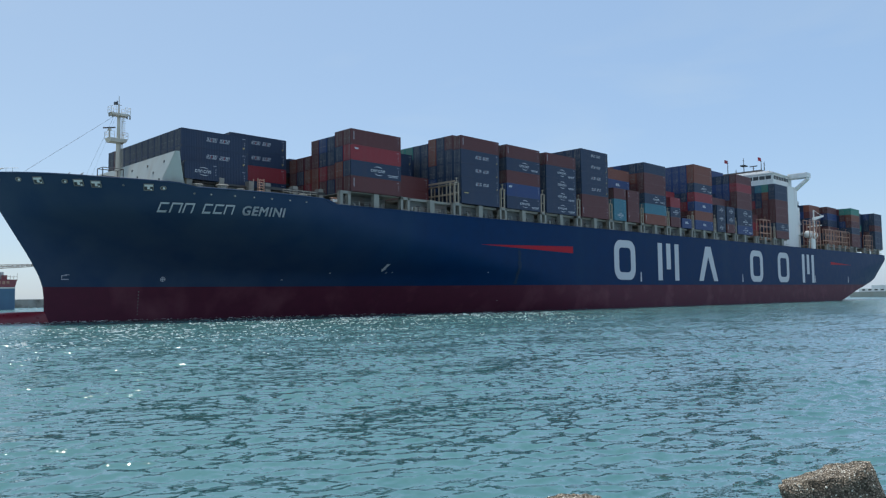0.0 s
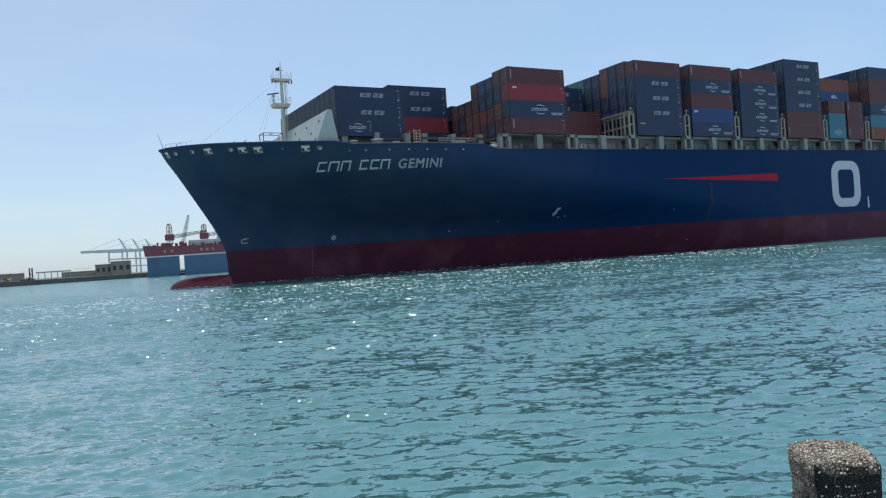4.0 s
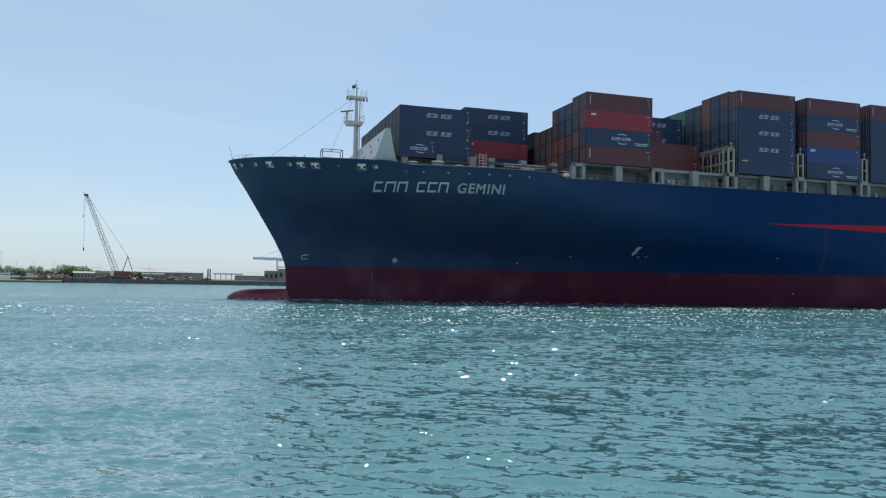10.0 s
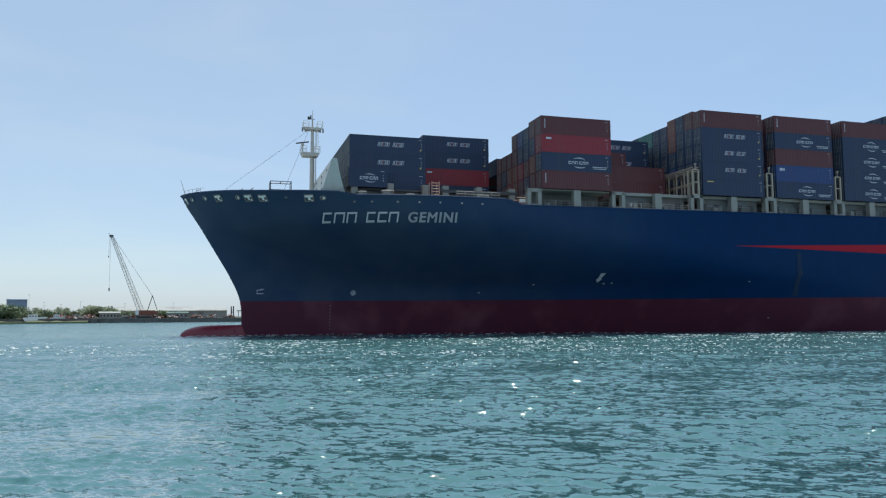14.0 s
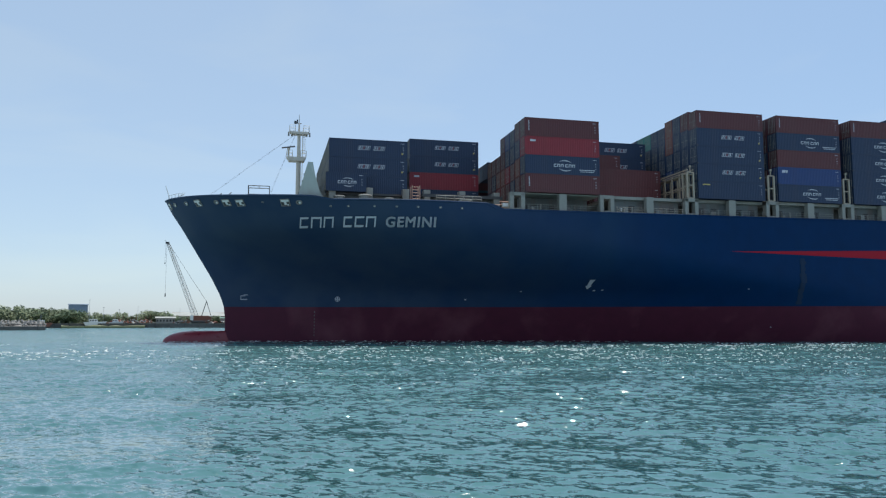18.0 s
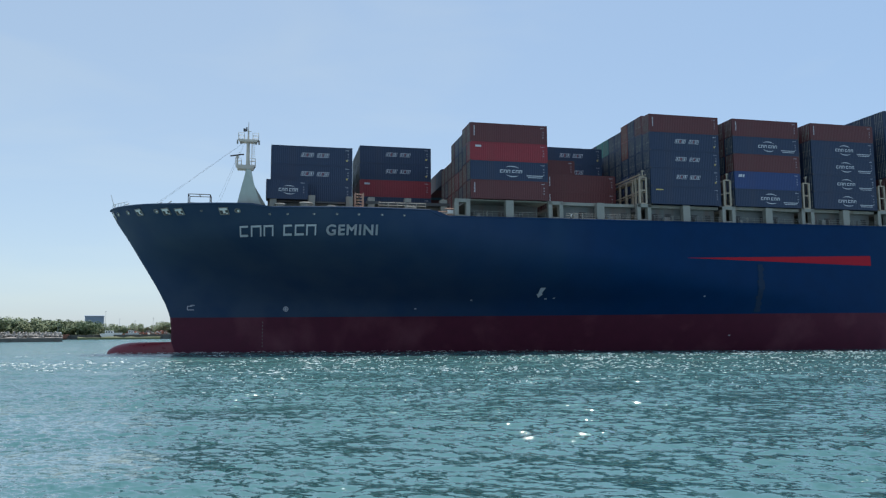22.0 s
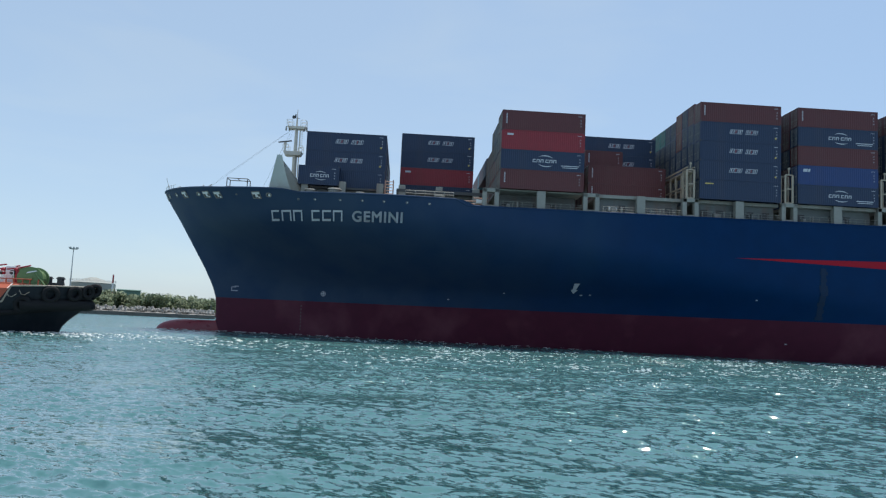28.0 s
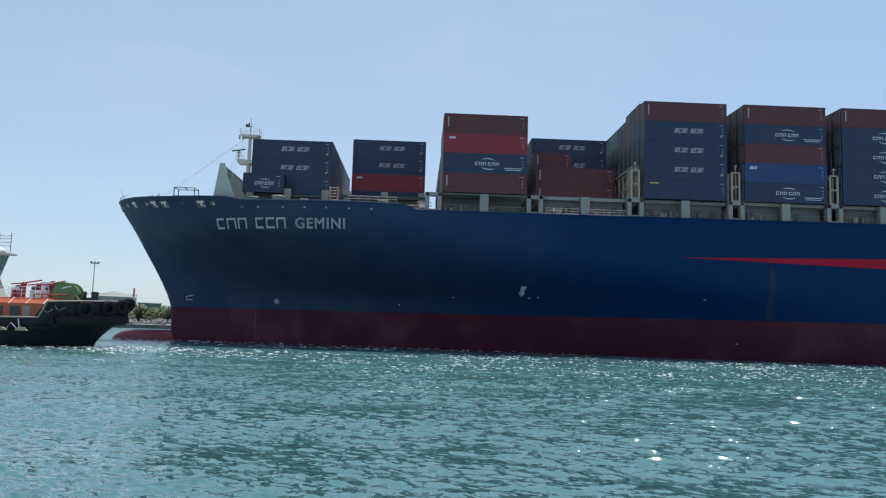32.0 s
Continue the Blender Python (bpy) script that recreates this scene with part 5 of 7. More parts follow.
bmesh.ops.create_uvsphere(bm, u_segments=12, v_segments=8, radius=0.8, matrix=Matrix.Translation((231, 35, 54.5)))
part("satellite_dome", bm, M_WHITE, ship, smooth=True)
# lifeboat gear and stores crane abaft the house
bm = B()
for x in (234.5, 238.5, 242.5, 246.5):
    for y in (0.6, 3.0):
        box(bm, x - 0.12, y - 0.12, 21, x + 0.12, y + 0.12, 33)
for z in (24.5, 28, 31.5, 33):
    for y in (0.6, 3.0):
        box(bm, 234.5, y - 0.1, z - 0.1, 246.5, y + 0.1, z + 0.1)
for x in (234.5, 238.5, 242.5):
    rod(bm, (x, 0.6, 24.5), (x + 4, 0.6, 28), 0.1, 5)
    rod(bm, (x + 4, 0.6, 28), (x, 0.6, 31.5), 0.1, 5)
part("gangway_frame", bm, M_PINKFRAME, ship, "rust-stained pale gangway lattice")
bm = B()
rod(bm, (247, 3, 21), (247, 3, 34), 0.3, 10)
rod(bm, (240, 3.2, 30.5), (257, 3.2, 32.2), 0.16, 6)
prism(bm, [(246.2, 2.6, 33.5), (246.2, 2.6, 34.8), (258, 2.6, 36.5), (258, 2.6, 35.9)], (0, 0.8, 0))
rod(bm, (247, 3, 38), (257, 3, 36.3), 0.08, 5)
rod(bm, (247, 3, 34), (247, 3, 38), 0.3, 8)
part("stores_crane", bm, M_WHITE, ship)
bm = B()
rod(bm, (236.5, 2.2, 27.2), (244.5, 2.2, 27.2), 1.5, 12)
for s, x in ((-1, 236.5), (1, 244.5)):
    rod(bm, (x, 2.2, 27.2), (x + s * 1.6, 2.2, 27.4), 1.5, 12, 0.3)
part("lifeboat", bm, M_WHITE, ship, "enclosed white lifeboat", smooth=True)
bm = B()
box(bm, 234.8, -0.2, 21.0, 238.4, 1.2, 25.3, 0.05)
part("pilot_hatch", bm, M_WHITE, ship)
bm = B()
box(bm, 250, 14, 20.6, 262, 31, 44, 0.3)
part("funnel_casing", bm, M_HULL, ship, "blue engine casing")
bm = B()
box(bm, 319.5, -0.06, 17.2, 322.2, 0.12, 19.2)
part("mooring_port", bm, M_WHITE, ship)

# ---------------------------------------------------------------- the far shore
def polar(az, d, z=0.0):
    return Vector((d * math.sin(radians(az)), d * math.cos(radians(az)), z))


def facing(az, d, z=0.0):
    """A pose on the far shore: local x to the right of the line of sight, local y away."""
    p = polar(az, d, z)
    return pose(p.x, p.y, p.z, 0, 0, -az)


def shore_strip(name, az0, az1, near, far, z, wall, top, label, wobble=4.0):
    bm = B()
    r = random.Random(name)
    rows = []
    n = int((az1 - az0) * 2) + 2
    for i in range(n):
        az = az0 + (az1 - az0) * i / (n - 1)
        d = near + r.uniform(-wobble, wobble) * 0.5
        rows.append([bm.verts.new(polar(az, d, -9.0)), bm.verts.new(polar(az, d + 1.0, z)), bm.verts.new(polar(az, (d + far) / 2, z + r.uniform(0, 0.6))), bm.verts.new(polar(az, far, z)), bm.verts.new(polar(az, far + 3, -9.0))])
    for a, b in zip(rows, rows[1:]):
        for k in range(4):
            f = bm.faces.new((a[k], b[k], b[k + 1], a[k + 1]))
            f.material_index = 0 if k in (0, 3) else 1
    for e in (rows[0], rows[-1]):
        bm.faces.new(e)
    bmesh.ops.recalc_face_normals(bm, faces=bm.faces)
    ob = part(name, bm, wall)
    ob.data.materials.append(top)
    return tagged(ob, label, "shore", kind="structure")


shore_strip("shore_main", -48, 13.5, 424, 900, 2.3, M_QUAY, M_LAND, "low scrubby harbour shore behind a dark quay wall")
shore_strip("shore_jetty", -50, -14.7, 322, 344, 1.5, M_QUAY, M_CONC, "concrete jetty with a rough top", 2)
shore_strip("shore_beach", -13.8, -8.5, 412, 432, 0.9, M_WEED, M_WEED, "narrow bank of weeds and sand", 3)
shore_strip("shore_spit", 15.2, 24, 520, 800, 5.0, M_CONC, M_LAND, "low grey land behind the floating dock", 8)


def tree_mesh(seed, h, leaf):
    r = random.Random(seed)
    bm = B()
    rod(bm, (0, 0, -0.3), (0.15, 0.1, h * 0.5), 0.2, 7, 0.11)
    for k in range(4):
        w = r.uniform(0, 6.28)
        rod(bm, (0.1, 0.08, h * (0.3 + 0.06 * k)), (math.cos(w) * h * 0.24, math.sin(w) * h * 0.24, h * (0.6 + 0.06 * k)), 0.09, 5, 0.03)
    trunk = mesh_of(bm, "trunk", M_BARK)
    verts, faces = [], []
    lobes = [(r.gauss(0, h * 0.22), r.gauss(0, h * 0.22), h * r.uniform(0.1, 0.82), h * r.uniform(0.15, 0.27)) for _ in range(17)]
    for _ in range(1080):
        cx, cy, cz, cr = r.choice(lobes)
        d = Vector((r.gauss(0, 1), r.gauss(0, 1), r.gauss(0, 0.8))).normalized() * cr * r.uniform(0.55, 1.12)
        c = Vector((cx, cy, cz)) + d
        s = r.uniform(0.25, 0.58)
        u = Vector((r.gauss(0, 1), r.gauss(0, 1), r.gauss(0, 1))).normalized()
        v = u.orthogonal().normalized()
        b = len(verts)
        verts += [c - u * s, c + v * s * 0.7, c + u * s, c - v * s * 0.7 + Vector((0, 0, 0.1))]
        faces += [(b, b + 1, b + 2), (b, b + 2, b + 3)]
    me = bpy.data.meshes.new("crown")
    me.from_pydata(verts, [], faces)
    me.materials.append(leaf)
    return trunk, me


TREES = [tree_mesh(3, 7.5, M_LEAF), tree_mesh(8, 9, M_LEAF_B), tree_mesh(21, 6, M_LEAF), tree_mesh(33, 8.2, M_LEAF_B)]


def plant_tree(az, d, k, s):
    trunk, crown = TREES[k % 4]
    ob = thing("tree", "bushy green coastal tree behind the quay", "tree", "trees on the far shore")
    p = polar(az, d, 2.3)
    ob.matrix_world = Matrix.LocRotScale(p, Euler((0, 0, k * 1.7)), (s * 1.25, s * 1.25, s))
    for name, me in (("trunk", trunk), ("crown", crown)):
        o = new(name, me)
        o.parent = ob
    return ob


r = random.Random(4)
for k in range(150):
    az = -40 + 27.2 * k / 150 + r.uniform(-0.12, 0.12)
    plant_tree(az, 432 + r.uniform(0, 24), k, r.uniform(0.95, 1.28) * interp(az, (-24, -19, -15.5, -13), (0.95, 0.92, 0.78, 0.78)))
for k in range(64):
    az = -11.8 + 8.6 * k / 64 + r.uniform(-0.15, 0.15)
    plant_tree(az, 446 + r.uniform(0, 16), k, r.uniform(0.42, 0.56) * (1.5 if -8.5 < az < -6.9 else 1.0))
for k in range(14):
    plant_tree(-13.6 + 1.2 * (k % 5) + r.uniform(-0.2, 0.2), 455 + r.uniform(0, 20), k, r.uniform(0.5, 0.8))


def tetrapod_mesh():
    bm = B()
    for d in ((0, 0, 1), (0.94, 0, -0.33), (-0.47, 0.82, -0.33), (-0.47, -0.82, -0.33)):
        rod(bm, (0, 0, 0), Vector(d) * 1.25, 0.52, 7, 0.36)
    return mesh_of(bm, "armour_block", M_CONC)


TETRA = tetrapod_mesh()
for k in range(150):
    az = -33 + 18.2 * k / 150 + r.uniform(-0.1, 0.1)
    ob = tagged(new("armour_block", TETRA), "pale concrete four-legged armour block heaped on the jetty", "armour block", "armour blocks on the jetty")
    p = polar(az, 326 + r.uniform(0, 14), 2.1 + r.uniform(0, 0.9))
    ob.matrix_world = Matrix.LocRotScale(p, Euler((r.uniform(-0.6, 0.6), r.uniform(-0.6, 0.6), r.uniform(0, 6))), (1, 1, 1))


def lattice(bm, a, b, w0, w1, bays, r0=0.09, r1=0.05):
    """A square lattice mast from a to b."""
    a, b = Vector(a), Vector(b)
    d = (b - a).normalized()
    u = d.orthogonal().normalized()
    v = d.cross(u)
    rings = []
    for i in range(bays + 1):
        t = i / bays
        w = (w0 + (w1 - w0) * t) * (1 if 0 < i < bays else 0.6) / 2
        c = a.lerp(b, t)
        rings.append([c + u * w + v * w, c - u * w + v * w, c - u * w - v * w, c + u * w - v * w])
    for i in range(bays):
        for k in range(4):
            rod(bm, rings[i][k], rings[i + 1][k], r0, 4)
            rod(bm, rings[i][k], rings[i + 1][(k + 1) % 4] if i % 2 else rings[i + 1][(k - 1) % 4], r1, 4)
            rod(bm, rings[i][k], rings[i][(k + 1) % 4], r1, 4)
    return bm


# crawler crane
crane = thing("crawler_crane", "grey lattice-boom crawler crane standing on the quay", "crane", m=facing(-4.85, 436, 2.3))
for s in (-2.4, 2.4):
    bm = B()
    box(bm, -4.2, s - 0.6, 0, 4.2, s + 0.6, 1.5, 0.5)
    part("crawler_track", bm, M_DARKSTEEL, crane)
bm = B()
box(bm, -3.4, -1.9, 1.5, 4.8, 1.9, 4.2, 0.15)
box(bm, 4.2, -2.2, 1.7, 6.2, 2.2, 3.6, 0.1)
part("machinery_house", bm, M_RUSTY, crane, "rusty red machinery house")
bm = B()
box(bm, -4.9, -2.0, 1.6, -3.2, -0.6, 4.3, 0.2)
part("cab", bm, M_WHITE, crane)
bm = B()
lattice(bm, (-2.0, 0, 3.2), (-17.6, 0, 43.6), 2.3, 1.1, 26, 0.125, 0.07)
part("boom", bm, M_BOOM, crane, "tall pale grey lattice boom")
bm = B()
box(bm, -18.9, -0.5, 43.2, -16.9, 0.5, 44.4, 0.1)
rod(bm, (-18.3, 0, 44.2), (-19.3, 0, 45.2), 0.12, 5)
part("boom_head", bm, M_DARKSTEEL, crane)
bm = B()
for y in (-1.0, 1.0):
    rod(bm, (1.0, y, 3.8), (3.4, y, 12.0), 0.22, 5)
    rod(bm, (6.0, y, 4.0), (3.4, y, 12.0), 0.16, 5)
rod(bm, (3.4, -1.1, 12.0), (3.4, 1.1, 12.0), 0.2, 5)
part("back_mast", bm, M_DARKSTEEL, crane)
bm = B()
for y in (-0.5, 0.5):
    rod(bm, (3.4, y, 12.0), (-17.2, y, 43.4), 0.06, 4)
part("pendant_line", bm, M_DARKSTEEL, crane)
bm = B()
rod(bm, (-18.2, 0, 43.6), (-18.2, 0, 16.0), 0.05, 4)
rod(bm, (-18.7, 0, 43.0), (-18.9, 0, 33.0), 0.05, 4)
part("hoist_line", bm, M_DARKSTEEL, crane)
bm = B()
box(bm, -18.5, -0.3, 14.4, -17.9, 0.3, 16.2, 0.1)
box(bm, -19.1, -0.2, 32.2, -18.7, 0.2, 33.2, 0.08)
part("hook_block", bm, M_DARKSTEEL, crane)


def shed(name, label, az0, az1, d, h, depth, wall, roof, ridge=0.0, category="building", z=2.2, windows=0):
    w = 2 * d * math.tan(radians((az1 - az0) / 2))
    ob = thing(name, label, category, m=facing((az0 + az1) / 2, d, z))
    bm = B()
    box(bm, -w / 2, 0, -0.3, w / 2, depth, h, 0.05)
    body = part("wall", bm, wall, ob)
    bm = B()
    prism(bm, [(-w / 2 - 0.4, -0.5, h), (-w / 2 - 0.4, depth / 2, h + ridge + 0.35), (-w / 2 - 0.4, depth + 0.5, h)], (w + 0.8, 0, 0))
    part("roof", bm, roof, ob)
    for k in range(windows):
        bm = B()
        x = -w / 2 + w * (k + 0.5) / windows
        box(bm, x - w / windows * 0.25, -0.06, h * 0.35, x + w / windows * 0.25, 0.04, h * 0.7)
        part("window", bm, M_GLASS, body)
    return ob


shed("warehouse", "long low warehouse with a pale shallow roof", -6.8, 0.7, 478, 4.4, 34, M_CONC, M_ROOFDULL, 2.2)
shed("warehouse", "long pale-roofed quay warehouse", 2.9, 5.3, 520, 3.6, 30, M_CONC, M_ROOFDULL, 2.0)
shed("blue_building", "tall windowless blue-grey building behind trees", -13.4, -12.2, 520, 11.6, 20, M_BLUESHED, M_BLUESHED, 0.2)
shed("site_office", "small dull site cabin on the quay", -7.8, -6.5, 440, 3.0, 6, M_CONC, M_ROOFDULL, 0.4, windows=6)
shed("site_office", "low green-roofed cabin beside the crane", -3.4, -2.0, 438, 2.9, 6, M_CONC, M_GREENSHED, 0.3, windows=5)
shed("concrete_building", "blocky grey concrete quay building", 5.0, 6.4, 470, 6.4, 20, M_CONC, M_CONC, 0.2, windows=4)
shed("concrete_building", "lower grey concrete quay building", 6.0, 7.3, 462, 7.6, 16, M_CONC, M_CONC, 0.2, windows=3)
shed("green_shed", "flat green shed behind the trees", -21.4, -19.85, 475, 10.9, 18, M_GREENSHED, M_GREENSHED, 0.3)
for az, h in ((-12.1, 12.5), (-11.2, 8.5), (-9.0, 9.0), (-3.0, 8.5), (-6.2, 8.0), (-10.2, 7.5)):
    ob = thing("light_pole", "slim grey pole on the shore", "pole", "poles on the far shore", m=facing(az, 445, 2.2))
    bm = B()
    rod(bm, (0, 0, 0), (0, 0, h), 0.1, 6, 0.05)
    part("pole", bm, M_CRANE, ob)
    bm = B()
    box(bm, -0.4, -0.1, h - 0.06, 0.4, 0.1, h + 0.1)
    part("lamp_head", bm, M_CRANE, ob)
def scrap_heap(az, d, w, h, seed, z=2.2):
    """Rusty plates, frames and timbers thrown together on the shore."""
    rr = random.Random(seed)
    ob = thing("scrap_heap", "untidy heap of rusty red and grey scrap by the water", "scrap heap", "scrap heaps on the shore", m=facing(az, d, z))
    for name, mt, n in (("rust", M_RUSTY, 16), ("scrap", M_STEEL, 10), ("sheeting", M_ROOF, 3)):
        bm = B()
        for _ in range(n):
            x, y = rr.uniform(-w, w), rr.uniform(0, 5)
            zz = rr.uniform(-0.2, h) * (1 - 0.6 * abs(x) / w)
            m = Matrix.LocRotScale((x, y, zz), Euler((rr.uniform(-0.7, 0.7), rr.uniform(-0.7, 0.7), rr.uniform(0, 3))), (rr.uniform(0.5, 2.6), rr.uniform(0.3, 1.2), rr.uniform(0.1, 0.8)))
            bmesh.ops.create_cube(bm, size=1, matrix=m)
        tagged(part(name, bm, mt, ob), kind="stuff")
    bm = B()
    rod(bm, (0, 1, 0), (w * 0.5, 1, h + 2.2), 0.12, 5)
    part("leaning_pole", bm, M_RUSTY, ob)


for k in range(9):
    scrap_heap(-10.7 + 0.29 * k, 428 + 3 * (k % 3), 3.4, 1.8 + 0.5 * (k % 3), 40 + k, 1.6)
for k, az in enumerate((-6.2, -5.8, -4.1, -3.0, -1.4, -0.3, 0.9)):
    scrap_heap(az, 431 + 2 * (k % 2), 3.0, 1.4 + 0.4 * (k % 3), 60 + k, 2.2)


def beached_boat(az, d, length, mt, label, z=1.2):
    ob = thing("beached_boat", label, "boat", m=facing(az, d, z))
    bm = B()
    prism(bm, [(-length / 2, 0, 1.7), (-length * 0.42, 0, 0), (length * 0.36, 0, 0), (length / 2, 0, 2.1)], (0, 2.4, 0))
    part("hull", bm, mt, ob)
    bm = B()
    box(bm, -length * 0.28, 0.4, 1.6, length * 0.1, 2.0, 3.2, 0.12)
    cab = part("cabin", bm, M_WHITE, ob)
    for k in range(3):
        bm = B()
        x = -length * 0.24 + length * 0.11 * k
        box(bm, x, 0.36, 2.2, x + length * 0.07, 0.42, 2.8)
        part("window", bm, M_GLASS, cab)
    bm = B()
    rod(bm, (-length * 0.1, 1.2, 3.1), (-length * 0.1, 1.2, 6.2), 0.08, 5)
    part("mast", bm, M_CRANE, ob)


beached_boat(-11.7, 425, 11, M_WHITE, "white motor boat drawn up on the weedy bank")
beached_boat(-10.35, 427, 7, M_ROOF, "small pale boat lying on the shore")
beached_boat(-14.9, 423, 9, M_RUSTY, "rust-brown barge against the dark quay", 0.6)
# mooring gantry and pipe rack
rack = thing("pipe_rack", "steel pipe rack with two tall posts on the quay", "gantry", m=facing(1.9, 450, 2.2))
for x in (-7.0, -5.8):
    bm = B()
    box(bm, x - 0.35, -0.3, 0, x + 0.35, 0.3, 6.6)
    part("post", bm, M_DARKSTEEL, rack)
for x in range(-3, 13, 3):
    bm = B()
    box(bm, x - 0.2, -0.2, 0, x + 0.2, 0.2, 3.9)
    part("post", bm, M_CRANE, rack)
bm = B()
box(bm, -4, -0.5, 3.6, 12.5, 0.5, 4.3)
part("beam", bm, M_CRANE, rack)

# ship-to-shore cranes further off
for k, (az, d) in enumerate(((6.5, 880), (7.35, 900), (8.2, 930))):
    ob = thing("quay_crane", "pale blue-grey ship-to-shore gantry crane", "crane", "quay cranes in the distance", m=facing(az, d, 2))
    for x in (-9, 9):
        for y in (-7, 7):
            bm = B()
            box(bm, x - 0.8, y - 0.8, -4, x + 0.8, y + 0.8, 24)
            part("leg", bm, M_FARSTEEL, ob)
    bm = B()
    box(bm, -36, -2.5, 24, 14, 2.5, 26.6)
    part("boom", bm, M_FARSTEEL, ob)
    bm = B()
    prism(bm, [(7, -1, 26), (9.4, -1, 26), (2.6, -1, 38), (1.4, -1, 38)], (0, 2, 0))
    rod(bm, (2, 0, 38), (-30, 0, 26.5), 0.35, 4)
    rod(bm, (2, 0, 38), (13, 0, 26.5), 0.35, 4)
    part("apex_frame", bm, M_FARSTEEL, ob)
    for z in (8, 16):
        for y in (-7, 7):
            part("cross_beam", box(B(), -9, y - 0.5, z - 0.5, 9, y + 0.5, z + 0.5), M_FARSTEEL, ob)

# floating dock
dock = thing("floating_dock", "moored floating dock with blue walls, red upper works and cranes", "floating dock", m=facing(12.4, 392, 0))
tanw = lambda az: 392 * math.tan(radians(az - 12.4))
for a0, a1 in ((8.35, 10.5), (10.85, 14.15), (14.6, 16.85)):
    bm = B()
    box(bm, tanw(a0), 0, -1.5, tanw(a1), 9, 10.0, 0.1)
    part("wing_wall", bm, M_BLUEDOCK, dock, "blue painted steel wall")
    bm = B()
    box(bm, tanw(a0) - 0.1, -0.06, 9.6, tanw(a1) + 0.1, 9.06, 10.2)
    part("white_band", bm, M_WHITE, dock)
bm = B()
x0, x1 = tanw(8.15), tanw(16.95)
prism(bm, [(x0, -0.3, 15.6), (x0 + 0.6, -0.3, 10.2), (x1 - 0.8, -0.3, 10.2), (x1, -0.3, 13.6), (x0 + 14, -0.3, 14.6)], (0, 9.6, 0))
upper = part("upper_gear", bm, M_REDDOCK, dock, "red painted upper works")
for a0 in (9.5, 10.0, 12.0, 12.4, 12.8, 14.0, 14.45, 15.6, 15.85, 16.1, 16.35):
    bm = B()
    box(bm, tanw(a0), -0.38, 11.6, tanw(a0) + 1.1, -0.29, 12.9)
    part("name_bar", bm, M_PINKFRAME, upper)
bm = B()
box(bm, x0, 9.3, -1.5, x1, 34, 1.2)
part("pontoon", bm, M_BLUEDOCK, dock)
bm = B()
box(bm, tanw(11.2), 3, 14, tanw(16.2), 8, 17.2, 0.2)
box(bm, tanw(13.2), 3, 17, tanw(14.6), 8, 18.8, 0.2)
part("deck_cabin", bm, M_ROOF, dock)
bm = B()
for k in range(46):
    x = x0 + (x1 - x0) * k / 45
    rod(bm, (x, 0, 13.4), (x, 0, 15.6 + (1.0 if k % 5 == 0 else 0)), 0.07, 4)
rod(bm, (x0, 0, 16.2), (x1, 0, 14.9), 0.07, 4)
part("rail", bm, M_DARKSTEEL, dock)
rd = random.Random(12)
for k in range(26):
    xa = x0 + 2 + (x1 - x0 - 6) * k / 26
    bm = B()
    box(bm, xa, rd.uniform(0.5, 4), 13.4, xa + rd.uniform(0.6, 2.4), rd.uniform(4.5, 8), 14.6 + rd.uniform(0.2, 2.2), 0.08)
    part("deck_gear", bm, rd.choice((M_REDDOCK, M_DARKSTEEL, M_RUSTY)), dock)
for az, top, jib in ((9.94, 26, (-11, 19)), (12.33, 25, (-13, 20)), (15.2, 24, (-12, 18))):
    x = tanw(az)
    bm = B()
    lattice(bm, (x, 4.5, 14.5), (x, 4.5, top), 2.0, 1.6, 6, 0.16, 0.09)
    cab = part("dock_crane", bm, M_RUSTY, dock, "small rusty tower crane on the dock wall")
    bm = B()
    box(bm, x - 2.2, 3.0, 17.6, x + 2.2, 6.0, 20.6, 0.2)
    part("cab", bm, M_REDDOCK, cab)
    bm = B()
    lattice(bm, (x + 1.5, 4.5, 19.4), (x + jib[0] * -1.6, 4.5, jib[1] + 2.4), 1.3, 0.8, 9, 0.12, 0.07)
    part("jib", bm, M_DARKSTEEL, cab)
bm = B()
lattice(bm, (tanw(10.75), 12, 15), (tanw(11.3), 12, 30.3), 1.4, 0.8, 10, 0.12, 0.07)
part("luffing_boom", bm, M_CRANE, dock)

# storage tank and light mast by the jetty
tank = thing("storage_tank", "large pale cylindrical storage tank with a shallow roof", "tank", m=facing(-22.95, 470, 2.2))
bm = B()
bmesh.ops.create_cone(bm, cap_ends=True, segments=40, radius1=12.2, radius2=12.2, depth=14.5, matrix=Matrix.Translation((0, 12, 6.75)))
part("shell", bm, M_TANK, tank, smooth=False)
bm = B()
bmesh.ops.create_cone(bm, cap_ends=True, segments=40, radius1=12.4, radius2=1.5, depth=3.4, matrix=Matrix.Translation((0, 12, 15.7)))
part("roof", bm, M_TANK, tank)
bm = B()
for k in range(40):
    w = 2 * math.pi * k / 40
    rod(bm, (12.3 * math.cos(w), 12 + 12.3 * math.sin(w), 14.6), (12.3 * math.cos(w), 12 + 12.3 * math.sin(w), 15.8), 0.06, 4)
for z in (15.2, 15.8):
    for k in range(40):
        w, w2 = 2 * math.pi * k / 40, 2 * math.pi * (k + 1) / 40
        rod(bm, (12.3 * math.cos(w), 12 + 12.3 * math.sin(w), z), (12.3 * math.cos(w2), 12 + 12.3 * math.sin(w2), z), 0.05, 4)
part("rail", bm, M_CRANE, tank)
stack = thing("vent_stack", "short red and white vent stack beside the tank", "stack", m=facing(-21.7, 455, 2.2))
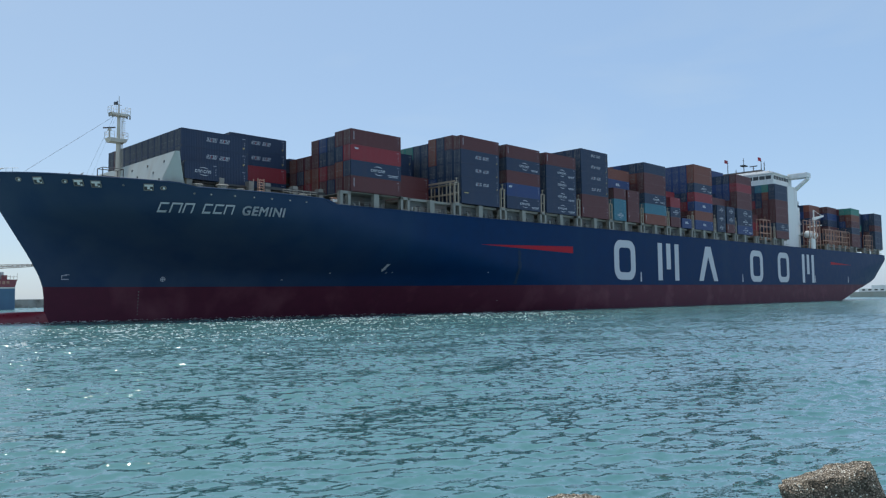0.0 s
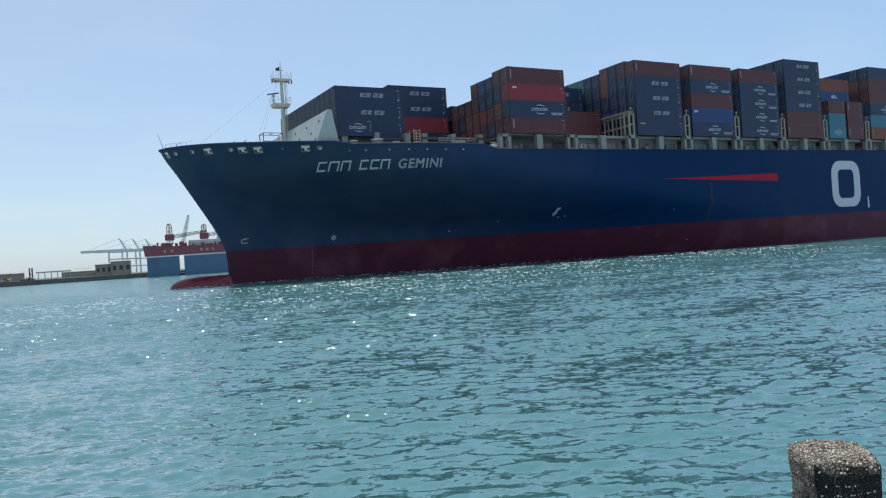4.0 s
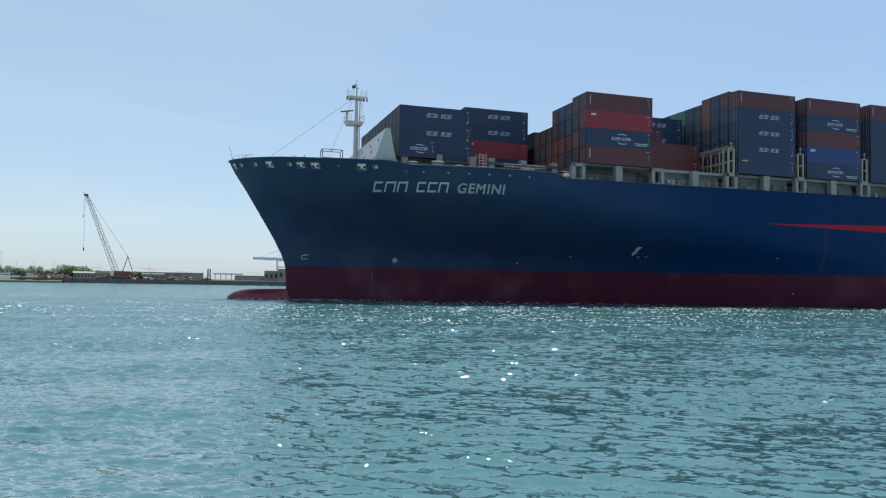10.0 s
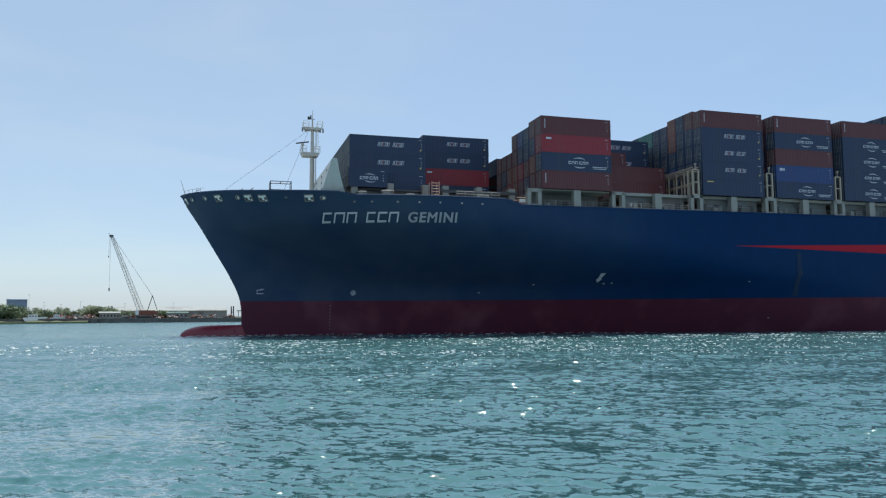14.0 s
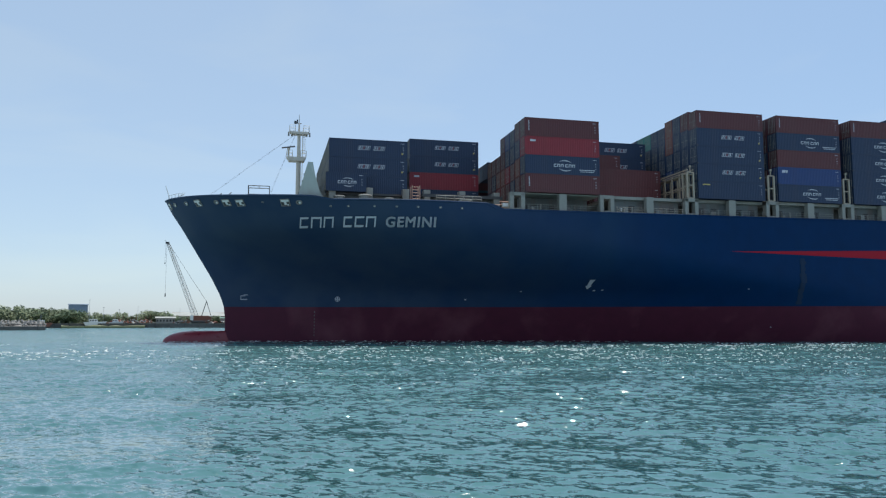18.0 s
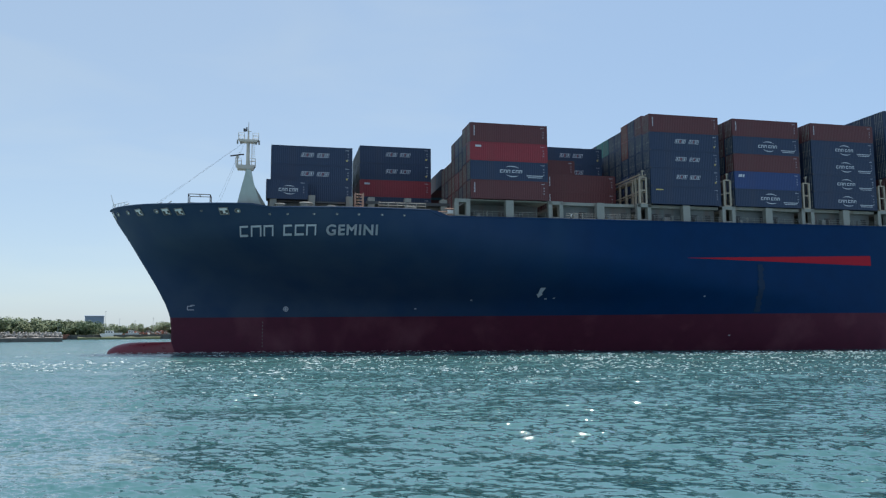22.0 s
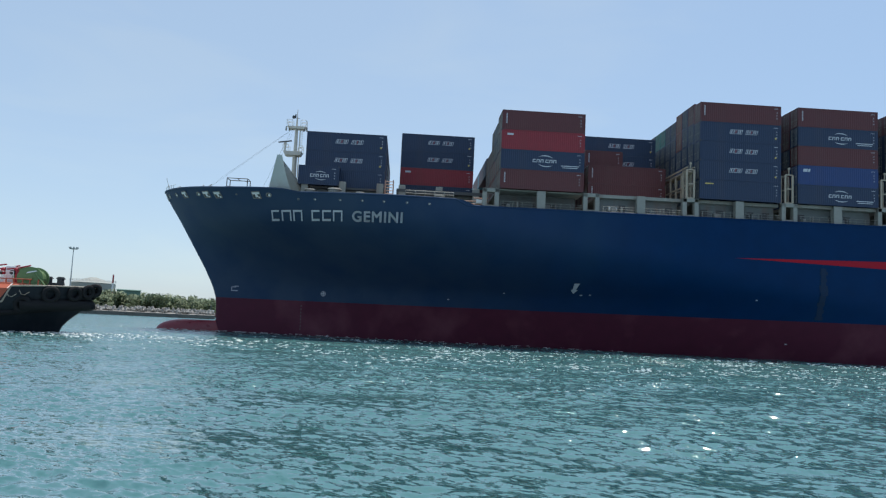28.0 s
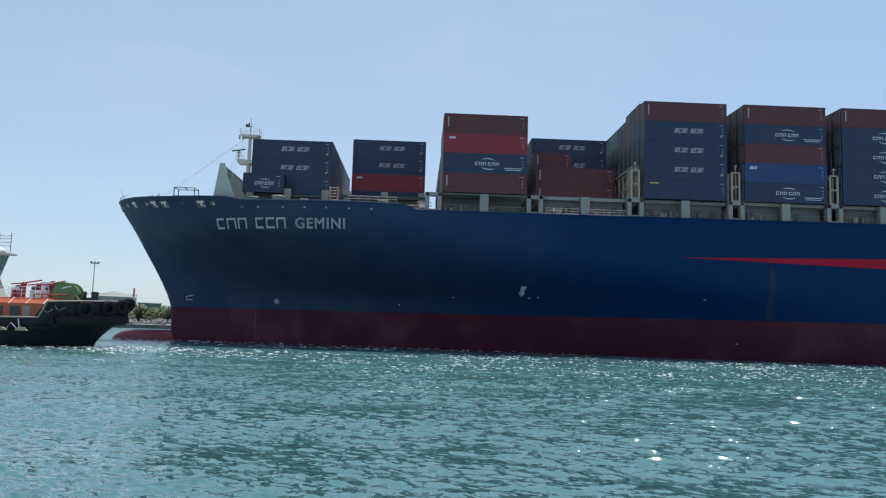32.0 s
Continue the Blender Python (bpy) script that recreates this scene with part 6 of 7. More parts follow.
for k in range(4):
    bm = B()
    rod(bm, (0, 0, 4.65 * k), (0, 0, 4.65 * k + 4.65), 0.55 - 0.03 * k, 10, 0.52 - 0.03 * k)
    part("stack_section", bm, (M_WHITE, M_REDFIT)[k % 2], stack)
mast = thing("light_mast", "tall steel light mast with a ring of floodlights", "light mast", m=facing(-24.35, 440, 2.2))
bm = B()
rod(bm, (0, 0, 0), (0, 0, 30.5), 0.42, 10, 0.2)
part("pole", bm, M_CRANE, mast)
bm = B()
rod(bm, (0, 0, 30.1), (0, 0, 30.5), 2.1, 16)
part("ring", bm, M_CRANE, mast)
for k in range(8):
    w = 2 * math.pi * k / 8
    bm = B()
    box(bm, 2.0 * math.cos(w) - 0.4, 2.0 * math.sin(w) - 0.4, 30.5, 2.0 * math.cos(w) + 0.4, 2.0 * math.sin(w) + 0.4, 31.2, 0.08)
    part("floodlight", bm, M_CRANE, mast)

# a white vessel beyond the stern
boat = thing("white_vessel", "low white passenger vessel far beyond the stern", "boat", m=facing(77.2, 640, -0.3))
bm = B()
prism(bm, [(-26, 0, 0.2), (24, 0, 0.2), (30, 0, 5.0), (-28, 0, 3.8)], (0, 9, 0))
part("hull", bm, M_TANK, boat, "pale grey hull")
bm = B()
box(bm, -20, 1, 4, 18, 8, 6.8, 0.3)
box(bm, -12, 1.5, 6.8, 10, 7.5, 9.2, 0.3)
cabin = part("cabin", bm, M_WHITE, boat)
for k in range(9):
    bm = B()
    box(bm, -18 + 4 * k, 0.93, 5.0, -16 + 4 * k, 1.02, 6.0)
    part("window", bm, M_GLASS, cabin)
bm = B()
rod(bm, (-2, 4.5, 9), (-2, 4.5, 14), 0.2, 6)
part("mast", bm, M_WHITE, boat)

# ---------------------------------------------------------------- the tug (its own frame: x ahead from the bow fender, z up from the waterline)
def tug_stem(z):
    return interp(z, (-1.5, 0, 1, 2, 2.9, 4, 6.2), (-4.5, -4.2, -3.8, -2.95, -1.9, -0.9, -0.5))


def tug_half(x, z):
    d = tug_stem(z) - x
    if d <= 0:
        return 0.0
    flare = interp(z, (-1.5, 0, 3, 6), (11, 10, 8, 7))
    b = 5.2 * (1 - (1 - min(1, d / flare)) ** 2.3)
    return b * interp(z, (-1.5, 1.5, 4), (0.86, 0.96, 1.0))


def tug_top(x):
    return interp(x, (-30, -8.2, -7.35, -5, -0.5), (3.5, 3.75, 5.75, 5.92, 6.15))


tug = thing("harbour_tug", "black harbour tug with orange deckhouse, tyre fenders and pale wheelhouse", "tug")
tug.scale = (1, 1, 0.87)
bm = B()
TUGX = [-0.5, -0.7, -1.0, -1.5, -2.2, -3, -4, -5, -6.2, -7.35, -8.2, -10, -12, -15, -20, -25, -29, -30]
for sign in (-1, 1):
    grid = []
    for x0 in TUGX:
        col = []
        for k in range(11):
            z = -1.5 + (tug_top(x0) + 1.5) * k / 10
            st = tug_stem(z)
            x = st + (x0 + 0.5) * (-30 - st) / -29.5
            col.append(bm.verts.new((x, sign * tug_half(x, z), z)))
        grid.append(col)
    for a, b in zip(grid, grid[1:]):
        for k in range(10):
            bm.faces.new((a[k], b[k], b[k + 1], a[k + 1]))
bmesh.ops.remove_doubles(bm, verts=bm.verts, dist=0.01)
bmesh.ops.holes_fill(bm, edges=[e for e in bm.edges if e.is_boundary and e.verts[0].co.x < -29 and e.verts[1].co.x < -29], sides=60)
bmesh.ops.recalc_face_normals(bm, faces=bm.faces)
part("hull", bm, M_TUGHULL, tug, "black tug hull", smooth=True)
bm = B()
rows = []
for x in TUGX[1:]:
    z = tug_top(x) - 0.75
    b = max(0.1, tug_half(x, z) - 0.1)
    rows.append((bm.verts.new((x, -b, z)), bm.verts.new((x, b, z))))
for a, b in zip(rows, rows[1:]):
    bm.faces.new((a[0], b[0], b[1], a[1]))
bmesh.ops.recalc_face_normals(bm, faces=bm.faces)
part("deck", bm, M_DARKSTEEL, tug)
bm = B()
for sign in (-1, 1):
    for xa, xb in zip(TUGX, TUGX[1:]):
        za, zb = tug_top(xa), tug_top(xb)
        rod(bm, (xa, sign * tug_half(xa, za), za), (xb, sign * tug_half(xb, zb), zb), 0.1, 6)
part("bulwark_cap", bm, M_YELLOW, tug, "worn pale bulwark capping")
bm = B()
for sign in (-1, 1):
    for xa, xb in zip(TUGX, TUGX[1:]):
        za, zb = interp(xa, (-30, -8, -0.5), (2.2, 2.4, 3.6)), interp(xb, (-30, -8, -0.5), (2.2, 2.4, 3.6))
        rod(bm, (xa, sign * (tug_half(xa, za) + 0.08), za), (xb, sign * (tug_half(xb, zb) + 0.08), zb), 0.34, 8)
part("rubbing_strake", bm, M_BLACK, tug, "thick black rubber strake")


def tyre(x, y, z, r, turn, tilt=90.0):
    bm = B()
    n, m = 18, 8
    rr = r * 0.29
    for i in range(n):
        a = 2 * math.pi * i / n
        for j in range(m):
            b = 2 * math.pi * j / m
            q = r - rr + rr * math.cos(b)
            bm.verts.new((q * math.cos(a), q * math.sin(a), rr * 0.9 * math.sin(b)))
    bm.verts.ensure_lookup_table()
    for i in range(n):
        for j in range(m):
            bm.faces.new([bm.verts[k] for k in (i * m + j, ((i + 1) % n) * m + j, ((i + 1) % n) * m + (j + 1) % m, i * m + (j + 1) % m)])
    bmesh.ops.recalc_face_normals(bm, faces=bm.faces)
    bm.transform(Matrix.Translation((x, y, z)) @ Matrix.Diagonal((1, 1, 1.15, 1)) @ pose(0, 0, 0, tilt, 0, turn))
    return part("tyre_fender", bm, M_BLACK, tug, "old black tyre hung as a fender", smooth=True)


def sweep(bm, pts, r, seg=10):
    """One round bar along a line of points."""
    pts = [Vector(p) for p in pts]
    rings = []
    for i, p in enumerate(pts):
        d = (pts[min(i + 1, len(pts) - 1)] - pts[max(i - 1, 0)]).normalized()
        q = d.to_track_quat("Z", "Y").to_matrix()
        rings.append([bm.verts.new(p + q @ Vector((r * math.cos(2 * math.pi * j / seg), r * math.sin(2 * math.pi * j / seg), 0))) for j in range(seg)])
    for a, b in zip(rings, rings[1:]):
        best = min(range(seg), key=lambda s: (a[0].co - b[s].co).length)
        for j in range(seg):
            bm.faces.new((a[j], a[(j + 1) % seg], b[(best + j + 1) % seg], b[(best + j) % seg]))
    bm.faces.new(rings[0])
    bm.faces.new(rings[-1])
    bmesh.ops.recalc_face_normals(bm, faces=bm.faces)
    return bm


for x, z, r in ((-3.75, 4.9, 0.98), (-1.95, 5.15, 0.88), (-1.0, 5.5, 0.84), (-0.55, 5.75, 0.8)):
    for sign in (-1, 1):
        y = sign * (tug_half(x, z) + 0.34)
        a = math.degrees(math.atan2(tug_half(x - 0.3, z) - tug_half(x + 0.3, z), 0.6))
        tyre(x + 0.1, y, z, r, -sign * a, 90 - 8 * sign)
for x, z in ((-6.1, 3.5), (-16, 2.6), (-21, 2.6)):
    tyre(x, -(tug_half(x, z) + 0.35), z, 1.0, 0)
for x, z in ((-3.9, 4.0), (-6.0, 4.6), (-7.2, 4.3)):
    bm = B()
    y = -(tug_half(x, z) + 0.25)
    sweep(bm, [(x - 0.5, y, z + 0.7), (x - 0.2, y - 0.12, z + 0.2), (x + 0.15, y - 0.12, z + 0.1), (x + 0.6, y, z + 0.5)], 0.04, 6)
    part("fender_rope", bm, M_YELLOW, tug)
bm = B()
side = [(x, tug_half(x, 3.75) + 0.1, 3.75 - 0.04 * (1.3 + x) ** 2 * 0.5) for x in (-1.35, -1.6, -2.1, -2.8, -3.8, -5.0, -6.4)]
sweep(bm, [(x, -y, z) for x, y, z in side[::-1]] + [(-1.2, 0, 3.75)] + side, 0.78, 14)
part("bow_fender", bm, M_BLACK, tug, "thick rubber bow fender", smooth=True)
for k in range(6):
    x = -9.6 - 2.2 * k
    y = -(tug_half(x, 2.4) + 0.8)
    bm = B()
    prism(bm, [(x - 0.7, y, 2.05), (x + 0.7, y, 2.05), (x + 0.25, y, 2.45), (x - 0.35, y, 2.5)], (0, 0.3, 0))
    part("fender_pad", bm, M_SAND, tug, "beige fender pad")
    for pts in (((x - 0.2, y, 2.4), (x - 0.5, y + 0.2, 3.5)), ((x - 1.6, y, 2.2), (x - 1.15, y + 0.1, 3.0), (x - 0.5, y, 2.3))):
        bm = B()
        sweep(bm, pts, 0.05, 6)
        part("fender_rope", bm, M_LETTER, tug)
# deckhouse with a sloping orange roof edge
bm = B()
for sign in (-1, 1):
    y0, y1 = sign * 3.5, sign * 2.3
    prism(bm, [(-24, y0, 2.8), (-24, y0, 5.5), (-24, y1, 6.25), (-24, y1, 2.8)], (15.9, 0, 0))
    prism(bm, [(-8.1, y0, 2.8), (-8.1, y0, 5.5), (-8.1, y1, 6.25), (-8.1, y1, 2.8)], (0.75, -sign * 0.25, 0))
box(bm, -24, -2.31, 2.8, -7.35, 2.31, 6.25)
house_t = part("deckhouse", bm, M_ORANGE, tug, "orange painted deckhouse")
for x0, x1, m in ((-10.75, -9.95, M_STEEL), (-12.2, -11.1, M_DARKSTEEL), (-14.6, -13.0, M_DARKSTEEL), (-17.5, -16.2, M_DARKSTEEL)):
    bm = B()
    box(bm, x0, -3.57, 3.3, x1, -3.47, 5.15, 0.03)
    part("door" if m is M_STEEL else "opening", bm, m, house_t)
for x in (-19.2, -21.2):
    bm = B()
    rod(bm, (x, -3.56, 4.6), (x, -3.46, 4.6), 0.28, 12)
    part("porthole", bm, M_GLASS, house_t)
for k in range(7):
    bm = B()
    x = -8.6 - 1.9 * k
    sweep(bm, [(x, -3.52, 5.45), (x, -2.28, 6.28)], 0.05, 5)
    part("roof_seam", bm, M_WHITE, house_t)
for k in range(6):
    x = -8.7 - 1.5 * k
    bm = B()
    rod(bm, (x, -2.3, 6.25), (x, -2.3, 7.65), 0.034, 6)
    part("rail_post", bm, M_WHITE, tug)
for z in (6.75, 7.2, 7.65):
    bm = B()
    rod(bm, (-8.7, -2.3, z), (-17.0, -2.3, z), 0.028, 6)
    part("rail_bar", bm, M_WHITE, tug)
# two winch drums of green rope, one behind the other
for x, y0, y1 in ((-7.05, -1.9, -0.4), (-8.6, 0.2, 1.7)):
    bm = B()
    rod(bm, (x, y0, 6.95), (x, y1, 6.95), 1.15, 24)
    for k in range(9):
        y = y0 + 0.1 + (y1 - y0 - 0.2) * k / 8
        rod(bm, (x, y - 0.06, 6.95), (x, y + 0.06, 6.95), 1.21, 24)
    drum = part("winch_drum", bm, M_GREEN, tug, "green rope wound on the bow winch drum")
    for y in (y0, y1):
        bm = B()
        rod(bm, (x, y - 0.06, 6.95), (x, y + 0.06, 6.95), 1.45, 28)
        rod(bm, (x, y - 0.14, 6.95), (x, y + 0.14, 6.95), 0.35, 12)
        part("drum_flange", bm, M_GREEN, drum)
    # narrow white sliver on the near flange
    bm = B()
    prism(bm, [(x - 0.45, y0 - 0.12, 7.5), (x + 0.75, y0 - 0.12, 7.85), (x + 0.7, y0 - 0.12, 7.95), (x - 0.2, y0 - 0.12, 7.75)], (0, 0.04, 0))
    part("white_patch", bm, M_WHITE, drum)
bm = B()
box(bm, -10.4, -2.3, 4.6, -5.6, 2.3, 5.5, 0.08)
part("winch_bed", bm, M_ORANGE, tug, "orange steel winch bed")
for x in (-10.2, -9.4, -8.6, -7.6, -6.8, -5.9):
    bm = B()
    rod(bm, (x, -2.35, 5.4), (x, -2.35, 6.75), 0.075, 6)
    part("winch_guard_post", bm, M_ORANGE, tug)
for z in (6.1, 6.75):
    bm = B()
    rod(bm, (-10.3, -2.35, z), (-6.6, -2.35, z), 0.065, 6)
    part("winch_guard_bar", bm, M_ORANGE, tug)
bm = B()
sweep(bm, [(-6.5, -2.0, 7.6), (-5.2, -2.1, 6.0)], 0.1, 6)
part("brake_arm", bm, M_GREEN, tug)
bm = B()
for x in (-5.85, -4.5):
    box(bm, x - 0.3, -0.3, 5.0, x + 0.3, 0.3, 7.35, 0.06)
    box(bm, x - 0.38, -0.38, 7.05, x + 0.38, 0.38, 7.2, 0.04)
box(bm, -6.3, -0.22, 6.2, -4.1, 0.22, 6.55, 0.05)
part("towing_bitt", bm, M_DARKSTEEL, tug, "black H-shaped towing bitt")
for x, y, s in ((-11.9, -1.4, 1.0), (-11.2, 0.6, 0.9), (-9.0, -0.9, 0.75)):
    bm = B()
    rod(bm, (x, y, 6.2), (x, y, 7.9), 0.2, 8)
    base = part("fire_monitor", bm, M_REDFIT, tug, "red fire monitor with a long barrel")
    bm = B()
    sweep(bm, [(x - 1.5 * s, y, 8.0), (x - 0.2, y, 8.15), (x + 1.9 * s, y, 8.6)], 0.095, 8)
    part("barrel", bm, M_REDFIT, base)
    bm = B()
    bmesh.ops.create_uvsphere(bm, u_segments=10, v_segments=7, radius=0.34 * s, matrix=Matrix.Translation((x - 0.1, y, 8.0)))
    part("valve_body", bm, M_REDFIT, base, smooth=True)
    bm = B()
    rod(bm, (x - 0.6 * s, y - 0.25, 7.6), (x - 0.6 * s, y + 0.25, 7.6), 0.3, 12)
    part("hand_wheel", bm, M_DARKSTEEL, base)
for x, y, z0, z1, w in ((-10.4, 0.9, 6.25, 8.5, 0.55), (-12.8, -1.2, 6.25, 7.6, 0.5)):
    bm = B()
    box(bm, x - w, y - w, z0, x + w, y + w, z1, 0.12)
    part("gear_locker", bm, M_WHITE, tug, "white painted gear locker")
bm = B()
bmesh.ops.create_uvsphere(bm, u_segments=12, v_segments=8, radius=0.5, matrix=Matrix.Translation((-9.9, 2.4, 8.1)))
rod(bm, (-9.9, 2.4, 6.2), (-9.9, 2.4, 7.8), 0.3, 8)
part("vent_cowl", bm, M_WHITE, tug, smooth=True)
for x in (-10.0, -10.7, -12.0, -12.7):
    bm = B()
    rod(bm, (x, -1.9, 6.25), (x, -1.9, 7.2), 0.27, 10)
    part("deck_drum", bm, M_WHITE if x > -11 else M_REDFIT, tug)
bm = B()
prism(bm, [(-15.6, -2.1, 6.25), (-28.8, -2.1, 6.25), (-28.8, -2.1, 9.0), (-16.7, -2.1, 9.0)], (0, 4.2, 0))
part("wheelhouse_base", bm, M_TUGWALL, tug, "pale grey-green tapering superstructure")
bm = B()
pts0 = [(-16.6, -2.0), (-16.6, 2.0), (-18.4, 2.8), (-22.6, 2.8), (-22.6, -2.8), (-18.4, -2.8)]
pts1 = [(-15.9, -2.3), (-15.9, 2.3), (-17.9, 3.2), (-22.9, 3.2), (-22.9, -3.2), (-17.9, -3.2)]
v0 = [bm.verts.new((x, y, 9.0)) for x, y in pts0]
v1 = [bm.verts.new((x, y, 12.1)) for x, y in pts1]
for k in range(6):
    bm.faces.new((v0[k], v0[(k + 1) % 6], v1[(k + 1) % 6], v1[k]))
bm.faces.new(v1)
bm.faces.new(v0)
bmesh.ops.recalc_face_normals(bm, faces=bm.faces)
wheelhouse = part("wheelhouse", bm, M_TUGWALL, tug, "pale grey-green wheelhouse with outward-leaning windows")
for k in range(6):
    a0, a1 = Vector((*pts0[k], 9.0)), Vector((*pts0[(k + 1) % 6], 9.0))
    b0, b1 = Vector((*pts1[k], 12.1)), Vector((*pts1[(k + 1) % 6], 12.1))
    n = 3 if k in (2, 4) else 2
    nrm = (a1 - a0).cross(b0 - a0).normalized()
    if nrm.dot(Vector((a0.x + 20.0, a0.y, 0))) < 0:
        nrm = -nrm
    for j in range(n):
        f0, f1 = (j + 0.08) / n, (j + 0.92) / n
        q = [a0.lerp(a1, f0).lerp(b0.lerp(b1, f0), 0.3), a0.lerp(a1, f1).lerp(b0.lerp(b1, f1), 0.3), a0.lerp(a1, f1).lerp(b0.lerp(b1, f1), 0.93), a0.lerp(a1, f0).lerp(b0.lerp(b1, f0), 0.93)]
        bm = B()
        prism(bm, [p + nrm * 0.02 for p in q], nrm * 0.03)
        part("window", bm, M_TUGGLASS, wheelhouse)
bm = B()
box(bm, -23.3, -3.5, 12.1, -15.6, 3.5, 12.45, 0.1)
part("wheelhouse_roof", bm, M_WHITE, tug)
bm = B()
bmesh.ops.create_uvsphere(bm, u_segments=16, v_segments=8, radius=2.3, matrix=Matrix.Translation((-17.8, 0.4, 12.4)) @ Matrix.Diagonal((1, 1, 0.4, 1)))
part("roof_dome", bm, M_WHITE, tug, smooth=True)
for x in (-16.1, -17.5, -18.9):
    for y in (-2.7, 2.7):
        bm = B()
        rod(bm, (x, y, 12.4), (x, y, 15.2), 0.05, 6)
        part("roof_post", bm, M_STEEL, tug)
for y in (-2.7, 2.7):
    for z in (13.4, 13.9, 14.4, 14.8):
        bm = B()
        rod(bm, (-16.1, y, z), (-18.9, y, z), 0.045, 6)
        part("roof_bar", bm, M_STEEL, tug)
bm = B()
rod(bm, (-18.0, 0, 12.1), (-18.0, 0, 17), 0.14, 6, 0.08)
box(bm, -18.2, -1.2, 14.6, -17.8, 1.2, 14.8)
part("roof_mast", bm, M_STEEL, tug)
for y in (-1.95, -1.35):
    bm = B()
    rod(bm, (-14.7, y, 6.3), (-15.9, y, 9.2), 0.06, 6)
    part("stair_stringer", bm, M_WHITE, tug)
for k in range(7):
    bm = B()
    box(bm, -14.95 - 0.17 * k, -1.95, 6.6 + 0.4 * k, -14.7 - 0.17 * k, -1.35, 6.64 + 0.4 * k)
    part("stair_tread", bm, M_WHITE, tug)

# ---------------------------------------------------------------- foreground: armour blocks and the rocky bank under the camera


def armour_cube(name, w, d, h, seed, label, rim=0.08, side=None):
    bm = B()
    box(bm, -w / 2, -d / 2, -h, w / 2, d / 2, 0, 0.12)
    bmesh.ops.subdivide_edges(bm, edges=[e for e in bm.edges if e.calc_length() > 0.25], cuts=13, use_grid_fill=True)
    bmesh.ops.triangulate(bm, faces=bm.faces)
    for v in bm.verts:
        n = noise.noise_vector(v.co * 2.2 + Vector((seed, 0, 0))) * 0.06 + noise.noise_vector(v.co * 9 + Vector((0, seed, 0))) * 0.035 + noise.noise_vector(v.co * 27) * 0.012
        v.co += n
    bm.normal_update()
    for f in bm.faces:
        f.smooth = True
        c = f.calc_center_median()
        # faces take the lit, brown or shaded colour by height and facing
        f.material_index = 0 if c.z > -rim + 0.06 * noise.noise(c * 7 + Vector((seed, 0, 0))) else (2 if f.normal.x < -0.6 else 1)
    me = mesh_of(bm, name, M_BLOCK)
    me.materials.append(side or M_BLOCKSHADE)
    me.materials.append(M_BLOCKBROWN)
    ob = tagged(new(name, me), label, "block", "armour blocks in the foreground")
    # pebbles that the sea has washed out of the top and the upper faces
    r = random.Random(seed)
    bm = B()
    bmesh.ops.create_icosphere(bm, subdivisions=1, radius=1)
    ball = [v.co.copy() for v in bm.verts]
    tris = [[v.index for v in f.verts] for f in bm.faces]
    bm.free()
    spots = [(f.center.copy(), f.normal.copy(), f.area) for f in me.polygons if f.center.z > -0.75]
    verts, faces = [], []
    for c, nrm, area in r.choices(spots, weights=[a * (2.0 if c.z > -0.16 else 1.0) for c, _, a in spots], k=520):
        size = r.uniform(0.005, 0.015)
        m = Matrix.LocRotScale(c - nrm * size * r.uniform(0.1, 0.7), Euler((r.uniform(0, 3), r.uniform(0, 3), r.uniform(0, 3))), (size, size * r.uniform(0.5, 0.9), size * r.uniform(0.6, 1.3)))
        b = len(verts)
        verts += [m @ v for v in ball]
        faces += [[b + i for i in t] for t in tris]
    pm = bpy.data.meshes.new("gravel")
    pm.from_pydata(verts, [], faces)
    pm.materials.append(M_PEBBLE)
    pebbles = new("gravel", pm)
    pebbles.parent = ob
    tagged(pebbles, "pale rounded pebbles washed out of the concrete", kind="stuff")
    return ob


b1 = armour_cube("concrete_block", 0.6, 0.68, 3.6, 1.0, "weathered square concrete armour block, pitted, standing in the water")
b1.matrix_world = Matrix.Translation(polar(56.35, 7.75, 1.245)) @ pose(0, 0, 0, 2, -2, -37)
b2 = armour_cube("concrete_block", 0.92, 0.85, 3.8, 5.0, "tilted rough concrete armour block with barnacle texture", 0.05, M_BLOCKBROWN)
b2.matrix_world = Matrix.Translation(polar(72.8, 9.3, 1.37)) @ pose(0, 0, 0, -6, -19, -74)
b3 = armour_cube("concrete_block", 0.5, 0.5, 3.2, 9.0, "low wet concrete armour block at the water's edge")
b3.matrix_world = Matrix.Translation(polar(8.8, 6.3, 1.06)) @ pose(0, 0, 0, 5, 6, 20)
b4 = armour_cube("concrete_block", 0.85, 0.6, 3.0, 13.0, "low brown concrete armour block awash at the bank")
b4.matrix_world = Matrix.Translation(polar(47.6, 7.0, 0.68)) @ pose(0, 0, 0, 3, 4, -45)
bm = B()
rows = []
RINGS = [0.25, 0.6, 1.0, 1.4, 1.8, 2.2, 2.6, 3.0, 3.4, 3.8, 4.3, 4.8, 5.4, 6.2, 7.2, 8.5, 11, 16, 24, 34, 50, 70]
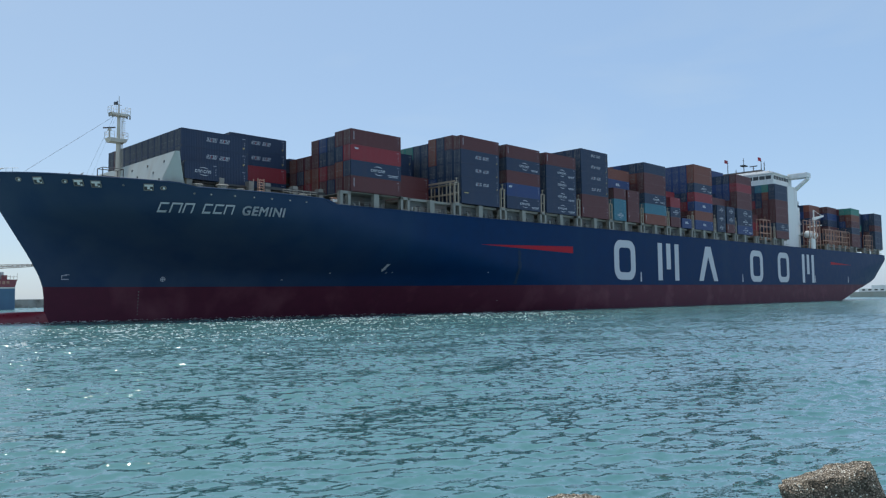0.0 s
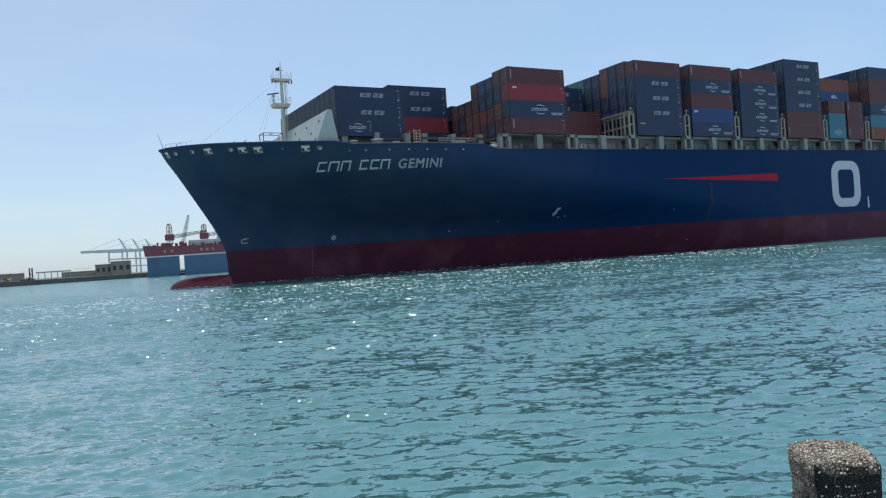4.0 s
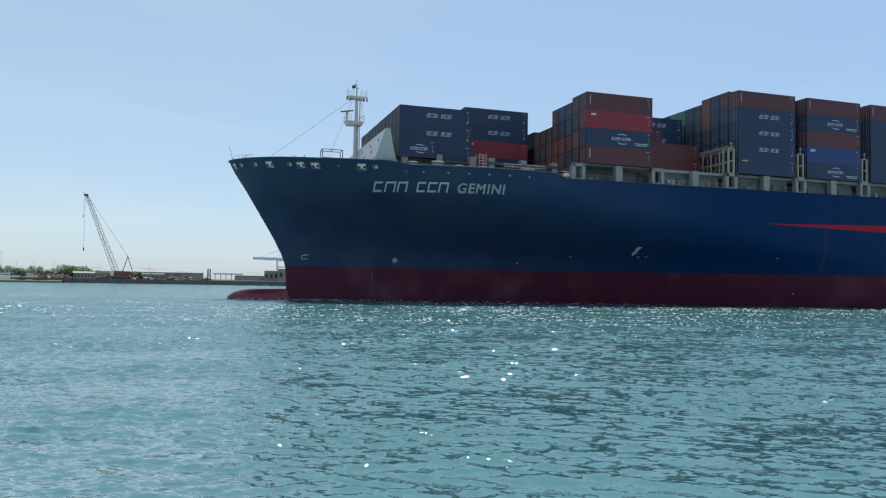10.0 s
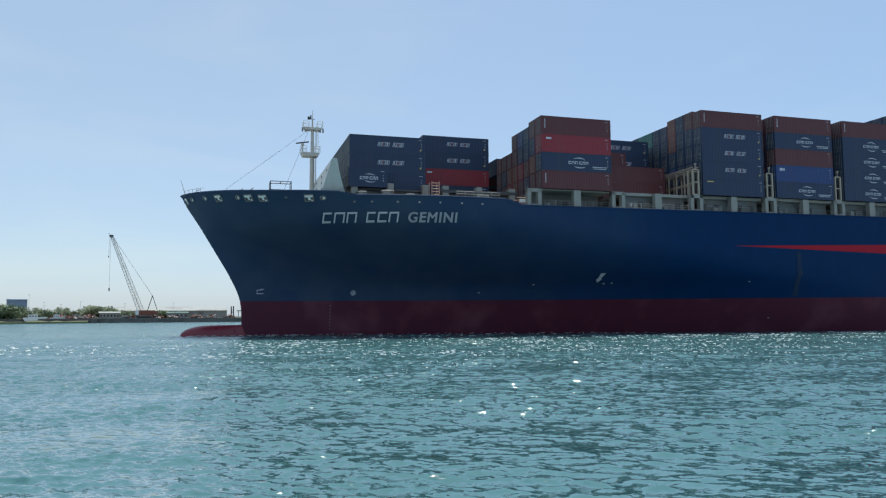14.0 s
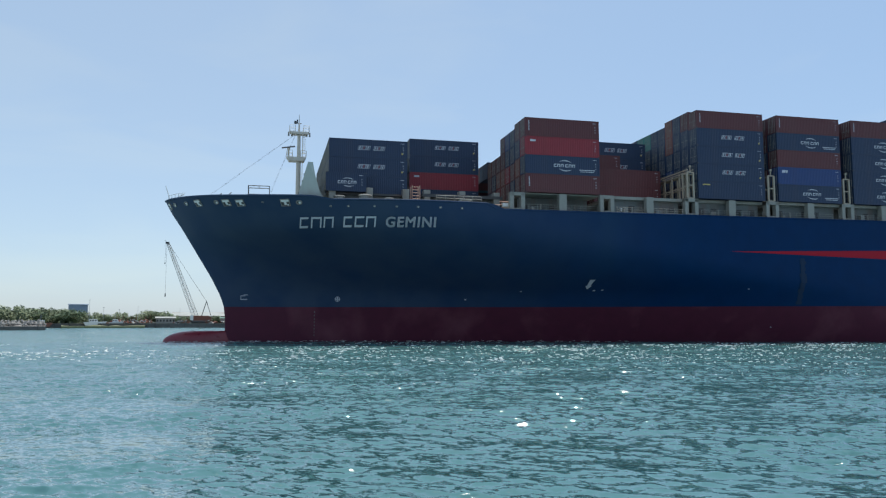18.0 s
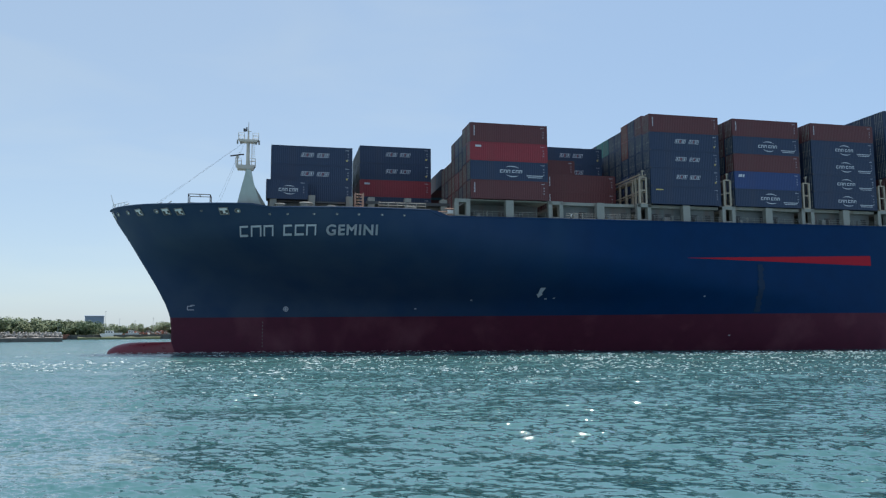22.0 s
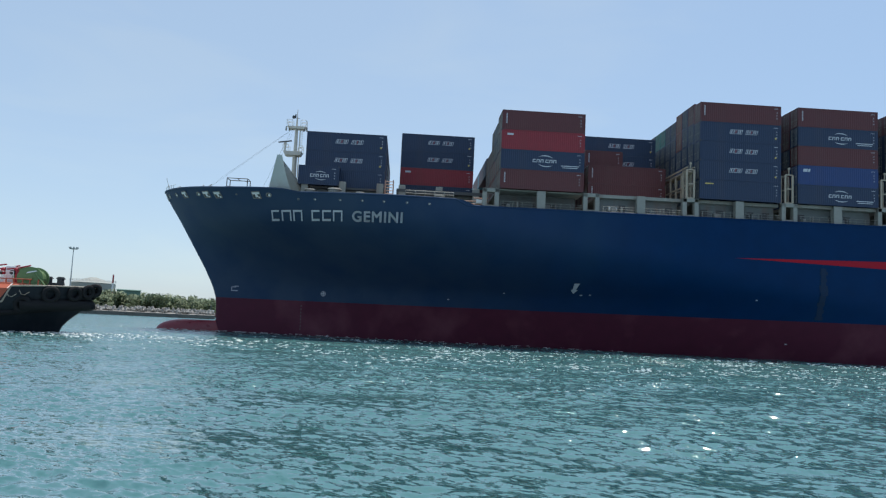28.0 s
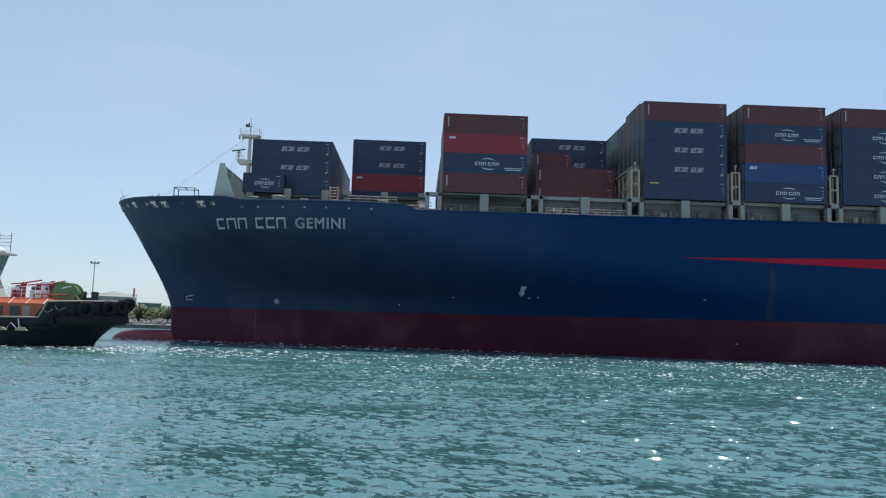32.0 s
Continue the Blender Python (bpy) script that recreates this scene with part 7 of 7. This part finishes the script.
for i in range(144):
    az = -180 + 2.5 * i
    u = min(1.0, max(0.0, (abs(az) - 92) / 35))
    u = u * u * (3 - 2 * u)
    ring = []
    for d in RINGS:
        z = interp(d, (0.25, 1.3, 2.4, 3.6, 5.2, 8, 16, 34, 70), (1.68, 1.66, 1.5, 0.7, -0.6, -1.9, -4.2, -9.2, -9.4)) * (1 - u) + 1.66 * u
        p = polar(az, d, z)
        lump = 0.05 * noise.noise(p * 1.3) + 0.03 * noise.noise(p * 3.7 + Vector((5, 0, 0)))
        ring.append(bm.verts.new(p + Vector((0, 0, lump * min(1.0, d)))))
    rows.append(ring)
for a, b in zip(rows, rows[1:] + rows[:1]):
    for k in range(len(RINGS) - 1):
        bm.faces.new((a[k], b[k], b[k + 1], a[k + 1]))
bm.faces.new([c[0] for c in rows])
bmesh.ops.recalc_face_normals(bm, faces=bm.faces)
tagged(part("bank", bm, M_CONC, smooth=True), "rubble and concrete bank the camera stands on", "bank", kind="structure")


# ---------------------------------------------------------------- foam on the water
def foam_flakes(name, spots, seed, label):
    """Ragged thin flakes scattered about each (x, y, spread x, spread y, count)."""
    r = random.Random(seed)
    verts, faces = [], []
    for cx, cy, sx, sy, count in spots:
        for _ in range(count):
            x, y = cx + r.gauss(0, sx), cy + r.gauss(0, sy)
            w, d = r.uniform(0.08, 0.45), r.uniform(0.03, 0.14)
            n = 7
            b = len(verts)
            z = r.uniform(0.0, 0.2)
            for k in range(n):
                a = 2 * math.pi * k / n
                q = r.uniform(0.5, 1.1)
                verts.append((x + w * q * math.cos(a), y + d * q * math.sin(a), z + 0.03 * math.sin(a * 2)))
            faces.append(tuple(range(b, b + n)))
    me = bpy.data.meshes.new(name)
    me.from_pydata(verts, [], faces)
    me.materials.append(M_FOAM)
    return tagged(new(name, me), label, "foam", kind="stuff")


def glint_crests(name, patches, seed, label):
    """White ridges for sun glints and breaking crests: thin, ragged, leaning shorewards, in loose groups (x0, x1, y0,
    y1, groups).
    """
    r = random.Random(seed)
    verts, faces = [], []
    for x0, x1, y0, y1, groups in patches:
        for _ in range(groups):
            gx, gy = r.uniform(x0, x1), r.uniform(y0, y1)
            big = r.random() ** (3 if gy > 60 else 5)
            for _ in range(1 + int(9 * big)):
                x, y = gx + r.gauss(0, 0.5 + 1.0 * big), gy + r.gauss(0, 0.5 + 1.2 * big)
                w, h = r.uniform(0.04, 0.3) * r.random() + 0.25 * big * r.random(), r.uniform(0.012, 0.035) + 0.04 * big * r.random()
                z = r.uniform(0.0, 0.1)
                w, h = w * min(1.0, gy / 85), h * min(1.0, gy / 85)
                b, n = len(verts), 4
                for k in range(n + 1):
                    u = k / n * 2 - 1
                    verts.append((x + w * u, y - 0.7 * h * r.uniform(0.6, 1.3), z - 0.01))
                    verts.append((x + w * u * 0.9, y, z + h * (1 - u * u) * r.uniform(0.4, 1.2) + 0.004))
                for k in range(n):
                    faces.append((b + 2 * k, b + 2 * k + 2, b + 2 * k + 3, b + 2 * k + 1))
    me = bpy.data.meshes.new(name)
    me.from_pydata(verts, [], faces)
    me.materials.append(M_FOAM)
    return tagged(new(name, me), label, "foam", kind="stuff")


# sun glints put in as white geometry, mixed with breaking crests
glint_crests("glint_crests", [(-4, 120, 92, 103, 190), (-6, 130, 78, 94, 330), (-12, 110, 58, 80, 420), (-5, 80, 40, 60, 190), (-60, -4, 50, 120, 50)], 21, "many tiny white ridges modelled as sun glints and breaking crests on the wind chop")
foam_flakes("propeller_wash", [(-27, 85, 7, 4.2, 110), (-37, 84, 6, 4.0, 190), (-20, 78, 7, 5.0, 60)], 2, "thin white streaks of propeller wash")
bow_foam = foam_flakes("bow_foam", [(-40 + 4 * k, side_y(-40 + 4 * k, 0.0) - 1.2, 1.8, 0.5, 7) for k in range(16)] + [(-50, 20.5, 3, 0.7, 30), (-41, 19, 3, 1.2, 26), (-15, 6, 10, 2.4, 40)], 3, "broken white foam along the ship's waterline at the bow")
aboard.append((bow_foam, Matrix()))
tug_foam = foam_flakes("tug_foam", [(-4, -2.5, 1.2, 0.4, 26), (-10, -5.4, 4, 0.3, 22), (-3, 1.5, 1.2, 0.5, 16)], 7, "white foam under the tug's bow")


# ---------------------------------------------------------------- what moves
def motions():
    for ob, local in aboard:
        walk(ob, [(t, m @ local) for t, m in SHIP_ROWS])
    # the tug creeps ahead across the ship's bow
    tug_rows = [(t, pose(x, 88.0, 0, 0, 0, 1.0)) for t, x in ((0, -44.5), (10, -41.8), (20, -39.0), (26.5, -37.0), (28, -36.4), (30, -35.6), (32, -35.0))]
    walk(tug, tug_rows)
    walk(tug_foam, tug_rows)
    walk(water, [(t, pose(-0.14 * t, -0.2 * t, 0)) for t in (0, 8, 16, 24, 32)])


motions()
